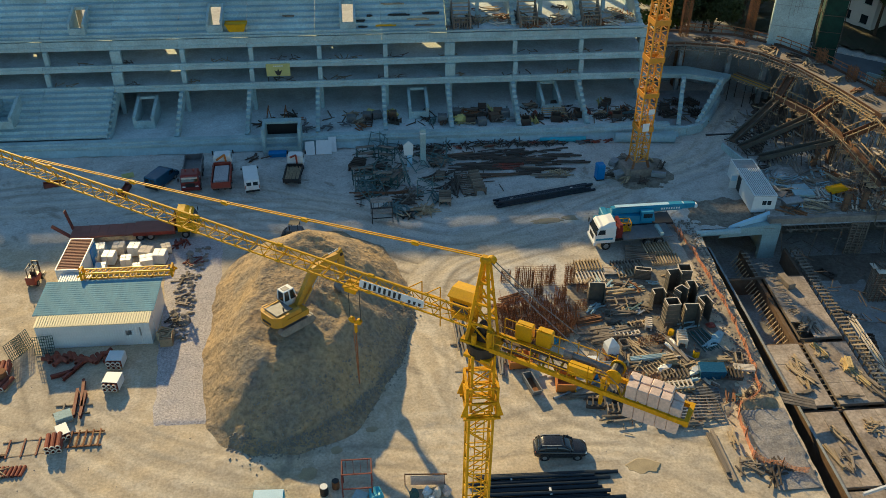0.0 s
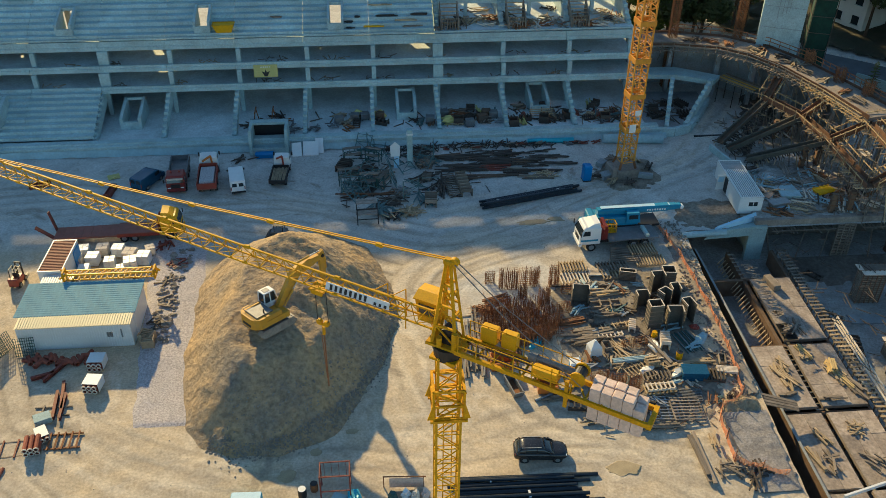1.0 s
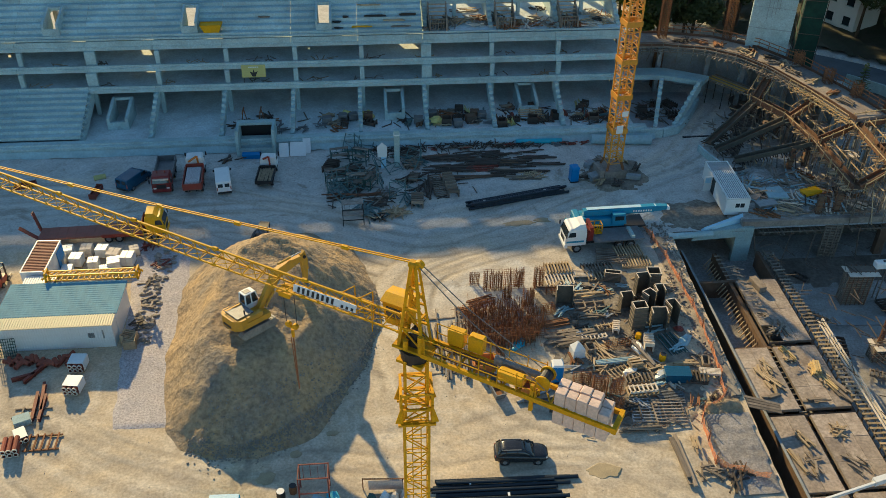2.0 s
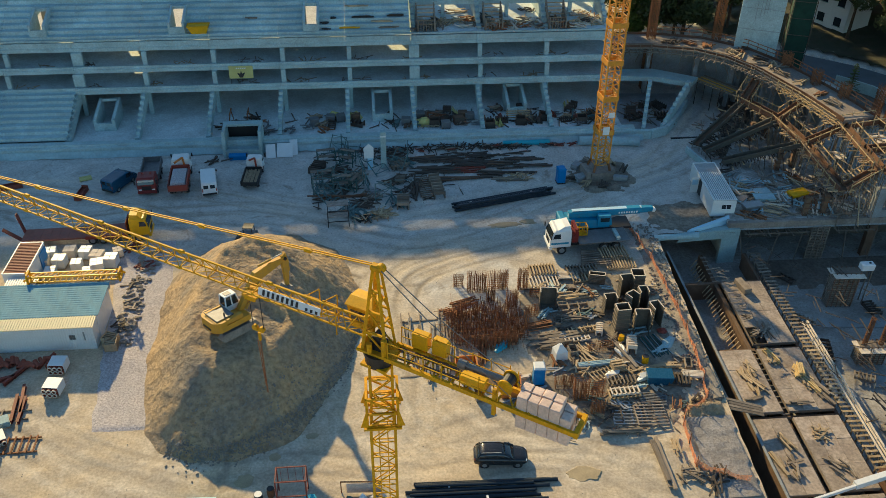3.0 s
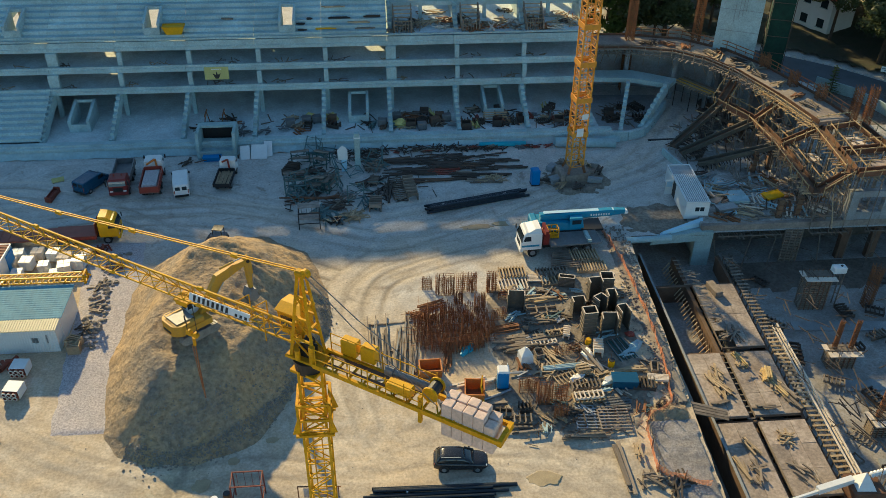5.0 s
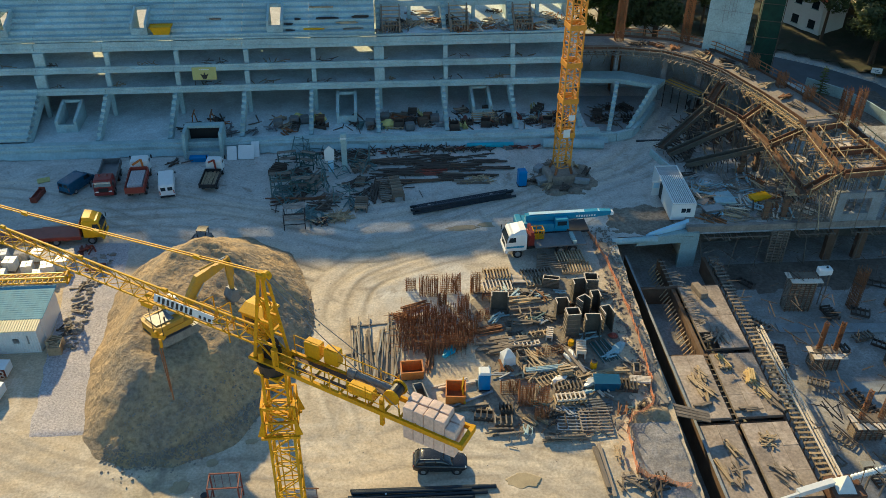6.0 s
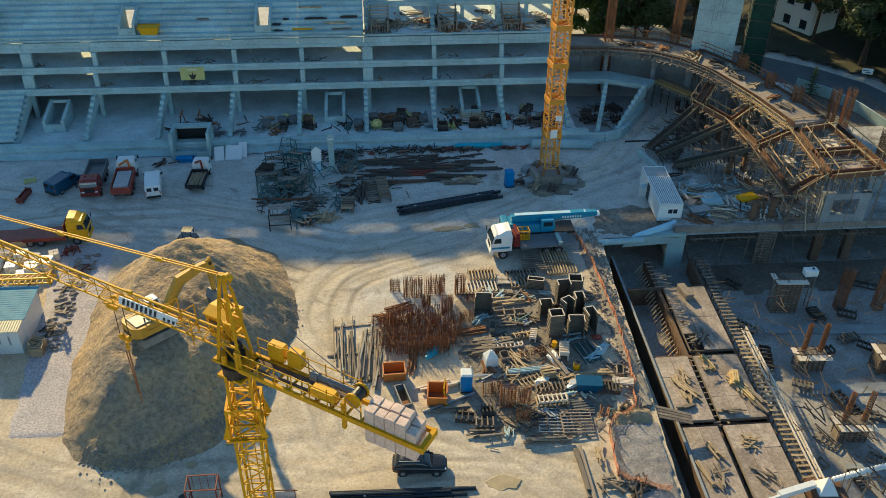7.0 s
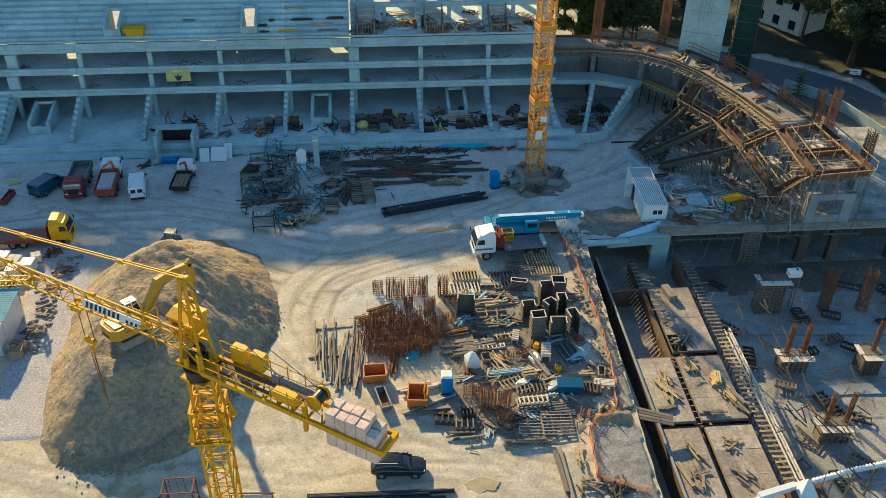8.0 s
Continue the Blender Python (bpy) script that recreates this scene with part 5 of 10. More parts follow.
# truck crane
v = thing("truck_crane", "blue telescopic truck crane, its boom laid over the deck", "mobile crane")
chassis(v, -4.6, 4.6, (-3.2, -1.9, 1.7, 3.2), 2.4, 0.52)
part("carrier_deck", Shape().box(-0.2, 0, 0.95, 9.4, 2.45, 0.3, bevel=0.06), BLACK, v)
up = part("upper_structure", Shape().wedge([(-3.9, -1.15, 1.28), (1.8, -1.15, 1.28), (1.8, 1.15, 1.28), (-3.9, 1.15, 1.28)], [(-3.7, -0.95, 2.45), (1.2, -1.0, 2.2), (1.2, 1.0, 2.2), (-3.7, 0.95, 2.45)]), TEAL, v)
part("crane_cab", Shape().wedge([(0.2, -1.3, 1.6), (2.0, -1.3, 1.6), (2.0, -0.45, 1.6), (0.2, -0.45, 1.6)], [(0.25, -1.22, 2.95), (1.75, -1.22, 2.95), (1.75, -0.5, 2.95), (0.25, -0.5, 2.95)]), TEAL, up)
part("crane_cab_window", Shape().box(1.05, -1.31, 2.15, 1.1, 0.04, 0.55), CLEARGLASS, up)
part("counterweight", Shape().box(-4.0, 0, 1.5, 0.8, 2.2, 1.1, bevel=0.1), TEAL, up)
for k, (x0, x1, w) in enumerate(((-3.2, 5.6, 0.82), (5.6, 6.6, 0.7), (6.6, 7.2, 0.6))):
    s = Shape()
    for xx in (x0, x1):
        zc = 2.72 + 0.02 * xx
        s.v += [(xx, a * w / 2, zc + b * w * 0.55) for a, b in ((-1, -0.6), (-0.6, -1), (0.6, -1), (1, -0.6), (1, 0.8), (0.8, 1), (-0.8, 1), (-1, 0.8))]
    s.f = [tuple(reversed(range(8))), tuple(range(8, 16))] + [(i, (i + 1) % 8, 8 + (i + 1) % 8, 8 + i) for i in range(8)]
    part("boom", s, TEAL, v)
part("boom_top_strip", Shape().box(1.5, 0, 3.22, 8.6, 0.55, 0.03), PALEBLUE, v, "pale dusty strip along the boom")
bars = Shape()
for k in range(8):
    bars.box(3.0 + 0.31 * k, -0.435, 2.66, 0.17, 0.02, 0.24)
part("lettering_bar", bars, WHITE, v, "white bars of lettering")
part("boom_head", Shape().box(7.35, 0, 2.5, 0.45, 0.7, 0.5, bevel=0.1), LAMPWHITE, v)
part("lift_ram", Shape().tube((0.6, 0, 1.6), (3.6, 0, 2.45), 0.17, 10), STEEL, v)
part("low_cab", Shape().wedge([(-5.6, -1.2, 0.8), (-4.3, -1.2, 0.8), (-4.3, 0.1, 0.8), (-5.6, 0.1, 0.8)], [(-5.3, -1.1, 2.1), (-4.3, -1.1, 2.1), (-4.3, 0.0, 2.1), (-5.3, 0.0, 2.1)]), TEAL, v)
for s in (-1, 1):
    for x in (-4.5, 2.6):
        part("outrigger", Shape().box(x, s * 1.3, 0.55, 0.35, 0.7, 0.3).box(x, s * 1.6, 0.0, 0.25, 0.25, 0.6), BLACK, v)
v.matrix_basis = pose(27.9, 72.9, 0, 0, 0, 2) @ TRUE

v = thing("flatbed_lorry", "white-cabbed lorry with dark red loader and empty dark deck", "lorry", group="parked lorries")
chassis(v, -4.2, 3.6, (-3.0, -1.7, 3.0), 2.4, 0.5)
c = cab_parts(v, 2.1, 4.3, 2.45, 0.95, 3.0, WHITE, slope=0.4)
part("roof_fairing", Shape().wedge([(2.15, -1.0, 3.0), (3.5, -1.0, 3.0), (3.5, 1.0, 3.0), (2.15, 1.0, 3.0)], [(2.2, -0.85, 3.35), (2.8, -0.8, 3.25), (2.8, 0.8, 3.25), (2.2, 0.85, 3.35)]), WHITE, v)
part("stripe", Shape().box(3.3, -1.232, 1.35, 1.9, 0.02, 0.22), TEAL, v)
part("stripe", Shape().box(3.3, 1.232, 1.35, 1.9, 0.02, 0.22), TEAL, v)
part("deck", Shape().box(-1.7, 0, 1.05, 5.6, 2.45, 0.16, bevel=0.02), GREYSTEEL, v)
ld = Shape().box(1.5, 0, 1.1, 0.7, 1.6, 1.3, bevel=0.05).bar((1.5, -0.7, 1.3), (1.5, -0.6, 3.0), 0.3).bar((1.45, 0.6, 1.3), (1.45, 0.8, 2.9), 0.3).bar((1.5, -0.6, 2.9), (1.5, 0.8, 2.7), 0.28)
part("loader_crane", ld, TRUCKRED, v, "folded dark red loader crane")
cage = Shape()
for x in (-0.1, 0.5, 1.05):
    for y in (-1.15, -0.2):
        cage.bar((x, y, 1.22), (x, y, 2.3), 0.07)
for z in (1.3, 1.8, 2.3):
    cage.bar((-0.1, -1.15, z), (1.05, -1.15, z), 0.07).bar((-0.1, -0.2, z), (1.05, -0.2, z), 0.07).bar((-0.1, -1.15, z), (-0.1, -0.2, z), 0.07).bar((1.05, -1.15, z), (1.05, -0.2, z), 0.07)
cage.box(0.47, -0.67, 1.22, 1.1, 0.9, 0.06)
tagged(part("work_basket", cage, YELLOW, v, "yellow steel work basket"), kind="stuff")
part("beam_load", Shape().box(-3.2, 0.2, 1.22, 0.4, 1.9, 0.35, bevel=0.04), CONCRETE, v)
v.matrix_basis = pose(26.7, 70.4, 0, 0, 0, 184) @ Matrix.Scale(0.92, 4)

# dark estate car
v = thing("estate_car", "dark grey sport utility car parked on sunlit earth", "car")


def loft(stations):
    """A closed skin over cross-sections of equal count."""
    sh, n = Shape(), len(stations[0])
    for ring_ in stations:
        sh.v += ring_
    sh.f = [tuple(range(n)), tuple(reversed(range((len(stations) - 1) * n, len(stations) * n)))]
    for k in range(len(stations) - 1):
        sh.f += [(k * n + (i + 1) % n, k * n + i, k * n + n + i, k * n + n + (i + 1) % n) for i in range(n)]
    return sh


body = []
for x, w, z0, zb in ((-2.38, 0.62, 0.5, 0.85), (-2.3, 0.8, 0.36, 1.0), (-1.9, 0.9, 0.28, 1.07), (-1.0, 0.93, 0.26, 1.07), (0.2, 0.93, 0.26, 1.05), (1.0, 0.92, 0.27, 1.0), (1.6, 0.9, 0.28, 0.93), (2.05, 0.84, 0.32, 0.84), (2.3, 0.7, 0.4, 0.72), (2.38, 0.5, 0.48, 0.64)):
    zm = z0 + (zb - z0) * 0.55
    half = [(w * 0.9, z0), (w, z0 + 0.12), (w, zm), (w * 0.95, zb - 0.06), (w * 0.82, zb), (w * 0.4, zb + 0.03)]
    body.append([(x, y, z) for y, z in half] + [(x, -y, z) for y, z in reversed(half)])
body = part("body", loft(body), CARBLACK, v, smooth=True)
glass = []
for x, w, zt in ((1.15, 0.8, 1.03), (0.75, 0.74, 1.25), (0.25, 0.68, 1.5), (-0.5, 0.68, 1.58), (-1.3, 0.66, 1.56), (-1.85, 0.62, 1.46), (-2.2, 0.7, 1.1)):
    half = [(0.84, 1.0), (0.84 + (w - 0.84) * 0.5, 1.0 + (zt - 1.0) * 0.55), (w, zt - 0.04), (w * 0.6, zt)]
    glass.append([(x, y, z) for y, z in half] + [(x, -y, z) for y, z in reversed(half)])
part("greenhouse", loft(glass), CLEARGLASS, v, "dark tinted windows", smooth=True)
roof = []
for x, w, zt in ((0.32, 0.64, 1.495), (-0.1, 0.68, 1.565), (-0.7, 0.69, 1.60), (-1.4, 0.67, 1.58), (-1.95, 0.62, 1.46)):
    half = [(w, zt - 0.05), (w, zt - 0.01), (w * 0.7, zt + 0.02), (w * 0.3, zt + 0.03)]
    roof.append([(x, y, z) for y, z in half] + [(x, -y, z) for y, z in reversed(half)])
part("roof", loft(roof), CARBLACK, v, smooth=True)
for sgn in (-1, 1):
    part("roof_rail", Shape().bar((-1.75, sgn * 0.64, 1.6), (0.0, sgn * 0.64, 1.63), 0.05), STEEL, v)
    for xa, xb in ((-0.35, -0.4), (-1.4, -1.35), (1.12, 0.3), (-2.15, -1.85)):
        part("pillar", Shape().bar((xa, sgn * 0.85, 1.02), (xb, sgn * 0.68, 1.5), 0.07), CARBLACK, v)
    part("mirror", Shape().box(0.75, sgn * 0.98, 1.02, 0.14, 0.2, 0.15, bevel=0.03), CARBLACK, v)
    part("headlight", Shape().box(2.16, sgn * 0.6, 0.64, 0.24, 0.3, 0.12, bevel=0.04), LAMPWHITE, v)
    part("tail_lamp", Shape().box(-2.28, sgn * 0.7, 0.78, 0.1, 0.2, 0.2, bevel=0.03), BRIGHTRED, v)
    part("wheel_arch", Shape().tube((-1.45, sgn * 0.84, 0.36), (-1.45, sgn * 0.945, 0.36), 0.43, 18).tube((1.45, sgn * 0.82, 0.36), (1.45, sgn * 0.93, 0.36), 0.43, 18), BLACK, v)
    for wx in (-1.45, 1.45):
        wheel(v, wx, sgn * 0.85, 0.36, 0.24)
v.matrix_basis = pose(14.4, 43.75, 0, 0, 0, -4) @ TRUE

# excavator on the heap
v = thing("excavator", "yellow tracked excavator standing on the soil heap", "excavator")
for s in (-1, 1):
    tr = part("track", Shape().prism([(-1.9, 0.3), (-1.6, 0.02), (1.6, 0.02), (1.95, 0.35), (1.6, 0.82), (-1.6, 0.82), (-1.95, 0.5)], s * 1.12 - 0.28, s * 1.12 + 0.28, axis="y"), DEBRIS, v, "muddy crawler track")
    pads = Shape()
    for k in range(13):
        pads.box(-1.6 + 0.267 * k, s * 1.12, 0.82, 0.17, 0.58, 0.04)
    tagged(part("track_pad", pads, GREYSTEEL, tr), kind="stuff")
part("undercarriage", Shape().box(0, 0, 0.35, 1.8, 1.7, 0.5).tube((0, 0, 0.8), (0, 0, 1.05), 0.65, 16), BLACK, v)
part("superstructure", Shape().prism([(-2.0, -1.0), (-1.6, -1.32), (1.25, -1.32), (1.25, 0.3), (0.6, 1.32), (-1.6, 1.32), (-2.0, 1.0)], 1.06, 1.6), DIGGER, v)
part("counterweight", Shape().prism([(-2.35, -0.7), (-2.2, -1.0), (-1.75, -1.34), (-1.2, -1.34), (-1.2, 1.34), (-1.75, 1.34), (-2.2, 1.0), (-2.35, 0.7)], 1.08, 2.1), DIGGER, v, "rounded yellow counterweight")
part("rear_grille", Shape().box(-2.36, 0, 1.25, 0.05, 1.1, 0.22), BLACK, v, "dark rear grille")
for s, w in ((-1, 0.5), (1, 0.42)):
    part("side_housing", Shape().box(-0.35, s * (1.3 - w / 2), 1.6, 1.7, w, 0.48, bevel=0.06), DIGGER, v)
part("engine_cover", Shape().box(-0.75, -0.1, 1.6, 1.15, 1.65, 0.58, bevel=0.06).box(-1.5, -0.1, 2.1, 0.95, 1.7, 0.1, bevel=0.03), GREYSTEEL, v, "dark grey engine cover")
hr = Shape()
for p, q in (((-2.0, -1.1), (-0.3, -1.1)), ((-2.0, 0.9), (-0.3, 0.9)), ((-2.0, -1.1), (-2.0, 0.9))):
    hr.bar((*p, 2.3), (*q, 2.3), 0.05)
part("hand_rail", hr, BLACK, v)
part("exhaust", Shape().tube((-1.0, -0.7, 2.15), (-1.0, -0.7, 2.6), 0.07, 8), BLACK, v)
c = part("cab", Shape().wedge([(-0.1, 0.35, 1.62), (1.45, 0.35, 1.62), (1.45, 1.3, 1.62), (-0.1, 1.3, 1.62)], [(-0.05, 0.4, 3.02), (1.0, 0.4, 3.02), (1.0, 1.24, 3.02), (-0.05, 1.24, 3.02)]), CLEARGLASS, v)
part("cab_roof", Shape().box(0.48, 0.82, 3.02, 1.2, 0.94, 0.1, bevel=0.05), WHITE, c, "white cab roof")
part("roof_hatch", Shape().box(0.4, 0.82, 3.12, 0.6, 0.55, 0.03), GREYSTEEL, c)
fr = Shape()
for a, b in (((-0.1, 0.35), (-0.05, 0.4)), ((1.45, 0.35), (1.0, 0.4)), ((1.45, 1.3), (1.0, 1.24)), ((-0.1, 1.3), (-0.05, 1.24)), ((0.6, 1.31), (0.5, 1.25)), ((0.6, 0.34), (0.5, 0.39))):
    fr.bar((a[0], a[1], 1.6), (b[0], b[1], 3.04), 0.11)
fr.box(0.67, 0.82, 1.6, 1.58, 1.0, 0.5)
part("cab_frame", fr, WHITE, c)
part("boom", Shape().prism([(0.75, 1.7), (1.15, 1.4), (3.35, 3.75), (6.1, 4.5), (6.15, 4.9), (4.4, 4.95), (2.75, 4.65)], -0.12, 0.32, axis="y"), DIGGER, v)
part("stick", Shape().prism([(5.75, 5.0), (5.8, 4.2), (6.05, 1.75), (6.35, 1.7), (6.45, 4.3), (6.2, 5.25)], -0.06, 0.26, axis="y"), DIGGER, v)
for p, q, r in (((1.35, 0.3, 1.65), (3.3, 0.3, 3.9), 0.09), ((1.35, -0.5, 1.65), (3.3, -0.5, 3.9), 0.09), ((3.3, -0.1, 5.05), (5.9, -0.1, 5.2), 0.1), ((6.5, -0.1, 4.2), (6.6, -0.1, 2.2), 0.08)):
    mid = Vector(p).lerp(Vector(q), 0.55)
    rod = part("ram", Shape().tube(p, mid, r, 8), DIGGER, v)
    part("ram_rod", Shape().tube(mid, q, r * 0.55, 8), STEEL, rod, "bright steel piston rod")
part("knuckle_pin", Shape().tube((6.05, -0.42, 4.7), (6.05, 0.22, 4.7), 0.16, 10), BLACK, v)
part("bucket", Shape().prism([(5.95, 1.8), (5.6, 1.1), (5.75, 0.65), (6.25, 0.5), (6.75, 0.75), (6.55, 1.2), (6.45, 1.75)], -0.45, 0.65, axis="y"), GREYSTEEL, v, "worn grey bucket")
v.matrix_basis = pose(-5.7, 54.9, 4.45, -2, 3, 42) @ Matrix.Scale(0.9, 4)

# white site cabin
v = thing("site_cabin", "white flat-roofed site cabin with a small window", "cabin")
W, D, H = 2.5, 7.8, 2.05
part("body", Shape().box(0, 0, 0.12, W, D, H - 0.12, bevel=0.04), WHITE, v)
rf = part("roof", Shape().box(0, 0, H, W - 0.02, D - 0.02, 0.04), STEEL, v, "corrugated metal roof")
rim = Shape()
for s in (-1, 1):
    rim.box(s * (W / 2 - 0.05), 0, H + 0.04, 0.1, D, 0.08).box(0, s * (D / 2 - 0.05), H + 0.04, W - 0.2, 0.1, 0.08)
part("roof_rim", rim, WHITE, rf)
rib_mesh = Shape().box(0, -0.9, H + 0.041, 0.09, D - 2.2, 0.035).mesh("rib", WHITE)
for k in range(11):
    part("rib", rib_mesh, WHITE, rf, m=pose(-1.05 + 0.21 * k, 0, 0))
for s in (-1, 1):
    w = part("window", Shape().box(0.25 + s * 0.25, -D / 2 - 0.005, 1.05, 0.44, 0.04, 0.5), CLEARGLASS, v)
part("window_frame", Shape().box(0.25, -D / 2 - 0.008, 1.55, 1.06, 0.05, 0.06).box(0.25, -D / 2 - 0.008, 0.99, 1.06, 0.05, 0.06).box(0.25, -D / 2 - 0.008, 1.05, 0.06, 0.05, 0.5), WHITE, v)
# Black panel on the solid wall gives the doorway its unlit look.
part("doorway", Shape().box(-W / 2 - 0.005, 0.4, 0.2, 0.04, 0.9, 1.75), BLACK, v, "black panel standing in for the open doorway's shade")
d = part("door", Shape().box(-W / 2 - 0.42, 0.95, 0.2, 0.8, 0.06, 1.75), WHITE, v, "open white door")
part("door_pane", Shape().box(-W / 2 - 0.42, 0.91, 1.15, 0.6, 0.03, 0.6), PALEBLUE, d, "pale blue pane")
v.matrix_basis = pose(42.15, 78.2, 0.12, 0, 0, -2.2)

# portable toilets
def toilet(x, y, turn, roof):
    v = thing("portable_toilet", "blue portable toilet with a pale roof", "toilet", pose(x, y, 0, 0, 0, turn) @ TRUE, group="portable toilets")
    part("cabin", Shape().box(0, 0, 0.1, 1.1, 1.1, 2.0, bevel=0.08), PORTABLUE, v)
    part("base", Shape().box(0, 0, 0, 1.16, 1.16, 0.12, bevel=0.03), BLACK, v)
    part("roof", Shape().wedge([(-0.58, -0.58, 2.1), (0.58, -0.58, 2.1), (0.58, 0.58, 2.1), (-0.58, 0.58, 2.1)], [(-0.45, -0.45, 2.3), (0.45, -0.45, 2.3), (0.45, 0.45, 2.3), (-0.45, 0.45, 2.3)]), roof, v)
    part("door", Shape().box(0, -0.56, 0.2, 0.75, 0.04, 1.75, bevel=0.015), PORTABLUE, v)
    part("vent_pipe", Shape().tube((0.4, 0.4, 2.1), (0.4, 0.4, 2.55), 0.05, 8), WHITE, v)


toilet(26.6, 82.8, 6, PORTABLUE)
toilet(18.6, 51.6, -4, WHITE)

# ---- curved end of the stand, under construction ----
UNIT_PLANK = {}


def loose_planks(parent, rng_, x, y, z, w, d, n, length, thick, material, turn=0, spread=50, lean=0.0, pile=0.25, name="plank"):
    """Planks thrown down over a patch, each one a part; they share one mesh."""
    if material.name not in UNIT_PLANK:
        UNIT_PLANK[material.name] = Shape().box(0, 0, -0.5, 1, 1, 1).mesh("plank", material)
    for i in range(n):
        px, py = x + rng_.uniform(-w / 2, w / 2), y + rng_.uniform(-d / 2, d / 2)
        pz = z + thick / 2 + pile * rng_.random() * max(0.0, 1 - abs(px - x) / max(w, 0.01))
        m_ = pose(px, py, pz, 0, rng_.uniform(-lean, lean), turn + rng_.uniform(-spread / 2, spread / 2)) @ Matrix.Diagonal((length * rng_.uniform(0.6, 1.15), thick * rng_.uniform(1.0, 2.0), thick, 1))
        part(name, UNIT_PLANK[material.name], material, parent, m=m_)


def heap_of(name, x, y, z, w, d, n, length, thick, material, label, turn=0, spread=50, pile=0.25, seed=1, lean=3, category="timber pile", group="timber piles", piece="plank"):
    v_ = thing(name, label, category, pose(x, y, z), group=group)
    loose_planks(v_, random.Random(seed), 0, 0, 0, w, d, n, length, thick, material, turn, spread, lean, pile, piece)
    return v_


# Bright orange rail timber: the sun on it is put into the colour.
RAILWOOD = mat("sunlit_rail_timber", (0.66, 0.47, 0.24), 0.8, var=0.45, scale=2.0, fine=14, bump=0.2, random_tone=0.2)


JOISTWOOD = mat("worn_joist_timber", (0.52, 0.39, 0.24), 0.85, var=0.45, scale=2.0, fine=14, bump=0.2, random_tone=0.25)


def stick_row(s, rng, p, q, n, reach, thick, both=True, drop=0.0):
    """Joists that stick out across a beam from p to q."""
    p, q = Vector(p), Vector(q)
    d = (q - p).normalized()
    side = Vector((-d.y, d.x, 0)).normalized()
    for k in range(n):
        if rng.random() < 0.14:
            continue
        c = p.lerp(q, (k + 0.5 + rng.uniform(-0.35, 0.35)) / n)
        a, b = reach * rng.uniform(0.55, 1.45), reach * rng.uniform(0.5, 1.4) if both else 0.1
        skew = d * rng.uniform(-0.22, 0.22) * reach
        s.bar(c - side * b - skew + Vector((0, 0, -drop)), c + side * a + skew + Vector((0, 0, -drop + rng.uniform(-0.06, 0.06))), thick * rng.uniform(0.7, 1.3), thick * 1.3)
    return s


def shutter_beam(p, q, w, h, seed, props=True, rails=True, floor=FLOOR):
    """A timber trough for a raking beam, on joists and props, with guard rails."""
    rng_ = random.Random(seed)
    p, q = Vector(p), Vector(q)
    d = (q - p).normalized()
    side = Vector((-d.y, d.x, 0)).normalized()
    v = thing("shuttered_beam", "brown timber formwork trough for a raking beam with projecting joists", "formwork beam", group="shuttered beams")
    # Low raking beams get darker boards and joists: their shade is painted in.
    raking = q.z < 1
    for s in (-1, 1):
        part("side_board", Shape().bar(p + side * s * w / 2, q + side * s * w / 2, 0.1, h), SHUTTER if raking else FORMWOOD, v)
    part("bottom_board", Shape().bar(p - Vector((0, 0, h * 0.3)), q - Vector((0, 0, h * 0.3)), w - 0.1, 0.06), BROWNBEAM, v, "dark plywood bottom")
    n = max(4, int((q - p).length / 0.3))
    part("joist", stick_row(Shape(), rng_, p - Vector((0, 0, h * 0.5 + 0.07)), q - Vector((0, 0, h * 0.5 + 0.07)), n, w / 2 + 0.62, 0.085), DARKWOOD if raking else JOISTWOOD, v)["kind"] = "stuff"
    if rails:
        rl = Shape()
        for s in (-1, 1):
            for z in (0.95,):
                rl.bar(p + side * s * (w / 2 + 0.6) + Vector((0, 0, z - h / 2)), q + side * s * (w / 2 + 0.6) + Vector((0, 0, z - h / 2)), 0.06, 0.1)
            m_ = max(3, int((q - p).length / 1.6))
            for k in range(m_ + 1):
                c = p.lerp(q, k / m_) + side * s * (w / 2 + 0.6)
                rl.bar(c - Vector((0, 0, h / 2)), c + Vector((rng_.uniform(-0.1, 0.1), rng_.uniform(-0.1, 0.1), 1.15 - h / 2)), 0.07)
        part("guard_rail", rl, RAILWOOD, v)
    if props:
        pr = Shape()
        m_ = max(2, int((q - p).length / 2.0))
        for k in range(m_ + 1):
            c = p.lerp(q, k / m_)
            for s in (-0.5, 0.5):
                e = c + side * s - Vector((0, 0, h / 2 + 0.1))
                pr.bar((e.x, e.y, floor), e, 0.06)
        tagged(part("prop", pr, OLDWOOD, v), kind="stuff")
    return v


# deck along the curve, z about 7
RING = [(36.8, 104.3), (42.0, 104.0), (47.5, 102.4), (50.8, 99.6), (53.2, 95.5), (54.5, 91.6), (55.6, 88.2), (57.0, 82.0)]
deck = Shape()
outer = []
for i, (x, y) in enumerate(RING):
    a, b = Vector(RING[max(0, i - 1)]), Vector(RING[min(len(RING) - 1, i + 1)])
    d = (b - a).normalized()
    outer.append((x - d.y * 4.0, y + d.x * 4.0))
for i in range(len(RING) - 1):
    (a, b), (c, d) = RING[i], RING[i + 1]
    (e, f_), (g_, h_) = outer[i + 1], outer[i]
    deck.wedge([(a, b, 6.55), (c, d, 6.55), (e, f_, 6.55), (g_, h_, 6.55)], [(a, b, 6.95), (c, d, 6.95), (e, f_, 6.95), (g_, h_, 6.95)])
curve = thing("curved_deck", "curved concrete deck with dusty slab and timber edge forms", "deck", kind="structure")
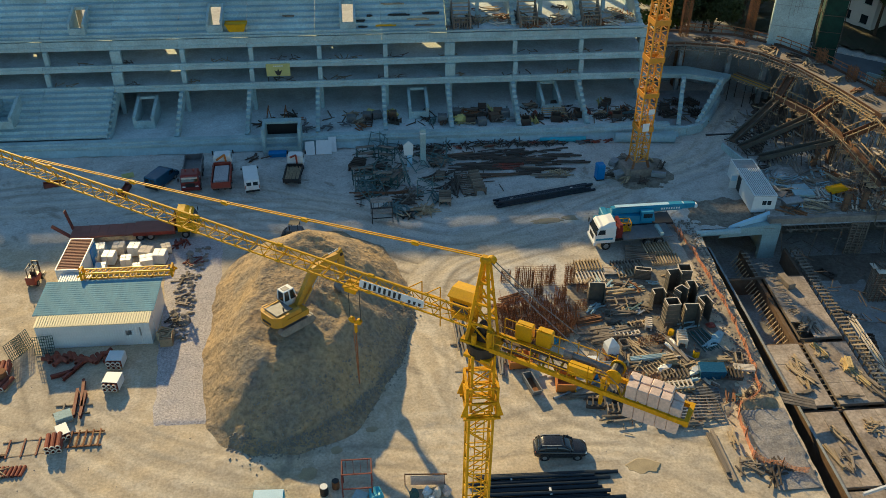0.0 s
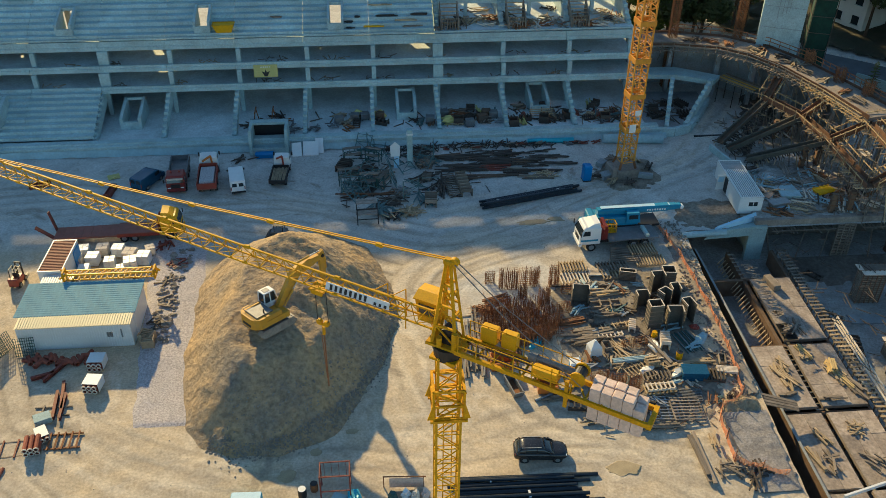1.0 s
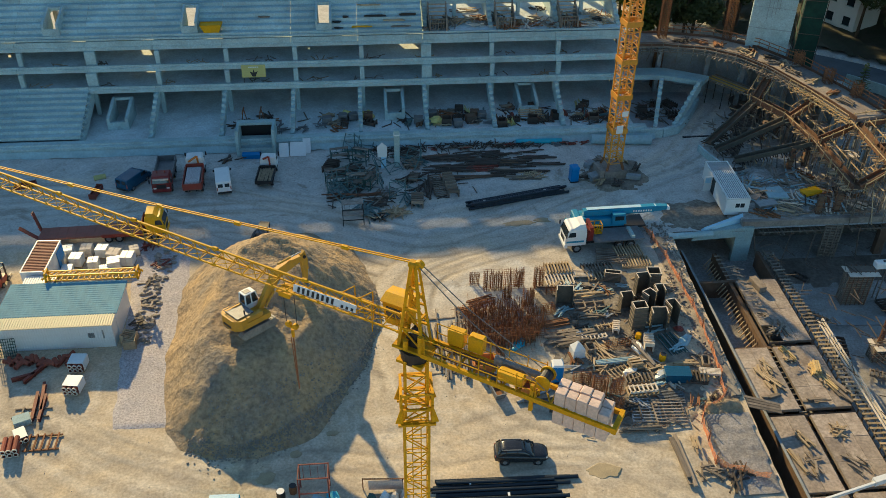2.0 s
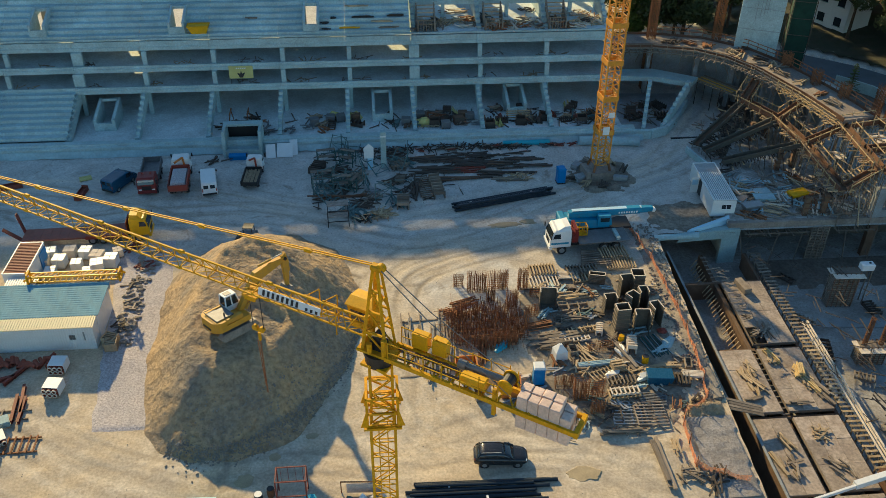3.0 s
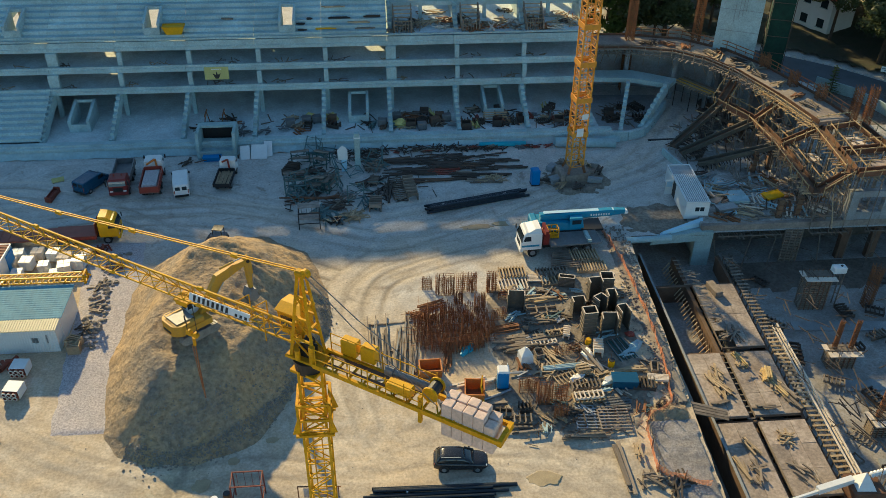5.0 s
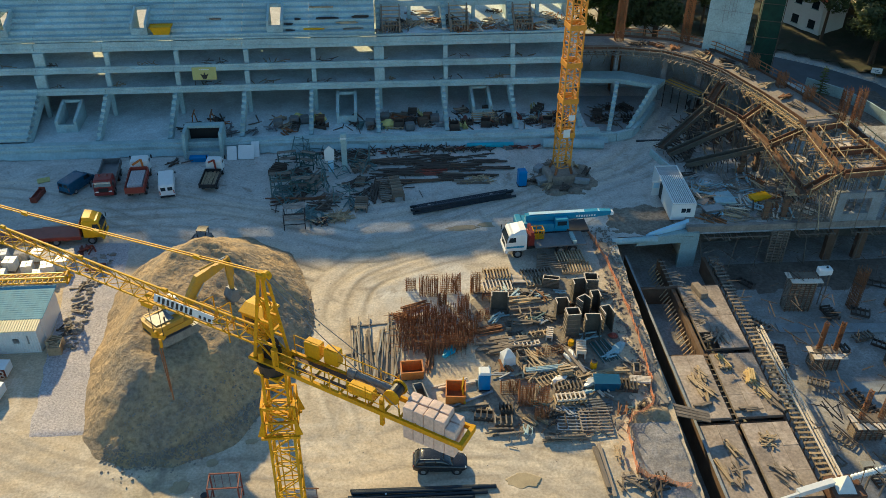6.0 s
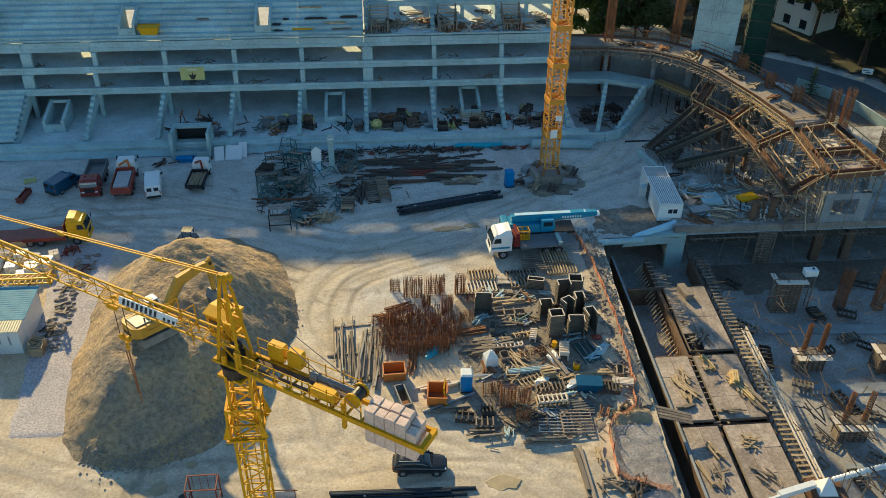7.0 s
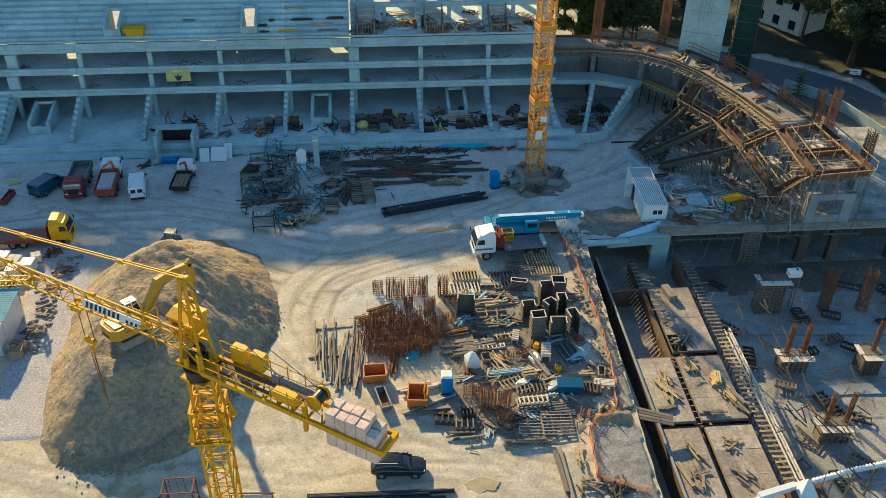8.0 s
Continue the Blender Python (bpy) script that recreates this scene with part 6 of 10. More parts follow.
part("deck_slab", deck, DUSTDECK, curve, "brown dusty concrete slab")
edge = Shape()
for i in range(len(RING) - 1):
    edge.bar((*RING[i], 7.0), (*RING[i + 1], 7.0), 0.1, 0.5).bar((*outer[i], 7.0), (*outer[i + 1], 7.0), 0.1, 0.5)
part("edge_form", edge, FORMWOOD, curve, "timber edge form")
rng = random.Random(11)
for i in range(len(RING) - 1):
    j = Shape()
    p, q = Vector((*RING[i], 6.45)), Vector((*RING[i + 1], 6.45))
    d = (q - p).normalized()
    side = Vector((d.y, -d.x, 0))
    n = max(3, int((q - p).length / 0.42))
    for k in range(n):
        c = p.lerp(q, (k + 0.5 + rng.uniform(-0.4, 0.4)) / n)
        j.bar(c - side * 0.4, c + side * rng.uniform(0.7, 1.9) + d * rng.uniform(-0.3, 0.3), rng.uniform(0.06, 0.11), 0.1)
    for z, o in ((6.5, 0.5), (6.5, 1.1), (7.2, 1.2), (7.6, 1.2)):
        j.bar(p + side * o + Vector((0, 0, z - 6.45)), q + side * o + Vector((0, 0, z - 6.45)), 0.07, 0.11)
    for k in range(3):
        c = p.lerp(q, k / 3)
        j.bar(c + side * 1.2, c + side * 1.2 + Vector((0, 0, 1.25)), 0.07).bar(c + side * 1.15, c - side * 0.2 + Vector((0, 0, -1.8)), 0.07)
    # Joists past i = 4 take the sun-brightened timber colour.
    part("joist_row", j, RAILWOOD if i > 4 else OLDWOOD, curve, "projecting joists and guard rails")
out = Shape()
for i in range(1, len(outer) - 1):
    p, q = Vector((*outer[i], 7.2)), Vector((*outer[i + 1], 7.2))
    for z in (0.5, 0.95):
        out.bar(p + Vector((0, 0, z)), q + Vector((0, 0, z)), 0.05, 0.09)
    for k in range(4):
        c = p.lerp(q, k / 4)
        out.bar(c - Vector((0, 0, 0.2)), c + Vector((0, 0, 1.0)), 0.06)
part("outer_rail", out, RUST, curve, "rusty guard rail")
under = Shape()
for i in range(1, len(RING)):
    for t in (0.25, 0.75):
        x, y = RING[i][0] * (1 - t) + outer[i][0] * t, RING[i][1] * (1 - t) + outer[i][1] * t
        under.box(x, y, FLOOR if y < 73 else 0, 0.5, 0.5, (6.55 - FLOOR) if y < 73 else 6.55)
part("deck_column", under, DARKCON, curve)
# Added wall closes the deck's underside and keeps the low sun out.
closing = Shape()
for i in range(len(RING) - 2):
    (a, b), (c, d) = outer[i], outer[i + 1]
    closing.bar((a, b, 3.25), (c, d, 3.25), 0.25, 6.5)
part("outer_wall", closing, DARKCON, curve, "dark wall added under the deck's outer edge to block sun")
rng = random.Random(29)
for k in range(16):
    t = rng.uniform(0.5, len(RING) - 1.6)
    i = int(t)
    f1, f2 = t - i, rng.uniform(0.25, 0.75)
    x = (RING[i][0] * (1 - f1) + RING[i + 1][0] * f1) * (1 - f2) + (outer[i][0] * (1 - f1) + outer[i + 1][0] * f1) * f2
    y = (RING[i][1] * (1 - f1) + RING[i + 1][1] * f1) * (1 - f2) + (outer[i][1] * (1 - f1) + outer[i + 1][1] * f1) * f2
    heap_of("deck_litter", x, y, 6.96, 1.2, 0.8, 9, 1.8, 0.09, (OLDWOOD, RUST, DARKWOOD, WOOD)[k % 4], "boards and bars stored on the curved deck", rng.uniform(0, 180), 60, 0.4, 950 + k, 6, "stored material", "stored material", "piece")
# second lower deck that follows the curve
low = Shape()
INNER = [(36.7, 101.8), (41.9, 101.3), (46.3, 99.2)]
back = [(36.7, 104.0), (42.6, 103.8), (47.6, 100.8)]
for i in range(len(INNER) - 1):
    ring4 = (INNER[i], INNER[i + 1], back[i + 1], back[i])
    low.wedge([(*p, 3.3) for p in ring4], [(*p, 3.9) for p in ring4])
part("lower_deck", low, CONCRETE, curve, "grey concrete lower deck slab")
lowfront = Shape()
LOWW = [(36.6, 92.6), (39.5, 92.3), (41.6, 93.1), (43.6, 95.7), (46.4, 100.4)]
for i in range(len(LOWW) - 1):
    lowfront.bar((*LOWW[i], 0.55), (*LOWW[i + 1], 0.55), 0.5, 1.1)
part("curved_front_wall", lowfront, PALECON, curve, "low curved pale wall")
for (x, y), turn in (((38.7, 92.9), -19), ((41.2, 93.5), -39)):
    part("raking_beam", raker_mesh, PALECON, curve, m=pose(x, y, 0, 0, 0, turn) @ pose(0, -94.2, 0))
# Darker concrete here puts the bay's inner shade into the floor colour.
part("bay_floor", Shape().prism([(36.62, 93.0), (39.5, 92.7), (41.4, 93.5), (43.2, 95.9), (46.0, 100.5), (46.0, 103.4), (36.62, 104.0)], 0.0, 0.5), DARKCON, curve, "concrete floor of the curved bay, darkened for its shaded interior")

# concrete core tower and netted scaffold beside it
core = thing("core_tower", "tall bare grey concrete lift core", "concrete tower")
part("shaft", Shape().wedge([(-2.55, -1.6, 0), (2.55, -1.6, 0), (2.55, 2.4, 0), (-2.55, 2.4, 0)], [(-2.55, -1.6, 28), (2.55, -1.6, 28), (2.55, 2.4, 28), (-2.55, 2.4, 28)]), PALECON, core)
for z in (9.5, 12.2, 14.9, 17.6):
    part("joint_line", Shape().box(0, -1.612, z, 5.1, 0.02, 0.05), DARKCON, core, "dark pour joint")
for dx in (-0.7, -0.2, 0.2, 0.55):
    part("stain", Shape().box(dx, -1.612, 11.2 + dx, 0.05, 0.02, 2.6), DARKCON, core, "dark water stain")
core.matrix_basis = pose(55.4, 103.4, 0, 0, 0, -24)
netting = thing("netted_scaffold", "scaffold tower wrapped in dark green netting", "scaffold")
part("net", Shape().box(0, 0, 0, 2.6, 2.6, 26.0), GREEN, netting)
pr = Shape()
for a in (-1.4, 1.4):
    for b in (-1.4, 1.4):
        pr.bar((a, b, 0), (a, b, 27), 0.09)
for k in range(12):
    pr.bar((-1.4, -1.42, 2.2 * k + 1), (1.4, -1.42, 2.2 * k + 1), 0.07).bar((-1.42, -1.4, 2.2 * k + 1), (-1.42, 1.4, 2.2 * k + 1), 0.07)
part("pole", pr, DARKWOOD, netting)
netting.matrix_basis = pose(62.0, 106.0, 0, 0, 0, -20)
# bare column cages standing out of the deck
def rebar_column(x, y, z, h, w, name="column_cage", m=None):
    v = thing(name, "rusty reinforcement cage of a future column", "rebar cage", m or pose(x, y, z), group="column cages")
    s = Shape()
    for k in range(6):
        t = -w / 2 + w * k / 5
        for a, b in ((t, -w / 2), (t, w / 2), (-w / 2, t), (w / 2, t)):
            s.bar((a, b, 0), (a * 1.02, b * 1.02, h * (0.94 + 0.06 * ((k * 7) % 3))), 0.045)
    tagged(part("bar_set", s, RUST, v), kind="stuff")
    s = Shape()
    for k in range(int(h / 0.25)):
        z_ = 0.1 + 0.25 * k
        for sgn in (-1, 1):
            s.bar((-w / 2, sgn * w / 2, z_), (w / 2, sgn * w / 2, z_), 0.03).bar((sgn * w / 2, -w / 2, z_), (sgn * w / 2, w / 2, z_), 0.03)
    tagged(part("stirrup", s, RUST, v), kind="stuff")
    return v


for x, y, z, h, w in ((42.6, 106.5, 0.0, 17.5, 0.95), (51.4, 106.5, 0.0, 14.0, 0.9), (64.9, 88.8, 3.0, 4.6, 0.8), (66.4, 88.3, 3.0, 4.8, 0.8), (65.9, 79.0, 3.0, 4.4, 0.8), (56.6, 96.6, 6.9, 1.8, 0.9), (58.0, 91.4, 6.9, 1.8, 0.9), (59.6, 87.6, 6.9, 1.8, 0.9)):
    rebar_column(x, y, z, h, w)
# shuttered columns under the raking beams
for x, y, z, h in ((50.4, 73.5, 0.6, 2.2), (52.4, 73.6, 0.6, 2.4), (51.3, 82.9, 0.0, 3.2), (53.2, 83.3, 0.0, 3.4), (50.9, 89.8, 0.0, 3.0), (52.5, 90.0, 0.0, 3.4)):
    v = thing("column_shutter", "red-brown shuttered column under the raking formwork", "column form", pose(x, y, z, 0, 0, -8), group="column shutters")
    part("casing", Shape().box(0, 0, 0, 0.5, 0.5, h, bevel=0.02), BROWNBEAM, v)
    for k in range(int(h / 0.6)):
        part("clamp", Shape().box(0, 0, 0.3 + 0.6 * k, 0.66, 0.66, 0.07), FORMWOOD, v)
# timber platform hung under the deck, with yellow boards
v = thing("hung_platform", "timber working platform with yellow boards under the deck", "platform", pose(49.9, 99.7, 3.4, 0, 0, -56))
for k in range(9):
    part("board", Shape().box(0, -0.95 + 0.24 * k, 0, 5.4, 0.2, 0.05), (OLDWOOD, TRUCKYELLOW, WOOD)[k % 3] if k < 6 else OLDWOOD, v)
for k in range(14):
    part("joist", Shape().box(-2.6 + 0.4 * k, -0.1, -0.11, 0.09, 2.6, 0.1), JOISTWOOD, v)
for sx_ in (-2.4, 0, 2.4):
    for sy_ in (-0.9, 0.9):
        part("prop", Shape().bar((sx_, sy_, -3.4), (sx_, sy_, -0.12), 0.09), DARKWOOD, v)
# pale kerb wall behind the cabin
kerb = Shape()
for a, b in (((42.7, 88.5), (43.2, 86.4)), ((43.2, 86.4), (43.9, 84.2)), ((43.9, 84.2), (44.2, 82.0))):
    kerb.bar((*a, 0.42), (*b, 0.42), 0.22, 0.84)
solid("kerb_wall", kerb, PALECON, "low pale concrete kerb wall beside the ramp", "kerb", kind="structure")
# solid dark plinths under the outer cages
plinth = Shape().box(65.7, 88.5, 0, 3.2, 1.6, 3.0).box(65.9, 79.0, 0, 1.4, 1.4, 3.0)
solid("column_plinth", plinth, DARKCON, "dark concrete plinths under column cages", "plinth", kind="structure")

BEAMS = [((50.9, 93.8, 4.0), (53.1, 88.9, 4.0)), ((53.2, 88.6, 4.0), (53.7, 83.0, 4.0)), ((53.7, 82.6, 4.0), (53.5, 77.3, 4.0)), ((53.5, 76.9, 4.0), (53.4, 72.8, 4.0)),
         ((57.0, 81.4, 6.5), (56.4, 72.3, 6.5)), ((61.6, 82.2, 6.6), (62.4, 72.8, 6.6)), ((57.3, 82.0, 6.4), (61.4, 82.6, 6.6)), ((56.9, 76.6, 6.4), (61.9, 76.9, 6.5)), ((56.6, 72.2, 6.4), (62.2, 72.6, 6.5)),
         ((53.0, 95.7, 6.2), (50.9, 93.8, 4.0)), ((50.6, 93.4, 3.8), (44.0, 88.9, 0.9)), ((55.3, 88.4, 6.2), (53.3, 88.8, 4.1)), ((52.9, 88.8, 3.8), (44.4, 87.2, 0.9)),
         ((56.8, 81.9, 6.2), (53.9, 82.8, 4.1)), ((53.3, 82.9, 3.8), (45.6, 84.6, 0.9)), ((56.3, 73.0, 6.0), (53.7, 73.0, 4.1))]
for k, (p, q) in enumerate(BEAMS):
    shutter_beam(p, q, 0.8, 0.55, k, rails=q[2] > 1, floor=FLOOR if min(p[1], q[1]) < 72 else 0.0)
rng = random.Random(73)
for k, (p, q) in enumerate(BEAMS[9:]):
    a, b = Vector(p), Vector(q)
    d = (b - a).normalized()
    side = Vector((-d.y, d.x, 0)).normalized()
    v = thing("brace_set", "timber braces and ties leaning against a raking beam", "braces", group="brace sets")
    n = max(4, int((b - a).length / 0.7))
    for i in range(n):
        c = a.lerp(b, (i + rng.random()) / n)
        foot = Vector((c.x, c.y, 0.0)) + side * rng.choice((-1, 1)) * rng.uniform(0.8, 2.0) + d * rng.uniform(-0.8, 0.8)
        part("brace", Shape().bar(foot, c - Vector((0, 0, 0.2)), 0.08), (OLDWOOD, WOOD, DARKWOOD)[i % 3], v)
    for i in range(3):
        c = a.lerp(b, rng.uniform(0.1, 0.9))
        part("tie_board", Shape().bar(c - side * rng.uniform(1.0, 2.6) - Vector((0, 0, 0.6)), c + side * rng.uniform(1.0, 2.6) - Vector((0, 0, 0.5)), 0.16, 0.05), (WOOD, RAILWOOD, OLDWOOD)[i], v)
rng = random.Random(21)
for k, (x0, x1, y0, y1, z) in enumerate(((54.3, 56.2, 77.5, 81.5, 4.2), (54.2, 55.6, 84.0, 87.8, 4.3), (57.8, 61.0, 77.4, 81.6, 6.0), (57.6, 61.4, 73.2, 76.2, 6.0))):
    v = thing("formwork_bay", "timber joists and loose boards between shuttered beams", "formwork", group="formwork bays")
    s = Shape()
    for i in range(int((x1 - x0) / 1.4)):
        s.bar((x0 + 1.4 * i, y0, z), (x0 + 1.4 * i + 0.1, y1, z + 0.1), 0.09, 0.13)
    tagged(part("bearer", s, OLDWOOD, v), kind="stuff")
    loose_planks(v, rng, (x0 + x1) / 2, (y0 + y1) / 2, z + 0.15, x1 - x0, y1 - y0, 6, 2.0, 0.07, OLDWOOD, 0, 180, 5, 0.2, "loose_board")
    s = Shape()
    for i in range(5):
        x, y = rng.uniform(x0, x1), rng.uniform(y0, y1)
        s.bar((x, y, 0), (x + rng.uniform(-0.2, 0.2), y, z + rng.uniform(0.1, 1.0)), 0.08)
    tagged(part("prop", s, OLDWOOD, v), kind="stuff")
    part("board_patch", Shape().box((x0 + x1) / 2 + 0.6, (y0 + y1) / 2 - 0.4, z + 0.14, (x1 - x0) * 0.5, (y1 - y0) * 0.4, 0.04, 4), CREAM if k % 2 == 0 else PLYWOOD, v, "pale plywood patch")

DARKSLAB = mat("dusty_slab", (0.52, 0.51, 0.48), 0.9, var=0.5, scale=0.45, fine=4, bump=0.4, dark=(0.17, 0.155, 0.135), dirt=0.2)
# undercroft at the pit's north side
und = thing("undercroft", "concrete undercroft open to the excavation", "undercroft", kind="structure")
part("slab", Shape().prism([(42.0, 72.76), (82.0, 72.76), (82.0, 93.0), (50.5, 93.0), (46.8, 86.5), (43.2, 79.5)], 0.15, 0.6), DARKSLAB, und, "dusty concrete slab with dark patches")
part("edge_beam", Shape().box(62.0, 72.5, -0.15, 40.0, 0.5, 0.85), DUSTDECK, und, "dusty brown concrete edge beam")
# Dark wall added behind the columns, so the openings read as unlit.
part("shuttered_wall", Shape().box(62.6, 76.4, FLOOR, 38.8, 0.25, 4.1), SHUTTER, und, "added dark shuttered wall for the undercroft's unlit depth")
# Black colour stands in for the unlit depth of the undercroft.
part("rear_wall", Shape().box(62.0, 92.0, FLOOR, 40.0, 0.3, 4.1), BLACK, und, "rear wall coloured black for unlit depth")
part("west_wall", Shape().box(42.4, 82.4, FLOOR, 0.4, 20.0, 3.9), CONCRETE, und)
part("corner_wall", Shape().box(42.3, 72.2, FLOOR, 1.8, 0.5, 4.15), CONCRETE, und)
for x in (51.7, 57.6, 60.9, 67.5, 74.0):
    part("column", Shape().box(x, 72.4, FLOOR, 0.9, 0.6, 3.85), BROWNBEAM, und, "brown column shutter")
for x in (57.4, 61.2):
    part("upper_column", Shape().box(x, 72.6, 0.7, 1.1, 0.6, 3.4), DARKCON, und)
part("upper_beam", Shape().box(59.3, 72.6, 3.4, 5.0, 0.62, 0.7).box(59.3, 72.6, 0.7, 2.8, 0.5, 0.9), DARKCON, und)
w = Shape()
for k in range(20):
    w.box(51.75, 72.02, FLOOR + 0.12 + 0.2 * k, 1.9, 0.1, 0.1)
for x in (50.9, 51.5, 52.1, 52.7):
    w.box(x, 71.94, FLOOR, 0.1, 0.1, 4.1)
part("column_shutter", w, OLDWOOD, und, "timber column shutter")
jr = Shape()
rng = random.Random(8)
for x0, x1 in ((43.5, 50.4), (53.2, 57.4), (59.0, 63.0)):
    stick_row(jr, rng, (x0, 72.05, -0.3), (x1, 72.05, -0.3), int((x1 - x0) / 0.4), 0.75, 0.08)
    jr.bar((x0, 71.5, -0.2), (x1, 71.5, -0.2), 0.08, 0.1)
for k in range(7):
    x = 44.0 + 2.7 * k
    jr.bar((x, 71.4, FLOOR), (x + rng.uniform(-0.8, 0.8), 72.0, -0.4), 0.09)
part("joist_row", jr, OLDWOOD, und)
prng = random.Random(163)
for k, (x, y, w, d_) in enumerate(((47.5, 78.2, 2.4, 1.3), (45.1, 77.0, 1.2, 2.0), (49.5, 76.4, 2.2, 0.9), (46.4, 80.4, 1.8, 0.8), (48.8, 80.0, 1.4, 0.9), (50.6, 79.0, 1.6, 0.8), (45.6, 74.6, 1.6, 0.7))):
    v = thing("sheet_stack", "pale dusty boards stacked flat on the slab", "board stack", pose(x, y, 0.6, 0, 0, prng.uniform(-40, 40)), group="board stacks")
    for i in range(3):
        part("sheet", Shape().box(prng.uniform(-0.15, 0.15), prng.uniform(-0.1, 0.1), 0.02 + 0.07 * i, w * prng.uniform(0.75, 1), d_ * prng.uniform(0.7, 1), 0.06, prng.uniform(-8, 8)), (PALEBLUE, CREAM, MEMBRANE, PLYWOOD)[(k + i) % 4], v)
urng = random.Random(63)
for k in range(60):
    x, y = urng.uniform(44.5, 57), urng.uniform(73.4, 82.5)
    heap_of("slab_litter", x, y, 0.6, 1.6, 0.8, urng.randrange(4, 9), urng.uniform(1.2, 2.8), 0.09, urng.choice((OLDWOOD, DARKWOOD, CREAM, RUST, WOOD, STEEL, PLYWOOD, MEMBRANE)), "boards and props stacked on the dusty slab", urng.uniform(0, 180), 30, 0.4, 1000 + k, 4, "stored material", "stored material", "piece")
for x, y, mtl in ((51.2, 77.0, TRUCKYELLOW), (47.2, 76.4, MEMBRANE), (45.4, 75.0, STEEL)):
    sb = thing("material_bin", "low open bin of site material on the slab", "bin", pose(x, y, 0.6, 0, 0, urng.uniform(-20, 20)), group="material bins")
    part("tub", Shape().wedge([(-0.9, -0.4, 0), (0.9, -0.4, 0), (0.9, 0.4, 0), (-0.9, 0.4, 0)], [(-1.1, -0.55, 0.6), (1.1, -0.55, 0.6), (1.1, 0.55, 0.6), (-1.1, 0.55, 0.6)]), mtl, sb)
    part("rim", Shape().box(0, -0.56, 0.58, 2.3, 0.08, 0.06).box(0, 0.56, 0.58, 2.3, 0.08, 0.06), mtl, sb)
# bank of earth with sheet and pipe at the pit's north-west corner
part("tube_wall", Shape().tube((33.9, 71.3, -0.05), (38.6, 71.5, -0.05), 0.33, 14), MEMBRANE, und, "pale blue plastic pipe")
v = Shape().wedge([(37.6, 71.7, 0.0), (42.4, 73.2, 0.0), (42.6, 73.9, 0.0), (37.6, 72.2, 0.0)], [(37.8, 71.8, 0.3), (42.4, 73.3, 0.6), (42.5, 73.8, 0.75), (37.9, 72.1, 0.35)])
solid("blue_sheet", v, PALEBLUE, "crumpled pale blue plastic sheet on the bank", "sheet")
v = Shape().wedge([(36.5, 71.55, -0.9), (42.9, 72.0, -0.9), (43.2, 73.2, -0.9), (37.0, 72.4, -0.9)], [(37.2, 71.65, 0.0), (42.9, 72.1, 0.12), (43.0, 73.0, 0.12), (37.4, 72.2, 0.0)])
solid("bank_wall", v, CONCRETE, "sloping concrete apron below the cabin", "apron", kind="structure")

# ---- piers and litter on the pit floor ----
def pier(x, y, turn, h, cages, label, w=2.3, d=0.9):
    v = thing("pier_formwork", label, "formwork", pose(x, y, FLOOR, 0, 0, turn), group="pier forms")
    part("core", Shape().box(0, 0, 0, w, d, h), OLDWOOD, v)
    s = Shape()
    for k in range(int(h / 0.25)):
        for sgn in (-1, 1):
            s.box(0, sgn * (d / 2 + 0.05), 0.1 + 0.25 * k, w + 0.3, 0.09, 0.1).box(sgn * (w / 2 + 0.05), 0, 0.1 + 0.25 * k, 0.09, d + 0.3, 0.1)
    tagged(part("waler", s, OLDWOOD, v), kind="stuff")
    s = Shape()
    for k in range(6):
        for sgn in (-1, 1):
            s.box(-w / 2 + w * k / 5, sgn * (d / 2 + 0.12), 0, 0.08, 0.06, h + 0.1)
    tagged(part("soldier", s, FORMWOOD, v), kind="stuff")
    part("platform", Shape().box(0, -d / 2 - 0.4, h - 0.1, w + 0.7, 0.7, 0.06).box(-w / 2 - 0.3, 0.1, h - 0.1, 0.45, d, 0.06), CREAM, v, "pale plank platform")
    rr = random.Random(int(x))
    for cx in cages:
        c = Shape()
        for k in range(14):
            a = 6.283 * k / 14
            c.bar((cx + 0.2 * math.cos(a), 0.2 * math.sin(a), h), (cx + 0.2 * math.cos(a), 0.2 * math.sin(a), h + 3.1 + rr.uniform(-0.1, 0.1)), 0.035)
        for k in range(12):
            c.pipe((cx, 0, h + 0.1 + 0.25 * k), (cx, 0, h + 0.13 + 0.25 * k), 0.225, 0.2, 12)
        tagged(part("rebar_cage", c, RUST, v, "rusty round reinforcement cage"), kind="stuff")
    return v


pier(49.9, 56.2, -3, 2.0, (-0.75, 0.75), "timber pier form with two rusty cages")
pier(49.8, 47.9, -3, 2.0, (-0.8, 0.8), "timber pier form with two rusty cages")
pier(50.9, 64.5, -3, 4.0, (), "tall timber pier form with a plank platform")
pier(56.6, 55.6, -3, 2.4, (0.1,), "timber pier form with one rusty cage", 1.5, 1.3)
pier(59.0, 46.5, -3, 2.0, (-0.5,), "timber pier form with one rusty cage", 1.8, 1.0)
for x, y in ((56.6, 64.2), (60.4, 64.0), (65.5, 63.5)):
    rebar_column(x, y, FLOOR, 4.6, 0.8)
v = thing("white_box", "white plastic tank on the pier platform", "tank", pose(52.9, 64.6, FLOOR + 4.0))
part("tank", Shape().box(0, 0, 0, 1.3, 0.8, 0.7, bevel=0.08), WHITE, v)
part("cap", Shape().tube((0.2, 0, 0.7), (0.2, 0, 0.78), 0.12, 10), BLACK, v)
for a, b in ((-0.5, -0.3), (0.5, -0.3), (-0.5, 0.3), (0.5, 0.3)):
    part("leg", Shape().bar((a, b, -4.0), (a, b, 0.01), 0.09), OLDWOOD, v)


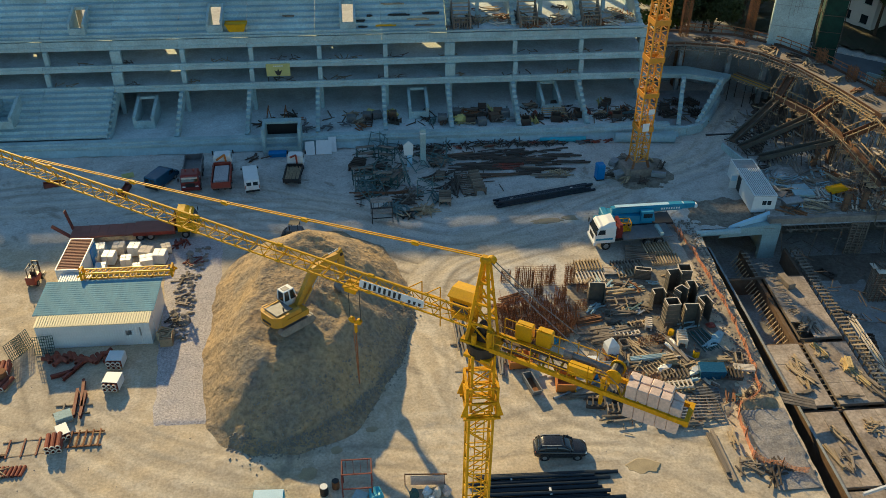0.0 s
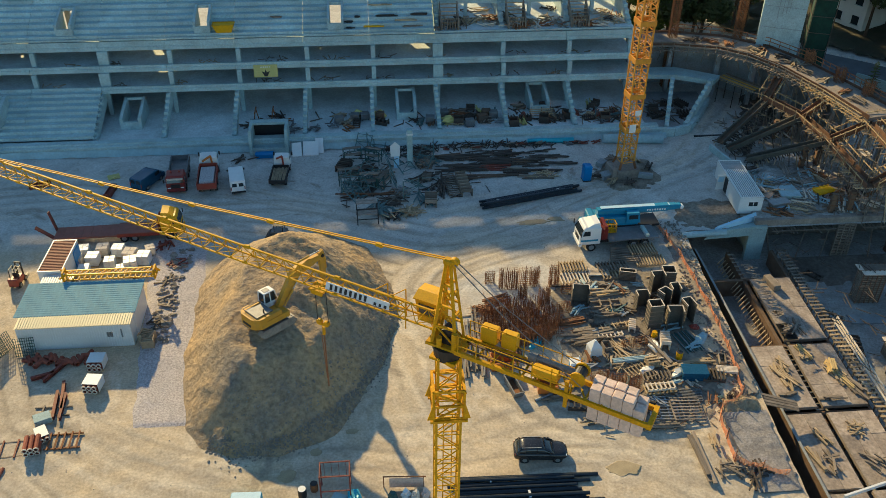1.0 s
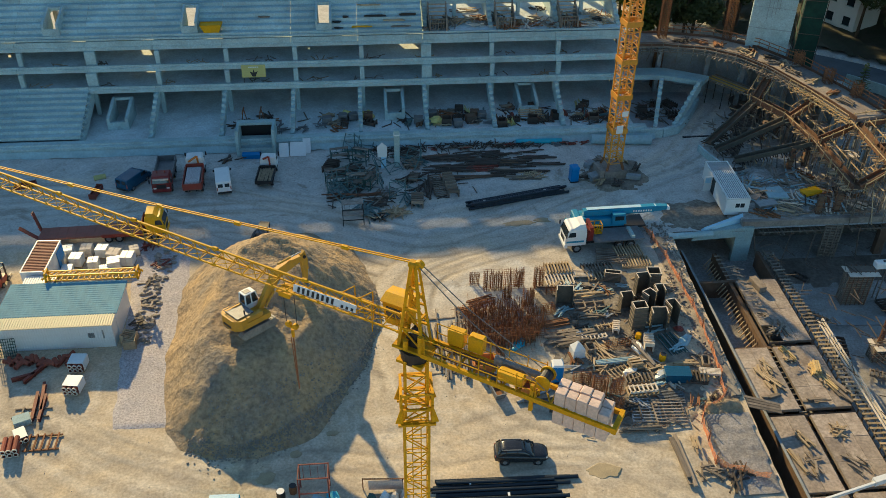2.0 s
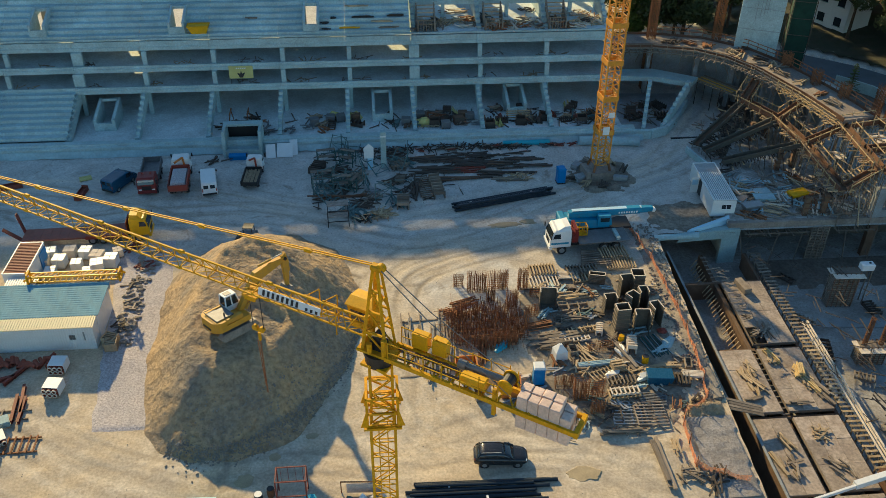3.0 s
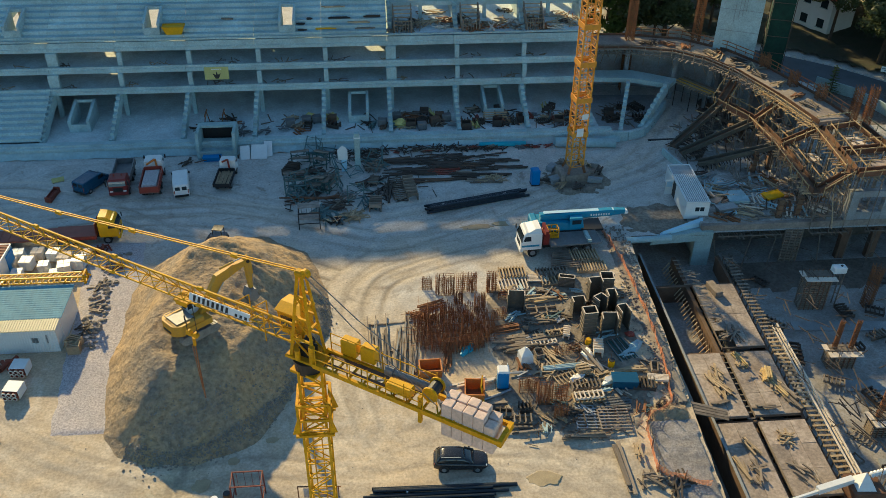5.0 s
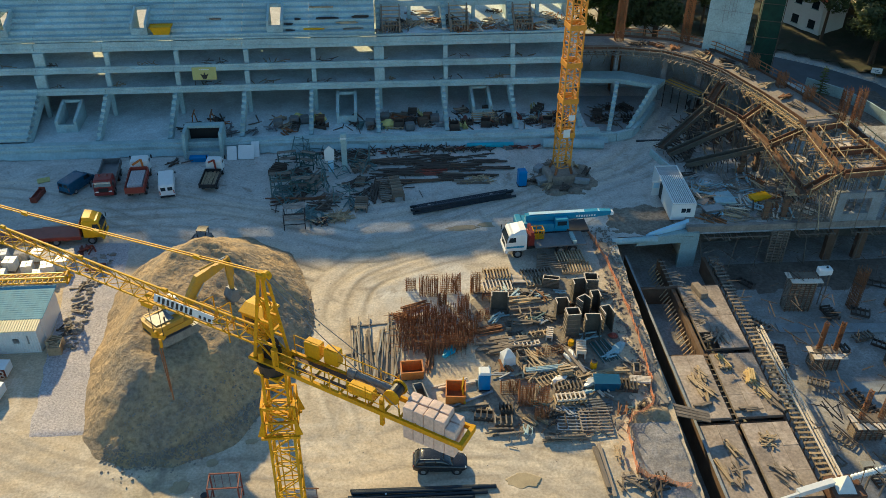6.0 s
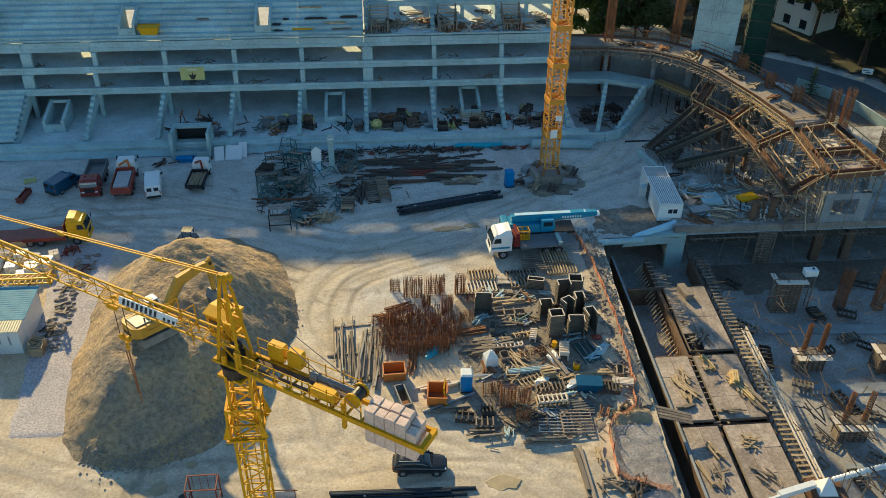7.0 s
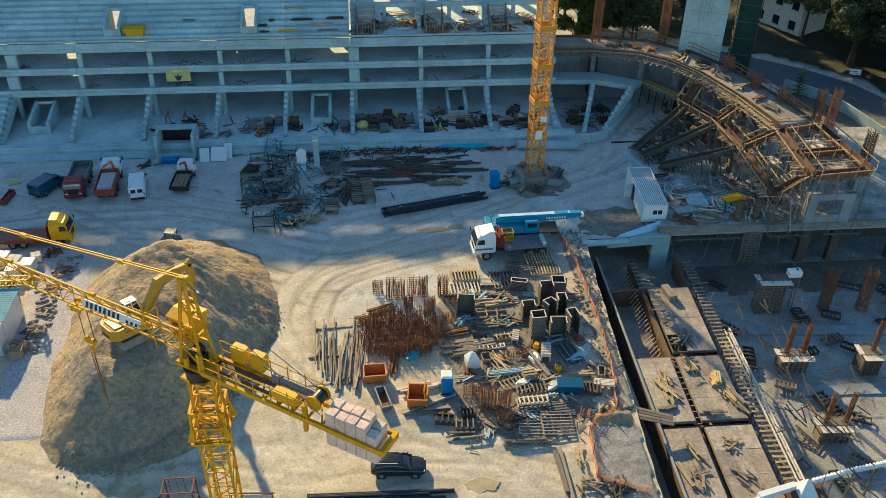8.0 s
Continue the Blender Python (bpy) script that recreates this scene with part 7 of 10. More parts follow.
def rack(x, y, z, w, d, h, turn, n, material, label, name="slatted_form"):
    """A timber panel: two long bearers and cross slats."""
    v = thing(name, label, "slatted form", pose(x, y, z, 0, 0, turn), group="slatted forms")
    for s in (-1, 1):
        part("bearer", Shape().box(0, s * (d / 2 - 0.06), 0, w, 0.12, h * 0.6), material, v)
    m_ = Shape().box(0, 0, h * 0.6, 0.1, d, h * 0.4).mesh("slat", material)
    for k in range(n):
        part("slat", m_, material, v, m=pose(-w / 2 + 0.05 + (w - 0.1) * k / (n - 1), 0, 0))
    return v


rng = random.Random(31)
for k in range(64):
    x, y = rng.uniform(45.5, 66), rng.uniform(42, 69)
    if min(abs(y - 56.2), abs(y - 47.9), abs(y - 64.6)) < 1.6 and 48 < x < 61:
        continue
    rack(x, y, FLOOR + 0.06 + 0.004 * k, rng.uniform(1.6, 2.8), rng.uniform(0.8, 1.2), rng.uniform(0.15, 0.5), rng.uniform(0, 180), rng.randrange(4, 8), DARKWOOD if k % 3 else OLDWOOD, "weathered timber form panel lying on the pit floor")
lit = Shape()
sticks(lit, rng, 54, 55, 22, 30, 170, 1.5, 0.05, z=FLOOR + 0.09, lean=0.05)
sticks(lit, rng, 47.0, 50, 4.0, 22, 36, 2.4, 0.06, z=FLOOR + 0.12, angle=100, spread=50)
solid("pit_litter", lit, DARKWOOD, "loose boards and offcuts scattered over the pit floor", "offcuts", kind="stuff")
strips = Shape()
for x, y, l, a in ((60, 53.0, 22, 178), (56, 61.0, 16, 176), (53, 44.0, 10, 174)):
    strips.box(x, y, FLOOR - 0.02, l, 1.3, 0.16, a)
solid("floor_strip", strips, DARKCON, "pale poured strips on the pit floor", "concrete strip", kind="structure")

# planked gangway of joists along the decks
gang = thing("plank_gangway", "ladder-like row of projecting planks along the decks", "gangway")
rng = random.Random(14)
for k in range(58):
    y = 40.3 + 0.53 * k
    x = sx(42.2, y)
    part("plank", Shape().box(x + 0.55, y, -1.9 + rng.uniform(-0.02, 0.02), 1.05 * rng.uniform(0.85, 1.15), 0.2, 0.06, rng.uniform(-5, 5)), WOOD if y < 58 else OLDWOOD, gang)
b = Shape()
for dx in (0.2, 0.9):
    b.bar((sx(42.2, 40) + dx, 40, -2.0), (sx(42.2, 71) + dx, 71, -2.0), 0.1, 0.16)
for k in range(16):
    y = 40.5 + 2 * k
    for dx in (0.2, 0.9):
        b.bar((sx(42.2, y) + dx, y, FLOOR), (sx(42.2, y) + dx, y, -2.0), 0.1)
part("bearer", b, OLDWOOD, gang)
b = Shape()
for dx, z in ((0.6, -1.0), (1.02, -1.2), (1.02, -0.85)):
    b.bar((sx(42.2, 40) + dx, 40, z), (sx(42.2, 58.5) + dx, 58.5, z), 0.09, 0.14)
for k in range(10):
    y = 40.5 + 2 * k
    b.bar((sx(42.2, y) + 1.0, y, -2.0), (sx(42.2, y) + 1.0, y, -0.8), 0.08)
part("guard_rail", b, CREAM, gang, "pale plank guard rail")
b = Shape()
for k in range(34):
    y = 48.4 + 0.66 * k
    if y < 56 or y > 66:
        b.bar((sx(38.2, y) - 0.35, y, -1.95), (sx(38.2, y) + 0.3, y, -1.95), 0.08)
solid("joist_ends", sticks(b, rng, sx(38.1, 61), 61, 0.6, 9.5, 40, 0.9, 0.07, z=-2.0, angle=0, spread=60), OLDWOOD, "short joist ends along the foundation beam", "joists", kind="stuff")
# raking boards against the cell walls, in the open cells
b = Shape()
for k in range(26):
    y = 57 + 0.52 * k
    b.bar((sx(37.6, y), y, -2.1), (sx(37.2, y), y + 0.2, -3.2), 0.08)
solid("wall_braces", b, WOOD, "timber braces against the cell wall", "braces", kind="stuff")

DECKZ = -1.7
BEAMWOOD = mat("yellow_formwork_timber", (0.62, 0.45, 0.20), 0.75, var=0.3, scale=2.0, fine=14, bump=0.15, random_tone=0.15)
BEAM_STACKS = ((39.9, 54.9, 108, 3, 3, 1.9), (41.5, 52.7, 75, 6, 4, 1.5), (41.9, 51.1, 112, 3, 2, 2.0))
for k, (x, y, w, d, n, l, th, turn, spread, mtl) in enumerate(((37.6, 52.3, 1.2, 3.2, 26, 1.6, 0.1, 100, 50, WOOD), (40.7, 54.6, 0.5, 0.7, 14, 1.1, 0.12, 70, 30, WOOD), (42.3, 52.0, 1.0, 1.2, 26, 1.5, 0.11, 100, 40, WOOD),
        (42.9, 50.2, 0.7, 1.6, 12, 2.0, 0.12, 110, 30, OLDWOOD), (41.2, 45.8, 0.7, 1.0, 22, 1.1, 0.08, 60, 180, WOOD), (37.8, 45.2, 0.7, 0.6, 9, 1.5, 0.1, 110, 25, WOOD), (37.4, 42.6, 1.3, 1.8, 9, 1.4, 0.1, 70, 120, OLDWOOD),
        (36.6, 43.2, 0.2, 0.4, 3, 3.0, 0.12, 102, 6, WOOD), (41.4, 42.4, 1.4, 1.6, 9, 1.3, 0.11, 120, 60, OLDWOOD), (41.2, 58.6, 1.0, 1.2, 8, 1.8, 0.1, 90, 160, OLDWOOD), (37.2, 50.0, 0.8, 0.4, 6, 1.0, 0.12, 0, 40, OLDWOOD), (41.0, 49.2, 1.6, 0.3, 6, 1.6, 0.1, 0, 20, OLDWOOD))):
    heap_of("timber_pile", sx(x - (1.5 if x > 40 else 0.8), y), y, DECKZ, w, d, n, l, th, mtl, "loose boards lying on the plywood deck", turn, spread, seed=k)
for k, (x, y, turn, nx, nz, l) in enumerate(BEAM_STACKS):
    v = thing("beam_stack", "stack of yellow timber formwork beams on the deck", "beam stack", pose(x, y, DECKZ + 0.02, 0, 0, turn), group="beam stacks")
    brng = random.Random(500 + k)
    for i in range(nz):
        for j in range(nx - i):
            part("beam", Shape().box(brng.uniform(-0.12, 0.12), (j - (nx - i - 1) / 2) * 0.17, 0.15 * i, l * brng.uniform(0.85, 1.05), 0.14, 0.14, brng.uniform(-3, 3)), BEAMWOOD, v)
v = thing("deck_block", "grey timber block on the plywood deck", "block", pose(sx(39.9, 64.6), 64.6, DECKZ + 0.02, 0, 0, 100))
part("block", Shape().box(0, 0, 0, 2.0, 0.75, 0.6, bevel=0.05), OLDWOOD, v)
v = thing("plank_bridge", "short plank bridge over the trench", "bridge", pose(34.3, 48.0, -0.35, 0, 10, -12))
for k in range(4):
    part("plank", Shape().box(-0.3, -0.5 + 0.33 * k, 0.02, 4.2, 0.26, 0.06, 2 - k), OLDWOOD, v)
part("bearer", Shape().box(-0.6, -0.35, -0.08, 3.4, 0.1, 0.1).box(-0.6, 0.3, -0.08, 3.4, 0.1, 0.1), OLDWOOD, v)

sleeve = thing("white_sleeve", "long white plastic sleeve slung over timber posts", "sleeve")
pts = [(44.4, 41.0, -0.6), (46.2, 41.4, -0.62), (48.0, 41.8, -0.6), (49.8, 42.1, -0.62), (51.6, 42.4, -0.6), (54.5, 42.9, -0.6)]
for a, b in zip(pts, pts[1:]):
    n = 6
    for k in range(n):
        p, q = Vector(a).lerp(Vector(b), k / n), Vector(a).lerp(Vector(b), (k + 1) / n)
        part("fold", Shape().tube(p, p.lerp(q, 0.5), 0.16, 10, 0.24).tube(p.lerp(q, 0.5), q, 0.24, 10, 0.16), WHITE, sleeve)
    part("post", Shape().bar((a[0], a[1], FLOOR), a, 0.12), OLDWOOD, sleeve)
b = solid("white_edge_beam", Shape().bar((36.0, 39.15, -1.2), (40.2, 40.15, -1.0), 0.16, 0.3).bar((40.1, 40.2, -0.95), (43.0, 40.85, -0.8), 0.45, 0.5), WHITE, "pale edge beam with a white sheet wrapped over its end", "beam")
cone = thing("white_peak", "white tarpaulin peak over stacked rusty boards", "tarpaulin", pose(43.9, 40.6, FLOOR))
part("board_block", Shape().box(0, 0, 0, 2.4, 2.0, 3.0), FORMWOOD, cone)
part("peak", Shape().wedge([(-0.9, -0.7, 3.0), (0.5, -0.8, 3.0), (0.7, 0.6, 3.0), (-0.8, 0.7, 3.0)], [(-0.25, -0.05, 4.2), (-0.2, -0.05, 4.2), (-0.2, 0.0, 4.2), (-0.25, 0.0, 4.2)]), WHITE, cone)

# ---- material yard ----
def upright_bars(name, x, y, w, d, h, n, seed, label, lean=0.05, thick=0.022):
    r_ = random.Random(seed)
    v_ = thing(name, label, "rebar cage", pose(x, y, 0, 0, 0, r_.uniform(-8, 8)), group="rebar cages")
    s_ = Shape()
    for k in range(n):
        a, b = r_.uniform(-w / 2, w / 2), r_.uniform(-d / 2, d / 2)
        s_.bar((a, b, 0), (a + r_.uniform(-lean, lean), b + r_.uniform(-lean, lean), h * r_.uniform(0.75, 1.05)), thick)
    tagged(part("bar_set", s_, RUST, v_), kind="stuff")
    s_ = Shape()
    for k in range(int(h / 0.22)):
        z_ = 0.08 + 0.22 * k
        s_.bar((-w / 2, -d / 2, z_), (w / 2, -d / 2, z_), 0.02).bar((-w / 2, d / 2, z_), (w / 2, d / 2, z_), 0.02)
        s_.bar((-w / 2, -d / 2, z_), (-w / 2, d / 2, z_), 0.02).bar((w / 2, -d / 2, z_), (w / 2, d / 2, z_), 0.02)
    tagged(part("stirrup", s_, RUST, v_), kind="stuff")
    return v_


for k, (x, y, w, d, h, n) in enumerate(((15.0, 63.9, 1.7, 0.7, 2.2, 70), (17.0, 64.1, 1.9, 0.6, 2.1, 70), (19.3, 64.0, 0.9, 0.6, 2.3, 40), (13.4, 64.8, 0.9, 0.5, 1.4, 26), (16.1, 62.3, 0.8, 0.6, 1.5, 40), (17.9, 61.4, 1.0, 0.7, 1.9, 50),
        (19.5, 60.2, 1.2, 0.8, 1.0, 40), (20.6, 62.9, 1.6, 0.6, 0.9, 30), (16.6, 56.6, 2.0, 0.8, 1.2, 60), (22.2, 49.4, 2.4, 0.5, 2.2, 90), (22.6, 47.8, 1.1, 0.5, 1.5, 40), (20.6, 51.0, 1.5, 0.8, 1.2, 50), (24.6, 55.2, 2.2, 0.7, 0.7, 50))):
    upright_bars("rebar_cage", x, y, w, d, h, n, 40 + k, "upright bundle of rusty reinforcement bars on the earth", 0.08)
mat_ = Shape()
rng = random.Random(77)
for k in range(1500):
    x, y = rng.uniform(11.8, 19.0), rng.uniform(55.6, 61.6)
    if ((x - 15.2) / 3.8) ** 2 + ((y - 58.6) / 3.1) ** 2 > 1.0 + rng.uniform(-0.2, 0.1):
        continue
    mat_.bar((x, y, 0), (x + rng.uniform(-0.12, 0.12), y + rng.uniform(-0.12, 0.12), rng.uniform(0.5, 1.5)), 0.028)
for k in range(110):
    x, y = rng.uniform(12.4, 18.4), rng.uniform(56.2, 61.0)
    a = rng.choice((0.05, 1.5)) + rng.uniform(-0.1, 0.1)
    l = rng.uniform(1.0, 2.2)
    z = rng.uniform(0.1, 0.9)
    mat_.bar((x - math.cos(a) * l, y - math.sin(a) * l, z), (x + math.cos(a) * l, y + math.sin(a) * l, z), 0.024)
solid("rebar_field", mat_, RUST, "dense field of rusty reinforcement bars", "rebar", kind="stuff")
for k, (x, y, l, t) in enumerate(((13.6, 62.0, 2.6, 20), (12.6, 60.6, 2.2, -30), (19.8, 58.4, 2.4, 10), (14.5, 55.4, 3.0, 80))):
    heap_of("rebar_bundle", x, y, 0, 0.7, 0.9, 14, l, 0.06, RUST, "tied bundle of rusty reinforcement bars", t, 12, 0.3, 90 + k, 2, "rebar", "rebar bundles", "bar")

# long pipes and beams lying side by side
beams = thing("beam_stack", "long grey timbers and pipes lying side by side", "timber stack")
rng = random.Random(6)
for k in range(26):
    x = 8.0 + 0.16 * k + rng.uniform(-0.15, 0.15)
    y0 = 51.6 + rng.uniform(0, 2.6) + (2.2 if k < 6 else 0)
    l = rng.uniform(4.5, 8.6) if k > 5 else rng.uniform(3.0, 5.5)
    a = radians(rng.uniform(-11, 7))
    part("long_timber", Shape().bar((x, y0, 0.12 + 0.12 * (k % 3)), (x - math.sin(a) * l, min(64.6, y0 + l), 0.12 + 0.1 * ((k + 1) % 3)), rng.choice((0.08, 0.11, 0.15)), 0.1), OLDWOOD if k % 5 else GREYSTEEL, beams)
for k, (x, y) in enumerate(((9.5, 53.0), (9.4, 56.4), (9.8, 60.0))):
    part("bearer", Shape().box(x, y, 0.0, 4.0, 0.14, 0.1, 3), OLDWOOD, beams)


def skip(name, x, y, turn, w, d, h, paint, label, tilt=0):
    v_ = thing(name, label, "skip", pose(x, y, 0, tilt, 0, turn), group="skips")
    t_ = 0.06
    for s_ in (-1, 1):
        part("side", Shape().wedge([(-w / 2, s_ * (d / 2 - 0.15) - t_ / 2, 0.1), (w / 2, s_ * (d / 2 - 0.15) - t_ / 2, 0.1), (w / 2, s_ * (d / 2 - 0.15) + t_ / 2, 0.1), (-w / 2, s_ * (d / 2 - 0.15) + t_ / 2, 0.1)],
                                   [(-w / 2, s_ * d / 2 - t_ / 2, h), (w / 2, s_ * d / 2 - t_ / 2, h), (w / 2, s_ * d / 2 + t_ / 2, h), (-w / 2, s_ * d / 2 + t_ / 2, h)]), paint, v_)
        part("end", Shape().prism([(-d / 2 + 0.15, 0.1), (d / 2 - 0.15, 0.1), (d / 2, h), (-d / 2, h)], s_ * w / 2 - t_ / 2, s_ * w / 2 + t_ / 2, axis="x"), paint, v_)
    part("floor", Shape().box(0, 0, 0.05, w, d - 0.3, 0.06), RUST, v_)
    r_ = Shape()
    for s_ in (-1, 1):
        r_.box(0, s_ * d / 2, h - 0.04, w + 0.12, 0.1, 0.1).box(s_ * w / 2, 0, h - 0.04, 0.1, d, 0.1)
    part("rim", r_, paint, v_)
    for s_ in (-1, 1):
        part("runner", Shape().box(s_ * w * 0.3, 0, 0, 0.12, d * 0.8, 0.06), BLACK, v_)
    return v_


skip("skip", 12.9, 53.4, 2, 1.75, 1.4, 0.95, SKIP, "orange steel skip, empty and rusty inside")
v = skip("skip", 16.2, 50.6, -6, 1.5, 1.8, 1.0, SKIP, "tilted orange skip with a lifting arm")
part("lifting_arm", Shape().bar((0.75, -0.9, 0.3), (0.5, -0.2, 1.3), 0.12).bar((0.5, -0.2, 1.3), (0.6, 0.8, 1.5), 0.12), YELLOW, v)
skip("skip", 13.5, 50.7, 14, 0.75, 2.3, 0.6, GREYSTEEL, "narrow grey steel trough, dark inside")
v = thing("white_sack", "tall white builder's sack tied at the top", "sack", pose(20.9, 54.4, 0, 0, 0, 12) @ Matrix.Scale(0.86, 4))
part("sack", Shape().wedge([(-0.65, -0.6, 0), (0.65, -0.6, 0), (0.6, 0.6, 0), (-0.6, 0.6, 0)], [(-0.62, -0.55, 1.0), (0.6, -0.5, 1.05), (0.55, 0.55, 1.0), (-0.6, 0.55, 1.05)]), WHITE, v)
part("neck", Shape().wedge([(-0.62, -0.55, 1.0), (0.6, -0.5, 1.05), (0.55, 0.55, 1.0), (-0.6, 0.55, 1.05)], [(-0.1, -0.1, 1.75), (0.06, -0.12, 1.8), (0.1, 0.06, 1.75), (-0.06, 0.1, 1.8)]), WHITE, v)


def column_form(x, y, turn, w, d, h, open_side, seed):
    """A standing steel column shutter, three or four ribbed walls."""
    v_ = thing("column_shutter", "standing grey column shutter with pale top edge", "column shutter", pose(x, y, 0, 0, 0, turn), group="column shutters")
    t_ = 0.06
    walls = [("back", 0, d / 2, w, t_), ("left", -w / 2, 0, t_, d), ("right", w / 2, 0, t_, d)] + ([] if open_side else [("front", 0, -d / 2, w, t_)])
    for nm, a, b, p_, q_ in walls:
        wl = part("wall_panel", Shape().box(a, b, 0, p_, q_, h), SHUTTER, v_)
        part("top_edge", Shape().box(a, b, h, p_ + 0.02, q_ + 0.02, 0.03), CREAM, wl, "pale sawn edge")
        rb = Shape()
        for k in range(6):
            if p_ > q_:
                rb.box(a, b + (0.05 if b > 0 else -0.05), 0.15 + (h - 0.3) * k / 5, p_ + 0.06, 0.05, 0.05)
            else:
                rb.box(a + (0.05 if a > 0 else -0.05), b, 0.15 + (h - 0.3) * k / 5, 0.05, q_ + 0.06, 0.05)
        tagged(part("waler", rb, OLDWOOD, wl), kind="stuff")
    return v_


for k, (x, y, turn, w, d, h, o) in enumerate(((28.4, 61.9, 4, 1.5, 0.9, 2.3, True), (29.6, 62.6, -6, 1.5, 1.2, 2.2, False), (26.9, 57.6, 3, 1.5, 1.1, 2.4, False), (28.6, 57.2, -4, 1.7, 1.0, 2.0, False), (30.0, 58.0, 12, 1.1, 1.3, 2.1, True), (28.2, 59.3, 30, 1.2, 0.9, 2.4, True),
        (29.4, 60.0, 2, 1.0, 1.1, 2.3, False), (21.1, 61.0, -8, 1.9, 0.8, 1.9, True), (26.5, 60.0, 3, 1.4, 0.9, 1.7, True), (26.4, 64.4, -14, 1.9, 0.6, 0.9, False), (30.4, 64.2, 8, 0.8, 0.5, 1.2, False))):
    column_form(x, y, turn, w * 0.76, d * 0.86, h + 0.15, o or k in (3, 6), k)
for k, (x, y, z, w, d, h, turn, n, mtl) in enumerate(((21.6, 66.4, 0, 2.5, 1.6, 0.45, 2, 9, WOOD), (21.4, 64.7, 0, 2.7, 1.7, 0.3, 4, 9, CREAM), (23.9, 65.5, 0, 1.1, 2.0, 0.25, 88, 6, CREAM), (25.4, 66.2, 0, 3.0, 1.4, 0.4, 3, 10, OLDWOOD), (25.5, 65.0, 0, 2.7, 1.1, 0.3, 4, 9, WOOD),
        (27.2, 68.0, 0, 2.2, 2.9, 0.35, 78, 8, OLDWOOD), (29.0, 68.6, 0, 2.6, 1.7, 0.5, 4, 10, WOOD), (29.3, 67.0, 0, 2.9, 1.5, 0.3, 2, 11, WOOD), (23.4, 60.7, 0, 2.9, 0.9, 0.45, 3, 4, OLDWOOD), (23.6, 57.6, 0, 2.7, 0.7, 0.3, 8, 8, WOOD), (22.7, 56.4, 0, 2.6, 0.5, 0.25, 9, 8, CREAM), (25.0, 57.4, 0, 1.2, 0.6, 0.6, 75, 5, CREAM),
        (25.3, 51.0, 0, 2.4, 0.9, 0.45, 4, 8, OLDWOOD), (25.2, 49.6, 0, 2.6, 1.0, 0.4, 4, 8, WOOD), (25.2, 49.6, 0.4, 2.3, 0.8, 0.25, 3, 7, CREAM), (27.2, 55.0, 0, 1.4, 0.8, 1.0, 80, 5, CREAM), (30.0, 50.8, 0, 1.8, 1.3, 0.5, -8, 7, DARKWOOD), (18.2, 48.4, 0, 1.5, 1.0, 0.5, -10, 4, DARKWOOD), (19.6, 47.6, 0, 1.4, 0.9, 0.5, -4, 4, OLDWOOD), (20.0, 48.8, 0, 1.0, 0.8, 0.7, 4, 4, DARKWOOD), (31.3, 51.2, 0, 0.7, 1.7, 0.5, 80, 5, CREAM), (24.0, 52.0, 0, 2.2, 1.1, 0.3, 20, 7, WOOD))):
    rack(x, y, z, w, d, h, turn, n, mtl, "slatted timber form stacked in the material yard")
# pale steel grid frames
def grid_frame(x, y, z, w, d, turn, label, material):
    v_ = thing("grid_frame", label, "steel frame", pose(x, y, z, 0, 0, turn), group="grid frames")
    for k in range(8):
        part("bar", Shape().box(0, -d / 2 + d * k / 7, 0.1, w, 0.07, 0.07), material, v_)
    for k in range(4):
        part("cross_bar", Shape().box(-w / 2 + w * k / 3, 0, 0, 0.12, d, 0.1), material, v_)


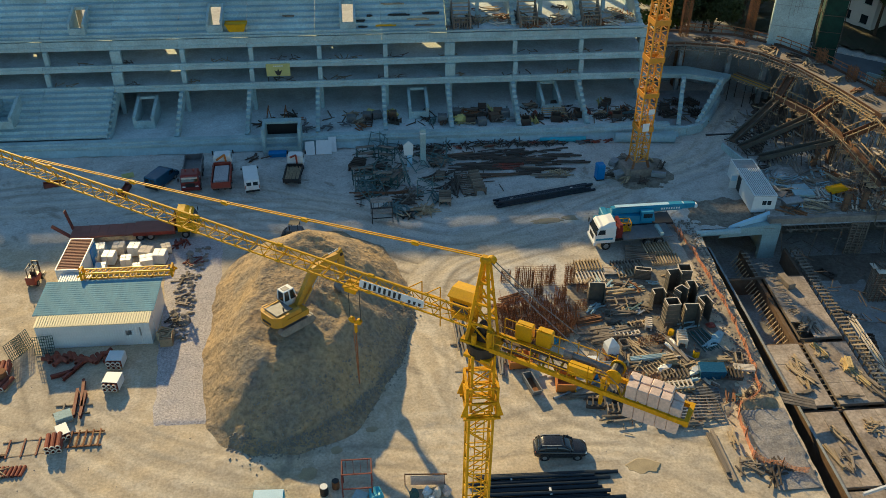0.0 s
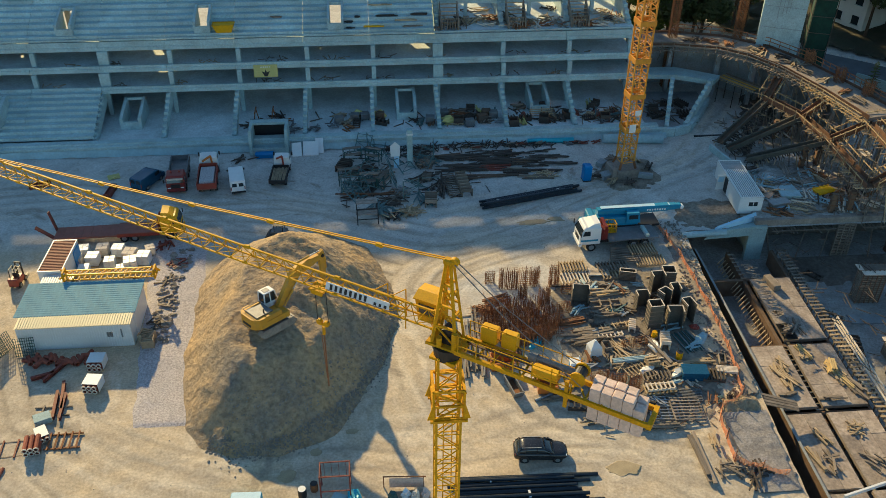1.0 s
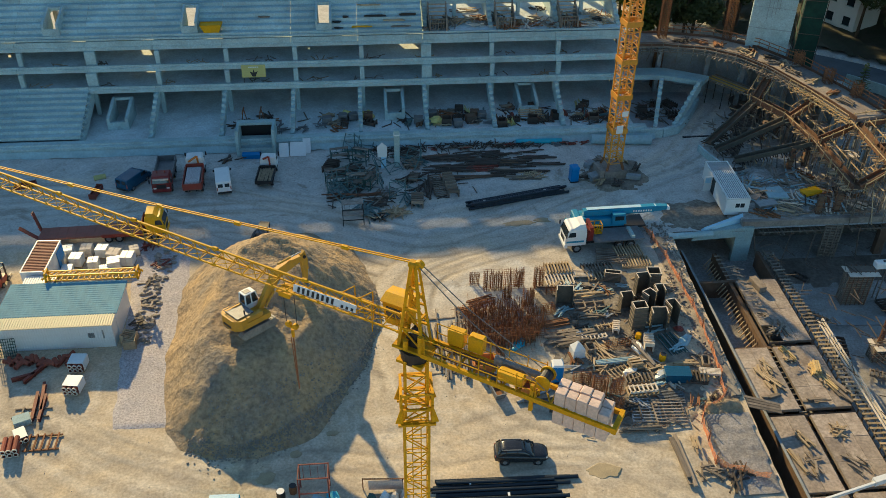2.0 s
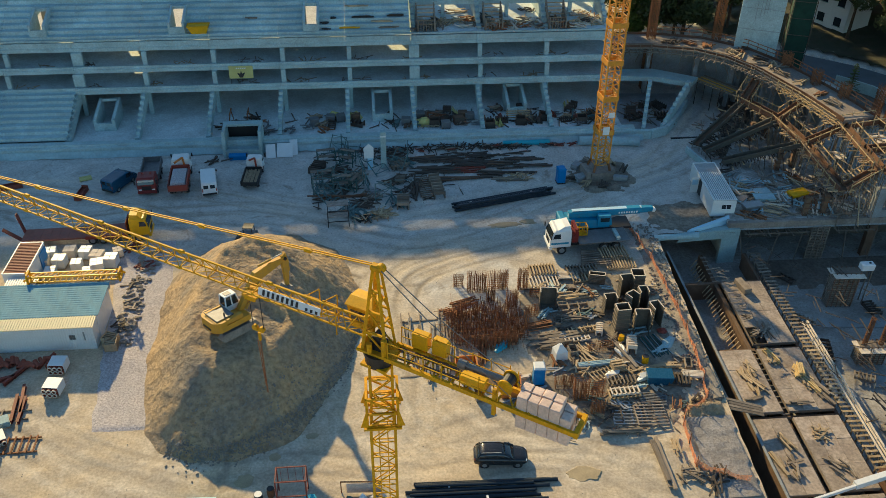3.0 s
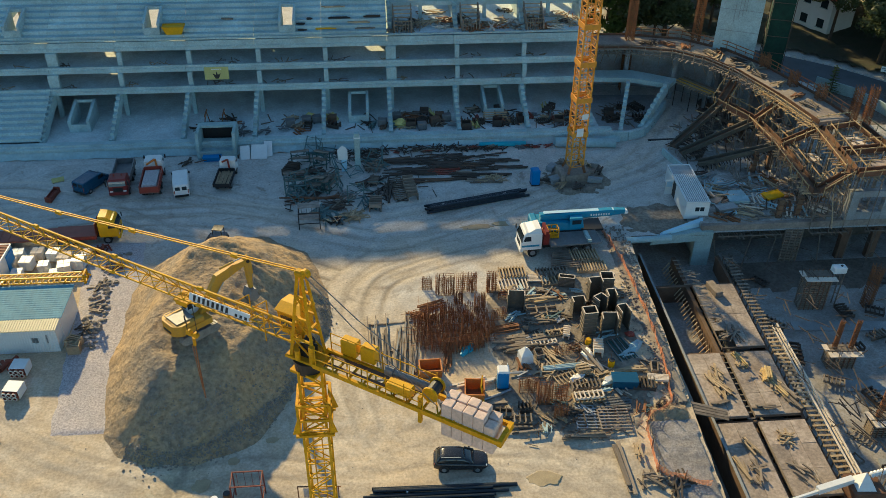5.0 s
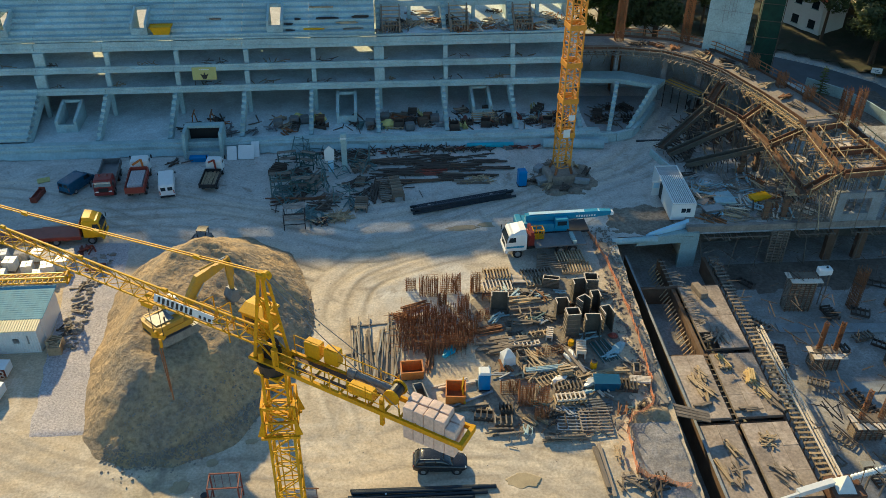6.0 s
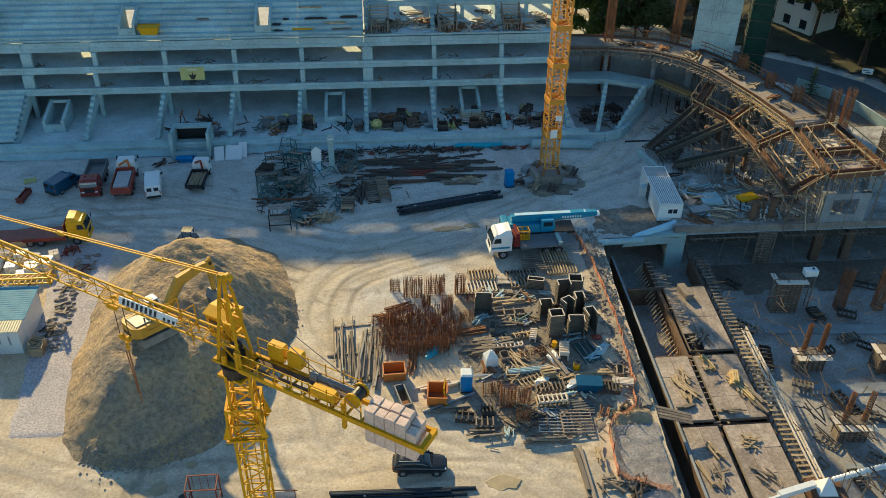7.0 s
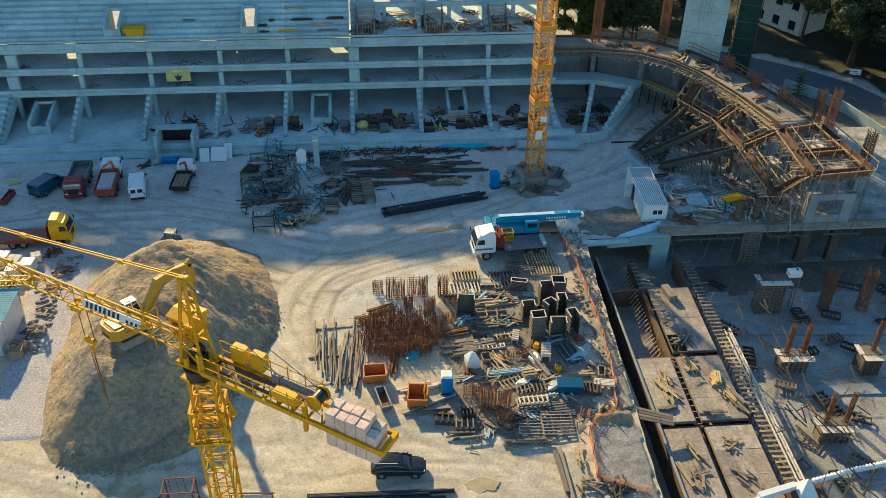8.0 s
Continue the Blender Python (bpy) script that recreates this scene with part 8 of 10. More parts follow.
grid_frame(26.7, 47.3, 0.12, 2.3, 2.3, -2, "pale steel grid frame lying on timbers", PLYWOOD)
grid_frame(24.9, 47.6, 0.0, 2.2, 2.4, -5, "grey steel grid frame beside timbers", STEEL)
grid_frame(27.4, 48.9, 0.0, 2.0, 1.2, -10, "dark steel grid frame on the earth", GREYSTEEL)
for k, (x, y, z, w, d, n, l, th, mtl, turn, spread, lab) in enumerate((
        (23.4, 62.4, 0, 3.6, 0.8, 10, 3.0, 0.1, WOOD, 4, 16, "loose sawn planks on earth"), (22.9, 59.2, 0, 2.4, 1.0, 12, 2.2, 0.1, OLDWOOD, 10, 50, "weathered boards in a loose stack"), (21.0, 57.0, 0, 2.6, 0.8, 12, 2.8, 0.12, OLDWOOD, 4, 14, "stack of weathered grey boards"),
        (20.6, 55.8, 0, 2.2, 0.9, 10, 2.6, 0.12, OLDWOOD, 8, 18, "stack of weathered grey boards"), (23.2, 54.2, 0, 1.4, 2.2, 22, 1.6, 0.08, WOOD, 120, 50, "heap of splintered boards"), (26.0, 56.0, 0, 1.6, 1.4, 16, 1.4, 0.08, OLDWOOD, 60, 160, "scattered timber offcuts on the earth"),
        (29.2, 52.6, 0, 1.8, 0.7, 14, 2.1, 0.11, WOOD, 6, 18, "stack of sawn planks"), (24.0, 45.6, 0, 2.4, 0.3, 4, 3.2, 0.12, OLDWOOD, 2, 8, "long plank on dusty earth"), (26.2, 42.3, 0, 0.5, 0.5, 5, 5.0, 0.14, OLDWOOD, 92, 5, "long grey timbers on the earth"), (27.8, 44.0, 0, 0.5, 0.6, 5, 1.8, 0.1, WOOD, 85, 30, "short loose boards on dusty earth"),
        (28.0, 41.4, 0, 1.8, 1.4, 12, 1.6, 0.1, OLDWOOD, 60, 160, "broken pallets and boards"), (29.8, 40.6, 0, 1.6, 1.6, 14, 1.6, 0.09, DARKWOOD, 30, 160, "broken dark boards on the earth"), (16.4, 51.9, 0, 2.0, 0.5, 4, 3.4, 0.14, CREAM, 14, 10, "pale planks on the earth"), (17.3, 49.4, 0, 1.6, 0.6, 8, 2.0, 0.1, OLDWOOD, 6, 30, "weathered boards on the earth"),
        (19.6, 46.6, 0, 1.6, 0.6, 6, 1.8, 0.1, OLDWOOD, 4, 20, "boards beside a crate"), (28.6, 61.0, 0, 1.8, 1.0, 8, 1.5, 0.08, OLDWOOD, 20, 160, "scattered timber offcuts on the earth"), (31.0, 62.6, 0, 1.2, 1.2, 9, 1.3, 0.08, OLDWOOD, 20, 160, "scattered timber offcuts on the earth"), (24.6, 63.4, 0, 1.8, 0.8, 9, 1.6, 0.08, OLDWOOD, 10, 120, "scattered timber offcuts on the earth"),
        (22.4, 52.6, 0, 1.2, 1.0, 12, 1.4, 0.08, WOOD, 50, 120, "heap of splintered boards"), (27.0, 52.4, 0, 1.6, 0.9, 10, 1.5, 0.08, WOOD, 20, 120, "heap of loose yellow boards"), (22.4, 63.6, 0, 3.0, 0.2, 3, 5.4, 0.1, OLDWOOD, -2, 3, "long plank on the earth"), (26.4, 53.6, 0, 0.4, 0.6, 3, 2.8, 0.2, OLDWOOD, 112, 6, "long broad planks on earth"))):
    heap_of("timber_pile", x, y, z, w, d, n, l, th, mtl, lab, turn, spread, 0.35, 200 + k)
# wrapped pipes and other small things
v = thing("pipe_bundle", "bundle of pale plastic-wrapped pipes", "pipes", pose(23.9, 53.3, 0, 0, 0, 4))
for k in range(6):
    part("pipe", Shape().pipe((-1.7, -0.25 + 0.17 * (k % 3), 0.1 + 0.17 * (k // 3)), (1.5, -0.25 + 0.17 * (k % 3), 0.1 + 0.17 * (k // 3)), 0.085, 0.07), MEMBRANE, v)
v = thing("pipe_bundle", "bundle of green steel props", "steel props", pose(29.3, 55.0, 0, 0, 0, 106))
STEELGREEN = mat("green_steel", (0.035, 0.10, 0.095), 0.6, var=0.3, scale=1.5, bump=0.1, dirt=0.15)
for k in range(14):
    part("prop", Shape().tube((-1.3 + 0.1 * (k % 3), -0.9 + 0.13 * k, 0.08 + 0.1 * (k % 2)), (1.4, -0.8 + 0.12 * k, 0.1 + 0.08 * (k % 3)), 0.05, 6), STEELGREEN if k % 4 else STEEL, v)
v = thing("steel_bin", "dark blue steel bin beside the racks", "bin", pose(28.4, 50.9, 0, 0, 0, -6))
part("bin", Shape().wedge([(-0.95, -0.5, 0.08), (0.95, -0.5, 0.08), (0.95, 0.5, 0.08), (-0.95, 0.5, 0.08)], [(-1.05, -0.6, 0.9), (1.05, -0.6, 0.9), (1.05, 0.6, 0.9), (-1.05, 0.6, 0.9)]), DARKBLUE, v)
part("lid", Shape().box(0, 0, 0.9, 2.12, 1.22, 0.06, bevel=0.02), DARKBLUE, v)
part("runner", Shape().box(0, -0.35, 0, 1.8, 0.12, 0.08).box(0, 0.35, 0, 1.8, 0.12, 0.08), BLACK, v)
v = thing("wooden_crate", "small yellow wooden crate beside boards", "crate", pose(25.4, 52.6, 0, 0, 0, 8))
for k in range(4):
    part("slat", Shape().box(0, -0.42, 0.05 + 0.17 * k, 1.0, 0.05, 0.12).box(0, 0.42, 0.05 + 0.17 * k, 1.0, 0.05, 0.12), WOOD, v)
for k in range(3):
    part("top_slat", Shape().box(0, -0.33 + 0.33 * k, 0.68, 1.05, 0.18, 0.04), WOOD, v)
part("post", Shape().box(-0.46, 0, 0, 0.08, 0.8, 0.68).box(0.46, 0, 0, 0.08, 0.8, 0.68), WOOD, v)


def drum(x, y, r, h, paint, label, lid):
    v_ = thing("drum", label, "drum", pose(x, y, 0) @ TRUE, group="drums")
    part("body", Shape().tube((0, 0, 0), (0, 0, h), r, 16), paint, v_)
    part("hoop", Shape().pipe((0, 0, h * 0.34), (0, 0, h * 0.38), r + 0.02, r - 0.01, 16).pipe((0, 0, h * 0.66), (0, 0, h * 0.7), r + 0.02, r - 0.01, 16), paint, v_)
    part("lid", Shape().tube((0, 0, h), (0, 0, h + 0.03), r * 0.92, 16), lid, v_)


drum(27.9, 53.2, 0.33, 0.9, TRUCKYELLOW, "yellow steel drum on earth", BLACK)
drum(26.6, 57.0 - 1.0, 0.3, 0.8, TRUCKYELLOW, "yellow plastic drum beside timber", YELLOW)
drum(-2.9, 41.3, 0.36, 0.95, BLACK, "black drum with a white lid", WHITE)
drum(-2.1, 41.8, 0.32, 0.85, RUST, "rusty open drum beside sacks", BLACK)
v = thing("red_bag", "red plastic bag on the earth", "bag", pose(30.5, 56.9, 0))
part("bag", Shape().lump(0, 0, 0, 0.45, 0.35, 0.4, random.Random(2)), BRIGHTRED, v)
for x, y, mtl, lab in ((16.2, 56.0, CYAN, "crumpled cyan tarpaulin on earth"), (30.6, 55.4, MEMBRANE, "crumpled pale plastic sheet"), (24.8, 51.9, WHITE, "crumpled white plastic sheet"), (27.3, 51.4, WHITE, "crumpled white plastic sheet"), (26.2, 54.6, WHITE, "crumpled white plastic sheet")):
    v = thing("tarpaulin", lab, "tarpaulin", pose(x, y, 0, 0, 0, x * 37 % 90), group="tarpaulins")
    part("sheet", Shape().lump(0, 0, 0, 0.9, 0.45, 0.4, random.Random(int(x * 7)), 0.4), mtl, v)
v = thing("long_pipe", "long pale grey pipe lying on the earth", "pipe")
part("pipe", Shape().pipe((15.0, 49.2, 0.12), (19.2, 51.0, 0.12), 0.12, 0.1), STEEL, v)

# fence of orange mesh along the pit
def fence(points, seed):
    r_ = random.Random(seed)
    v_ = thing("mesh_fence", "sagging orange plastic mesh fence on thin posts", "fence", group="mesh fences")
    for (a, b), (c, d) in zip(points, points[1:]):
        l = math.hypot(c - a, d - b)
        n = max(2, int(l / 0.3))
        s_ = Shape()
        top = [(a + (c - a) * i / n + r_.uniform(-0.05, 0.05), b + (d - b) * i / n + r_.uniform(-0.05, 0.05), 0.8 - 0.3 * math.sin(3.14 * i / n) + r_.uniform(-0.05, 0.05)) for i in range(n + 1)]
        for i in range(n):
            for f_ in (0.0, 0.2, 0.4, 0.6, 0.8, 1.0):
                p, q = top[i], top[i + 1]
                s_.bar((p[0], p[1], 0.05 + (p[2] - 0.05) * f_), (q[0], q[1], 0.05 + (q[2] - 0.05) * f_), 0.014, 0.045)
            s_.bar((top[i][0], top[i][1], 0.02), top[i], 0.03).bar((top[i][0], top[i][1], 0.02), top[i + 1], 0.02)
        part("mesh", s_, NET, v_)
        part("post", Shape().bar((a, b, 0), (a, b, 1.15), 0.05), RUST, v_)


fence([(31.6, 74.3), (32.1, 71.0), (32.5, 67.5), (32.6, 63.8), (32.7, 60.0), (32.6, 57.0), (32.4, 54.0), (32.2, 51.0)], 1)
fence([(31.9, 50.4), (31.7, 48.7), (30.9, 47.9), (29.5, 47.3), (28.9, 46.0), (28.8, 44.2), (28.6, 42.0), (30.3, 41.0), (32.0, 40.3)], 2)
# spoil bank beside the trench and a hollow filled with stone
def bank(x, y):
    return 0.3 * math.exp(-(((x - 32.7) / 0.7) ** 2)) * (0.75 + 0.5 * hump(x, y, 4.4, 1.4)) + 0.06 * hump(x, y, 3, 0.5)


b = grid(31.4, 33.8, 48.6, 71.0, 0.2, lambda x, y: -0.05 + bank(x, y) * min(1, max(0, (x - 31.4) * 2), max(0, (33.8 - x) * 2)) if x < pit_edge(y) - 0.1 else -0.6)
solid("spoil_bank", b, DEBRIS, "low bank of brown stony spoil along the trench", "spoil bank", kind="structure", smooth=True)
b = grid(29.3, 32.9, 39.0, 46.8, 0.2, lambda x, y: (0.09 + 0.05 * hump(x, y, 6, 0.6)) if x < pit_edge(y) - 0.15 else -0.5)
solid("gravel_bed", b, GREYGRAVEL, "bed of grey gravel beside the trench", "gravel", kind="structure", smooth=True)
b = grid(29.6, 32.7, 46.6, 48.6, 0.2, lambda x, y: 0.05 + 0.55 * math.exp(-((y - 47.7) / 0.45) ** 2) * (0.7 + 0.6 * hump(x, y, 6, 1.0)) * min(1, (x - 29.6) * 2, max(0, (32.7 - x) * 2)))
solid("earth_ridge", b, DIRT, "small ridge of brown earth at the gravel bed", "earth ridge", kind="structure", smooth=True)

# ---- yard below the stand ----
v = thing("pipe_bundle", "long bundle of black pipes strapped together", "pipes")
p, q = Vector((14.2, 78.0, 0)), Vector((25.3, 80.8, 0))
d = (q - p).normalized()
n_ = Vector((-d.y, d.x, 0))
for k in range(11):
    a = p + n_ * (0.24 * (k % 5) - 0.5) + Vector((0, 0, 0.15 + 0.25 * (k // 5)))
    part("pipe", Shape().pipe(a + d * (0.3 * (k % 3)), a + d * (11.6 - 0.6 * (k % 4)), 0.14, 0.115), PIPEBLACK, v)
part("strap", Shape().box(16.1, 78.5, 0.3, 0.3, 0.5, 0.22, 14).box(22.9, 80.2, 0.3, 0.3, 0.4, 0.22, 14), CREAM, v)
v = thing("pipe_stack", "stack of long black plastic pipes on the earth", "pipes")
rng = random.Random(9)
for k in range(20):
    y = 38.3 + 0.19 * k
    r = 0.11 if k % 3 else 0.14
    z = r + (0.2 if k % 4 == 1 else 0)
    x0 = 7.6 + rng.uniform(-0.4, 0.4) + (0.4 if k > 15 else 0)
    part("pipe", Shape().pipe((x0, y, z), (17.6 + rng.uniform(-1.2, 0.8), y - 0.15 + rng.uniform(-0.12, 0.12), z), r, r * 0.8), PIPEBLACK, v)
part("strap", Shape().box(13.0, 40.0, 0.3, 0.15, 0.6, 0.1).box(10.4, 41.4, 0.25, 0.12, 0.3, 0.08), WHITE, v)
for k in range(24):
    r_ = random.Random(300 + k)
    x, y = r_.uniform(11, 25), r_.uniform(83.4, 89.2)
    heap_of("dark_timber_pile", x, y, 0, 1.6, 0.6, 6, r_.uniform(2.0, 5.5), 0.1, DARKWOOD if k % 3 else (OLDWOOD, BROWNBEAM, REDRUST)[k % 9 // 3], "dark wet timbers lying on the earth", r_.uniform(-8, 6), 14, 0.2, 300 + k, 1)
for k, (x, y, w, d_, n, l, th, mtl, turn, spread, lab) in enumerate(((7.4, 87.4, 1.4, 1.6, 40, 1.4, 0.08, OLDWOOD, 60, 170, "tangled heap of thin sticks"), (5.2, 77.4, 1.6, 1.0, 44, 1.8, 0.07, WOOD, 30, 170, "tangled heap of thin sticks"), (20.5, 84.0, 3.0, 1.2, 34, 1.2, 0.05, WOOD, 20, 170, "scatter of pale sticks"),
        (-0.4, 86.6, 2.6, 1.6, 20, 2.4, 0.1, DARKWOOD, 10, 60, "dark boards and frames in a heap"), (2.4, 85.2, 1.6, 1.6, 18, 2.0, 0.1, OLDWOOD, 60, 90, "boards and frames in a heap"), (1.2, 81.0, 3.4, 0.5, 6, 5.0, 0.1, FORMWOOD, 3, 6, "long brown planks on trestles"), (3.4, 79.4, 1.2, 1.4, 12, 1.4, 0.08, OLDWOOD, 80, 120, "loose weathered boards on earth"), (4.6, 81.8, 1.6, 0.8, 14, 1.6, 0.07, STEEL, 160, 60, "grey metal parts in a heap"),
        (3.4, 76.6, 1.0, 0.8, 10, 1.2, 0.1, BLACK, 40, 160, "black scrap on the earth"), (9.0, 82.0, 0.5, 2.0, 6, 4.5, 0.1, DARKWOOD, 82, 8, "long dark poles on earth"), (-13.0, 90.0, 2.0, 0.6, 6, 2.0, 0.1, DARKWOOD, 20, 120, "dark scrap by the tunnel"))):
    heap_of("timber_pile", x + 1.5, y, 0, w, d_, n, l, th, mtl, lab, turn, spread, 0.5, 400 + k, 8)
def scaffold_frame(x, y, turn, w, d, h, material, label, board=None):
    v_ = thing("scaffold_frame", label, "scaffold frame", pose(x, y, 0, 0, 0, turn), group="scaffold frames")
    for a in (-1, 1):
        for b_ in (-1, 1):
            part("leg", Shape().bar((a * w / 2, b_ * d / 2, 0), (a * w / 2, b_ * d / 2, h), 0.09), material, v_)
    for z_ in (h * 0.35, h - 0.05):
        for s_ in (-1, 1):
            part("rail", Shape().bar((-w / 2, s_ * d / 2, z_), (w / 2, s_ * d / 2, z_), 0.07), material, v_)
            part("end_rail", Shape().bar((s_ * w / 2, -d / 2, z_), (s_ * w / 2, d / 2, z_), 0.07), material, v_)
    for k in range(4):
        part("mesh_bar", Shape().bar((-w / 2 + w * (k + 0.5) / 4, d / 2, h * 0.35), (-w / 2 + w * (k + 0.5) / 4, d / 2, h), 0.03), material, v_)
    if board:
        for k in range(4):
            part("board", Shape().box(0, -d / 2 + d * (k + 0.5) / 4, h * (1.0 if k > 1 else 0.62), w * 1.05, d / 4 * 0.92, 0.05), board, v_)
    return v_


scaffold_frame(2.2, 76.5, 3, 2.1, 2.0, 1.9, BLACK, "dark steel rack with brownish boards on top", PLYWOOD)
scaffold_frame(-0.55, 41.55, 0, 2.05, 1.3, 2.4, REDRUST, "rusty red steel rack, open and empty")
for k, (x, y, t, w, d_, h) in enumerate(((-1.2, 84.0, 5, 2.2, 1.2, 1.6), (1.0, 83.2, -4, 2.0, 1.2, 1.4), (-0.8, 89.0, 10, 2.0, 1.0, 1.5), (1.6, 88.2, -20, 1.6, 1.0, 1.8), (2.6, 83.0, 60, 1.6, 0.9, 1.3))):
    scaffold_frame(x + 1.5, y, t, w, d_, h, STEELGREEN, "dark green steel trestle among stacked material", OLDWOOD)
for x, y, z, w, d_, h, t, n, tilt, mtl in ((10.0, 82.6, 0, 4.4, 1.5, 0.3, 98, 12, 0, OLDWOOD), (11.3, 82.2, 0, 4.0, 1.2, 0.9, 96, 7, 0, OLDWOOD), (7.5, 79.2, 0, 1.9, 1.3, 0.9, 86, 6, 0, OLDWOOD), (7.4, 84.4, 0, 1.6, 1.0, 0.4, 80, 6, 0, OLDWOOD), (-1.8, 87.2, 0, 2.0, 1.4, 0.8, 70, 6, 0, DARKWOOD), (4.2, 81.2, 0, 2.2, 1.0, 0.3, 150, 7, 0, OLDWOOD)):
    rack(x + 1.5, y, z, w, d_, h, t, n, mtl, "slatted timber form in the yard below the stand")
v = thing("concrete_post", "tall slender concrete post standing by the wall", "post", pose(7.2, 87.4, 0))
part("shaft", Shape().box(0, 0, 0, 0.62, 0.62, 4.6, bevel=0.04), CONCRETE, v)
part("strap", Shape().box(0, 0, 4.0, 0.7, 0.7, 0.14), WHITE, v)
v = thing("white_board", "white pointed board propped upright", "board", pose(5.6, 87.0, 0, -8, 0, 8))
part("head", Shape().prism([(-0.55, 1.4), (0.5, 1.4), (0.55, 2.6), (0, 3.1), (-0.6, 2.6)], 0.0, 0.08, axis="y"), WHITE, v)
part("stem", Shape().prism([(-0.25, 0.0), (0.35, 0.0), (0.4, 1.4), (-0.2, 1.4)], 0.01, 0.07, axis="y"), PALEBLUE, v)
part("prop", Shape().bar((0, 0.5, 0), (0, 0.05, 1.8), 0.07), OLDWOOD, v)
for x, y, w, h, t, mtl in ((-5.7, 90.4, 1.1, 1.7, 4, WHITE), (-4.15, 90.5, 1.85, 1.75, -2, WHITE), (-3.1, 91.0, 0.9, 1.9, 3, WHITE)):
    v = thing("insulation_board", "pale blue insulation board leaning on the wall", "board", pose(x, y, 0, -48, 0, t), group="insulation boards")
    part("board", Shape().box(0, 0, 0, w, 0.07, h, bevel=0.015), mtl, v)
v = thing("blue_trough", "bright blue plastic trough at the tunnel mouth", "trough", pose(-9.4, 90.4, 0) @ Matrix.Diagonal((0.7, 1, 1, 1)))
part("trough", Shape().wedge([(-1.3, -0.25, 0), (1.3, -0.25, 0), (1.3, 0.25, 0), (-1.3, 0.25, 0)], [(-1.5, -0.4, 0.6), (1.5, -0.4, 0.6), (1.5, 0.4, 0.6), (-1.5, 0.4, 0.6)]), PORTABLUE, v)
for x, y, t in ((-25.3, 83.6, 82), (-33.2, 85.6, 18)):
    v = thing("steel_stub", "dark red steel column stub lying on the earth", "steel stub", pose(x, y, 0, 0, 0, t), group="steel stubs")
    part("flange", Shape().box(0, -0.28, 0, 2.2, 0.06, 0.5).box(0, 0.28, 0, 2.2, 0.06, 0.5), REDRUST, v)
    part("web", Shape().box(0, 0, 0.22, 2.2, 0.5, 0.06), REDRUST, v)
    part("end_plate", Shape().box(-1.1, 0, 0, 0.06, 0.7, 0.6).box(1.1, 0, 0, 0.06, 0.7, 0.6), REDRUST, v)
v = thing("pallet", "pale wooden pallet on the earth", "pallet", pose(-25.7, 87.0, 0, 0, 0, 20))
for k in range(6):
    part("slat", Shape().box(0, -0.45 + 0.18 * k, 0.12, 1.3, 0.14, 0.03), YELLOWBOARD, v)
part("bearer", Shape().box(-0.5, 0, 0, 0.12, 1.1, 0.12).box(0.5, 0, 0, 0.12, 1.1, 0.12), WOOD, v)
v = thing("skid_loader", "small dark loader standing behind the heap", "loader", pose(-6.6, 73.9, level(-6.6, 73.9) + 0.02, 0, 0, 170) @ Matrix.Scale(0.78, 4))
part("body", Shape().box(0, 0, 0.4, 2.0, 1.3, 0.8, bevel=0.08), GREYSTEEL, v)
fr = Shape()
for a in (-0.6, 0.5):
    for b_ in (-0.55, 0.55):
        fr.bar((a, b_, 1.2), (a, b_, 2.1), 0.08)
fr.box(-0.05, 0, 2.08, 1.3, 1.2, 0.08)
part("roll_cage", fr, BLACK, v)
for a in (-0.65, 0.65):
    for b_ in (-0.7, 0.7):
        wheel(v, a, b_, 0.4, 0.28)
part("bucket", Shape().prism([(1.1, 0.1), (1.7, 0.1), (1.8, 0.2), (1.35, 0.7), (1.1, 0.7)], -0.85, 0.85, axis="y"), BLACK, v)

# ---- sheds and goods at the west ----
v = thing("site_shed", "long white shed with blue-grey metal roof and cream lean-to", "shed")
part("rear_wall", Shape().box(-22.45, 63.9, 0, 9.3, 0.12, 2.5), WHITE, v)
for x in (-27.1, -17.8):
    part("end_wall", Shape().prism([(59.7, 0), (63.85, 0), (63.85, 2.52), (59.7, 2.42)], x - 0.06, x + 0.06, axis="x"), WHITE, v)
rf = part("main_roof", Shape().prism([(59.8, 2.46), (64.35, 2.56), (64.35, 2.61), (59.8, 2.51)], -27.6, -17.6, axis="x"), BLUEROOF, v, "blue-grey sheet metal roof")
rib = Shape().box(0, 0, 0, 9.95, 0.05, 0.016).mesh("rib", BLUEROOF)
for k in range(16):
    part("rib", rib, BLUEROOF, rf, m=pose(-22.6, 59.9 + 0.285 * k, 2.505 + 0.1 * (0.1 + 0.285 * k) / 4.55))
lt = part("lean_to_roof", Shape().prism([(58.35, 2.35), (59.78, 2.44), (59.78, 2.48), (58.35, 2.39)], -27.15, -17.75, axis="x"), YELLOWROOF, v, "cream corrugated metal roof")
rib = Shape().bar((0, 58.36, 2.41), (0, 59.76, 2.5), 0.09, 0.05).mesh("rib", YELLOWROOF)
for k in range(44):
    part("rib", rib, YELLOWROOF, lt, m=pose(-26.98 + 0.21 * k, 0, 0))
fw = part("front_wall", Shape().box(-22.45, 58.5, 0, 9.3, 0.14, 2.36), WHITE, v, "white ribbed metal wall")
rib = Shape().box(0, 58.41, 0.05, 0.06, 0.05, 2.25).mesh("wall_rib", WHITE)
for k in range(44):
    part("wall_rib", rib, WHITE, fw, m=pose(-26.98 + 0.21 * k, 0, 0))
part("door_plate", Shape().box(-19.6, 58.4, 1.1, 0.5, 0.03, 0.5).box(-18.6, 58.39, 1.0, 0.12, 0.03, 0.9), STEEL, v)
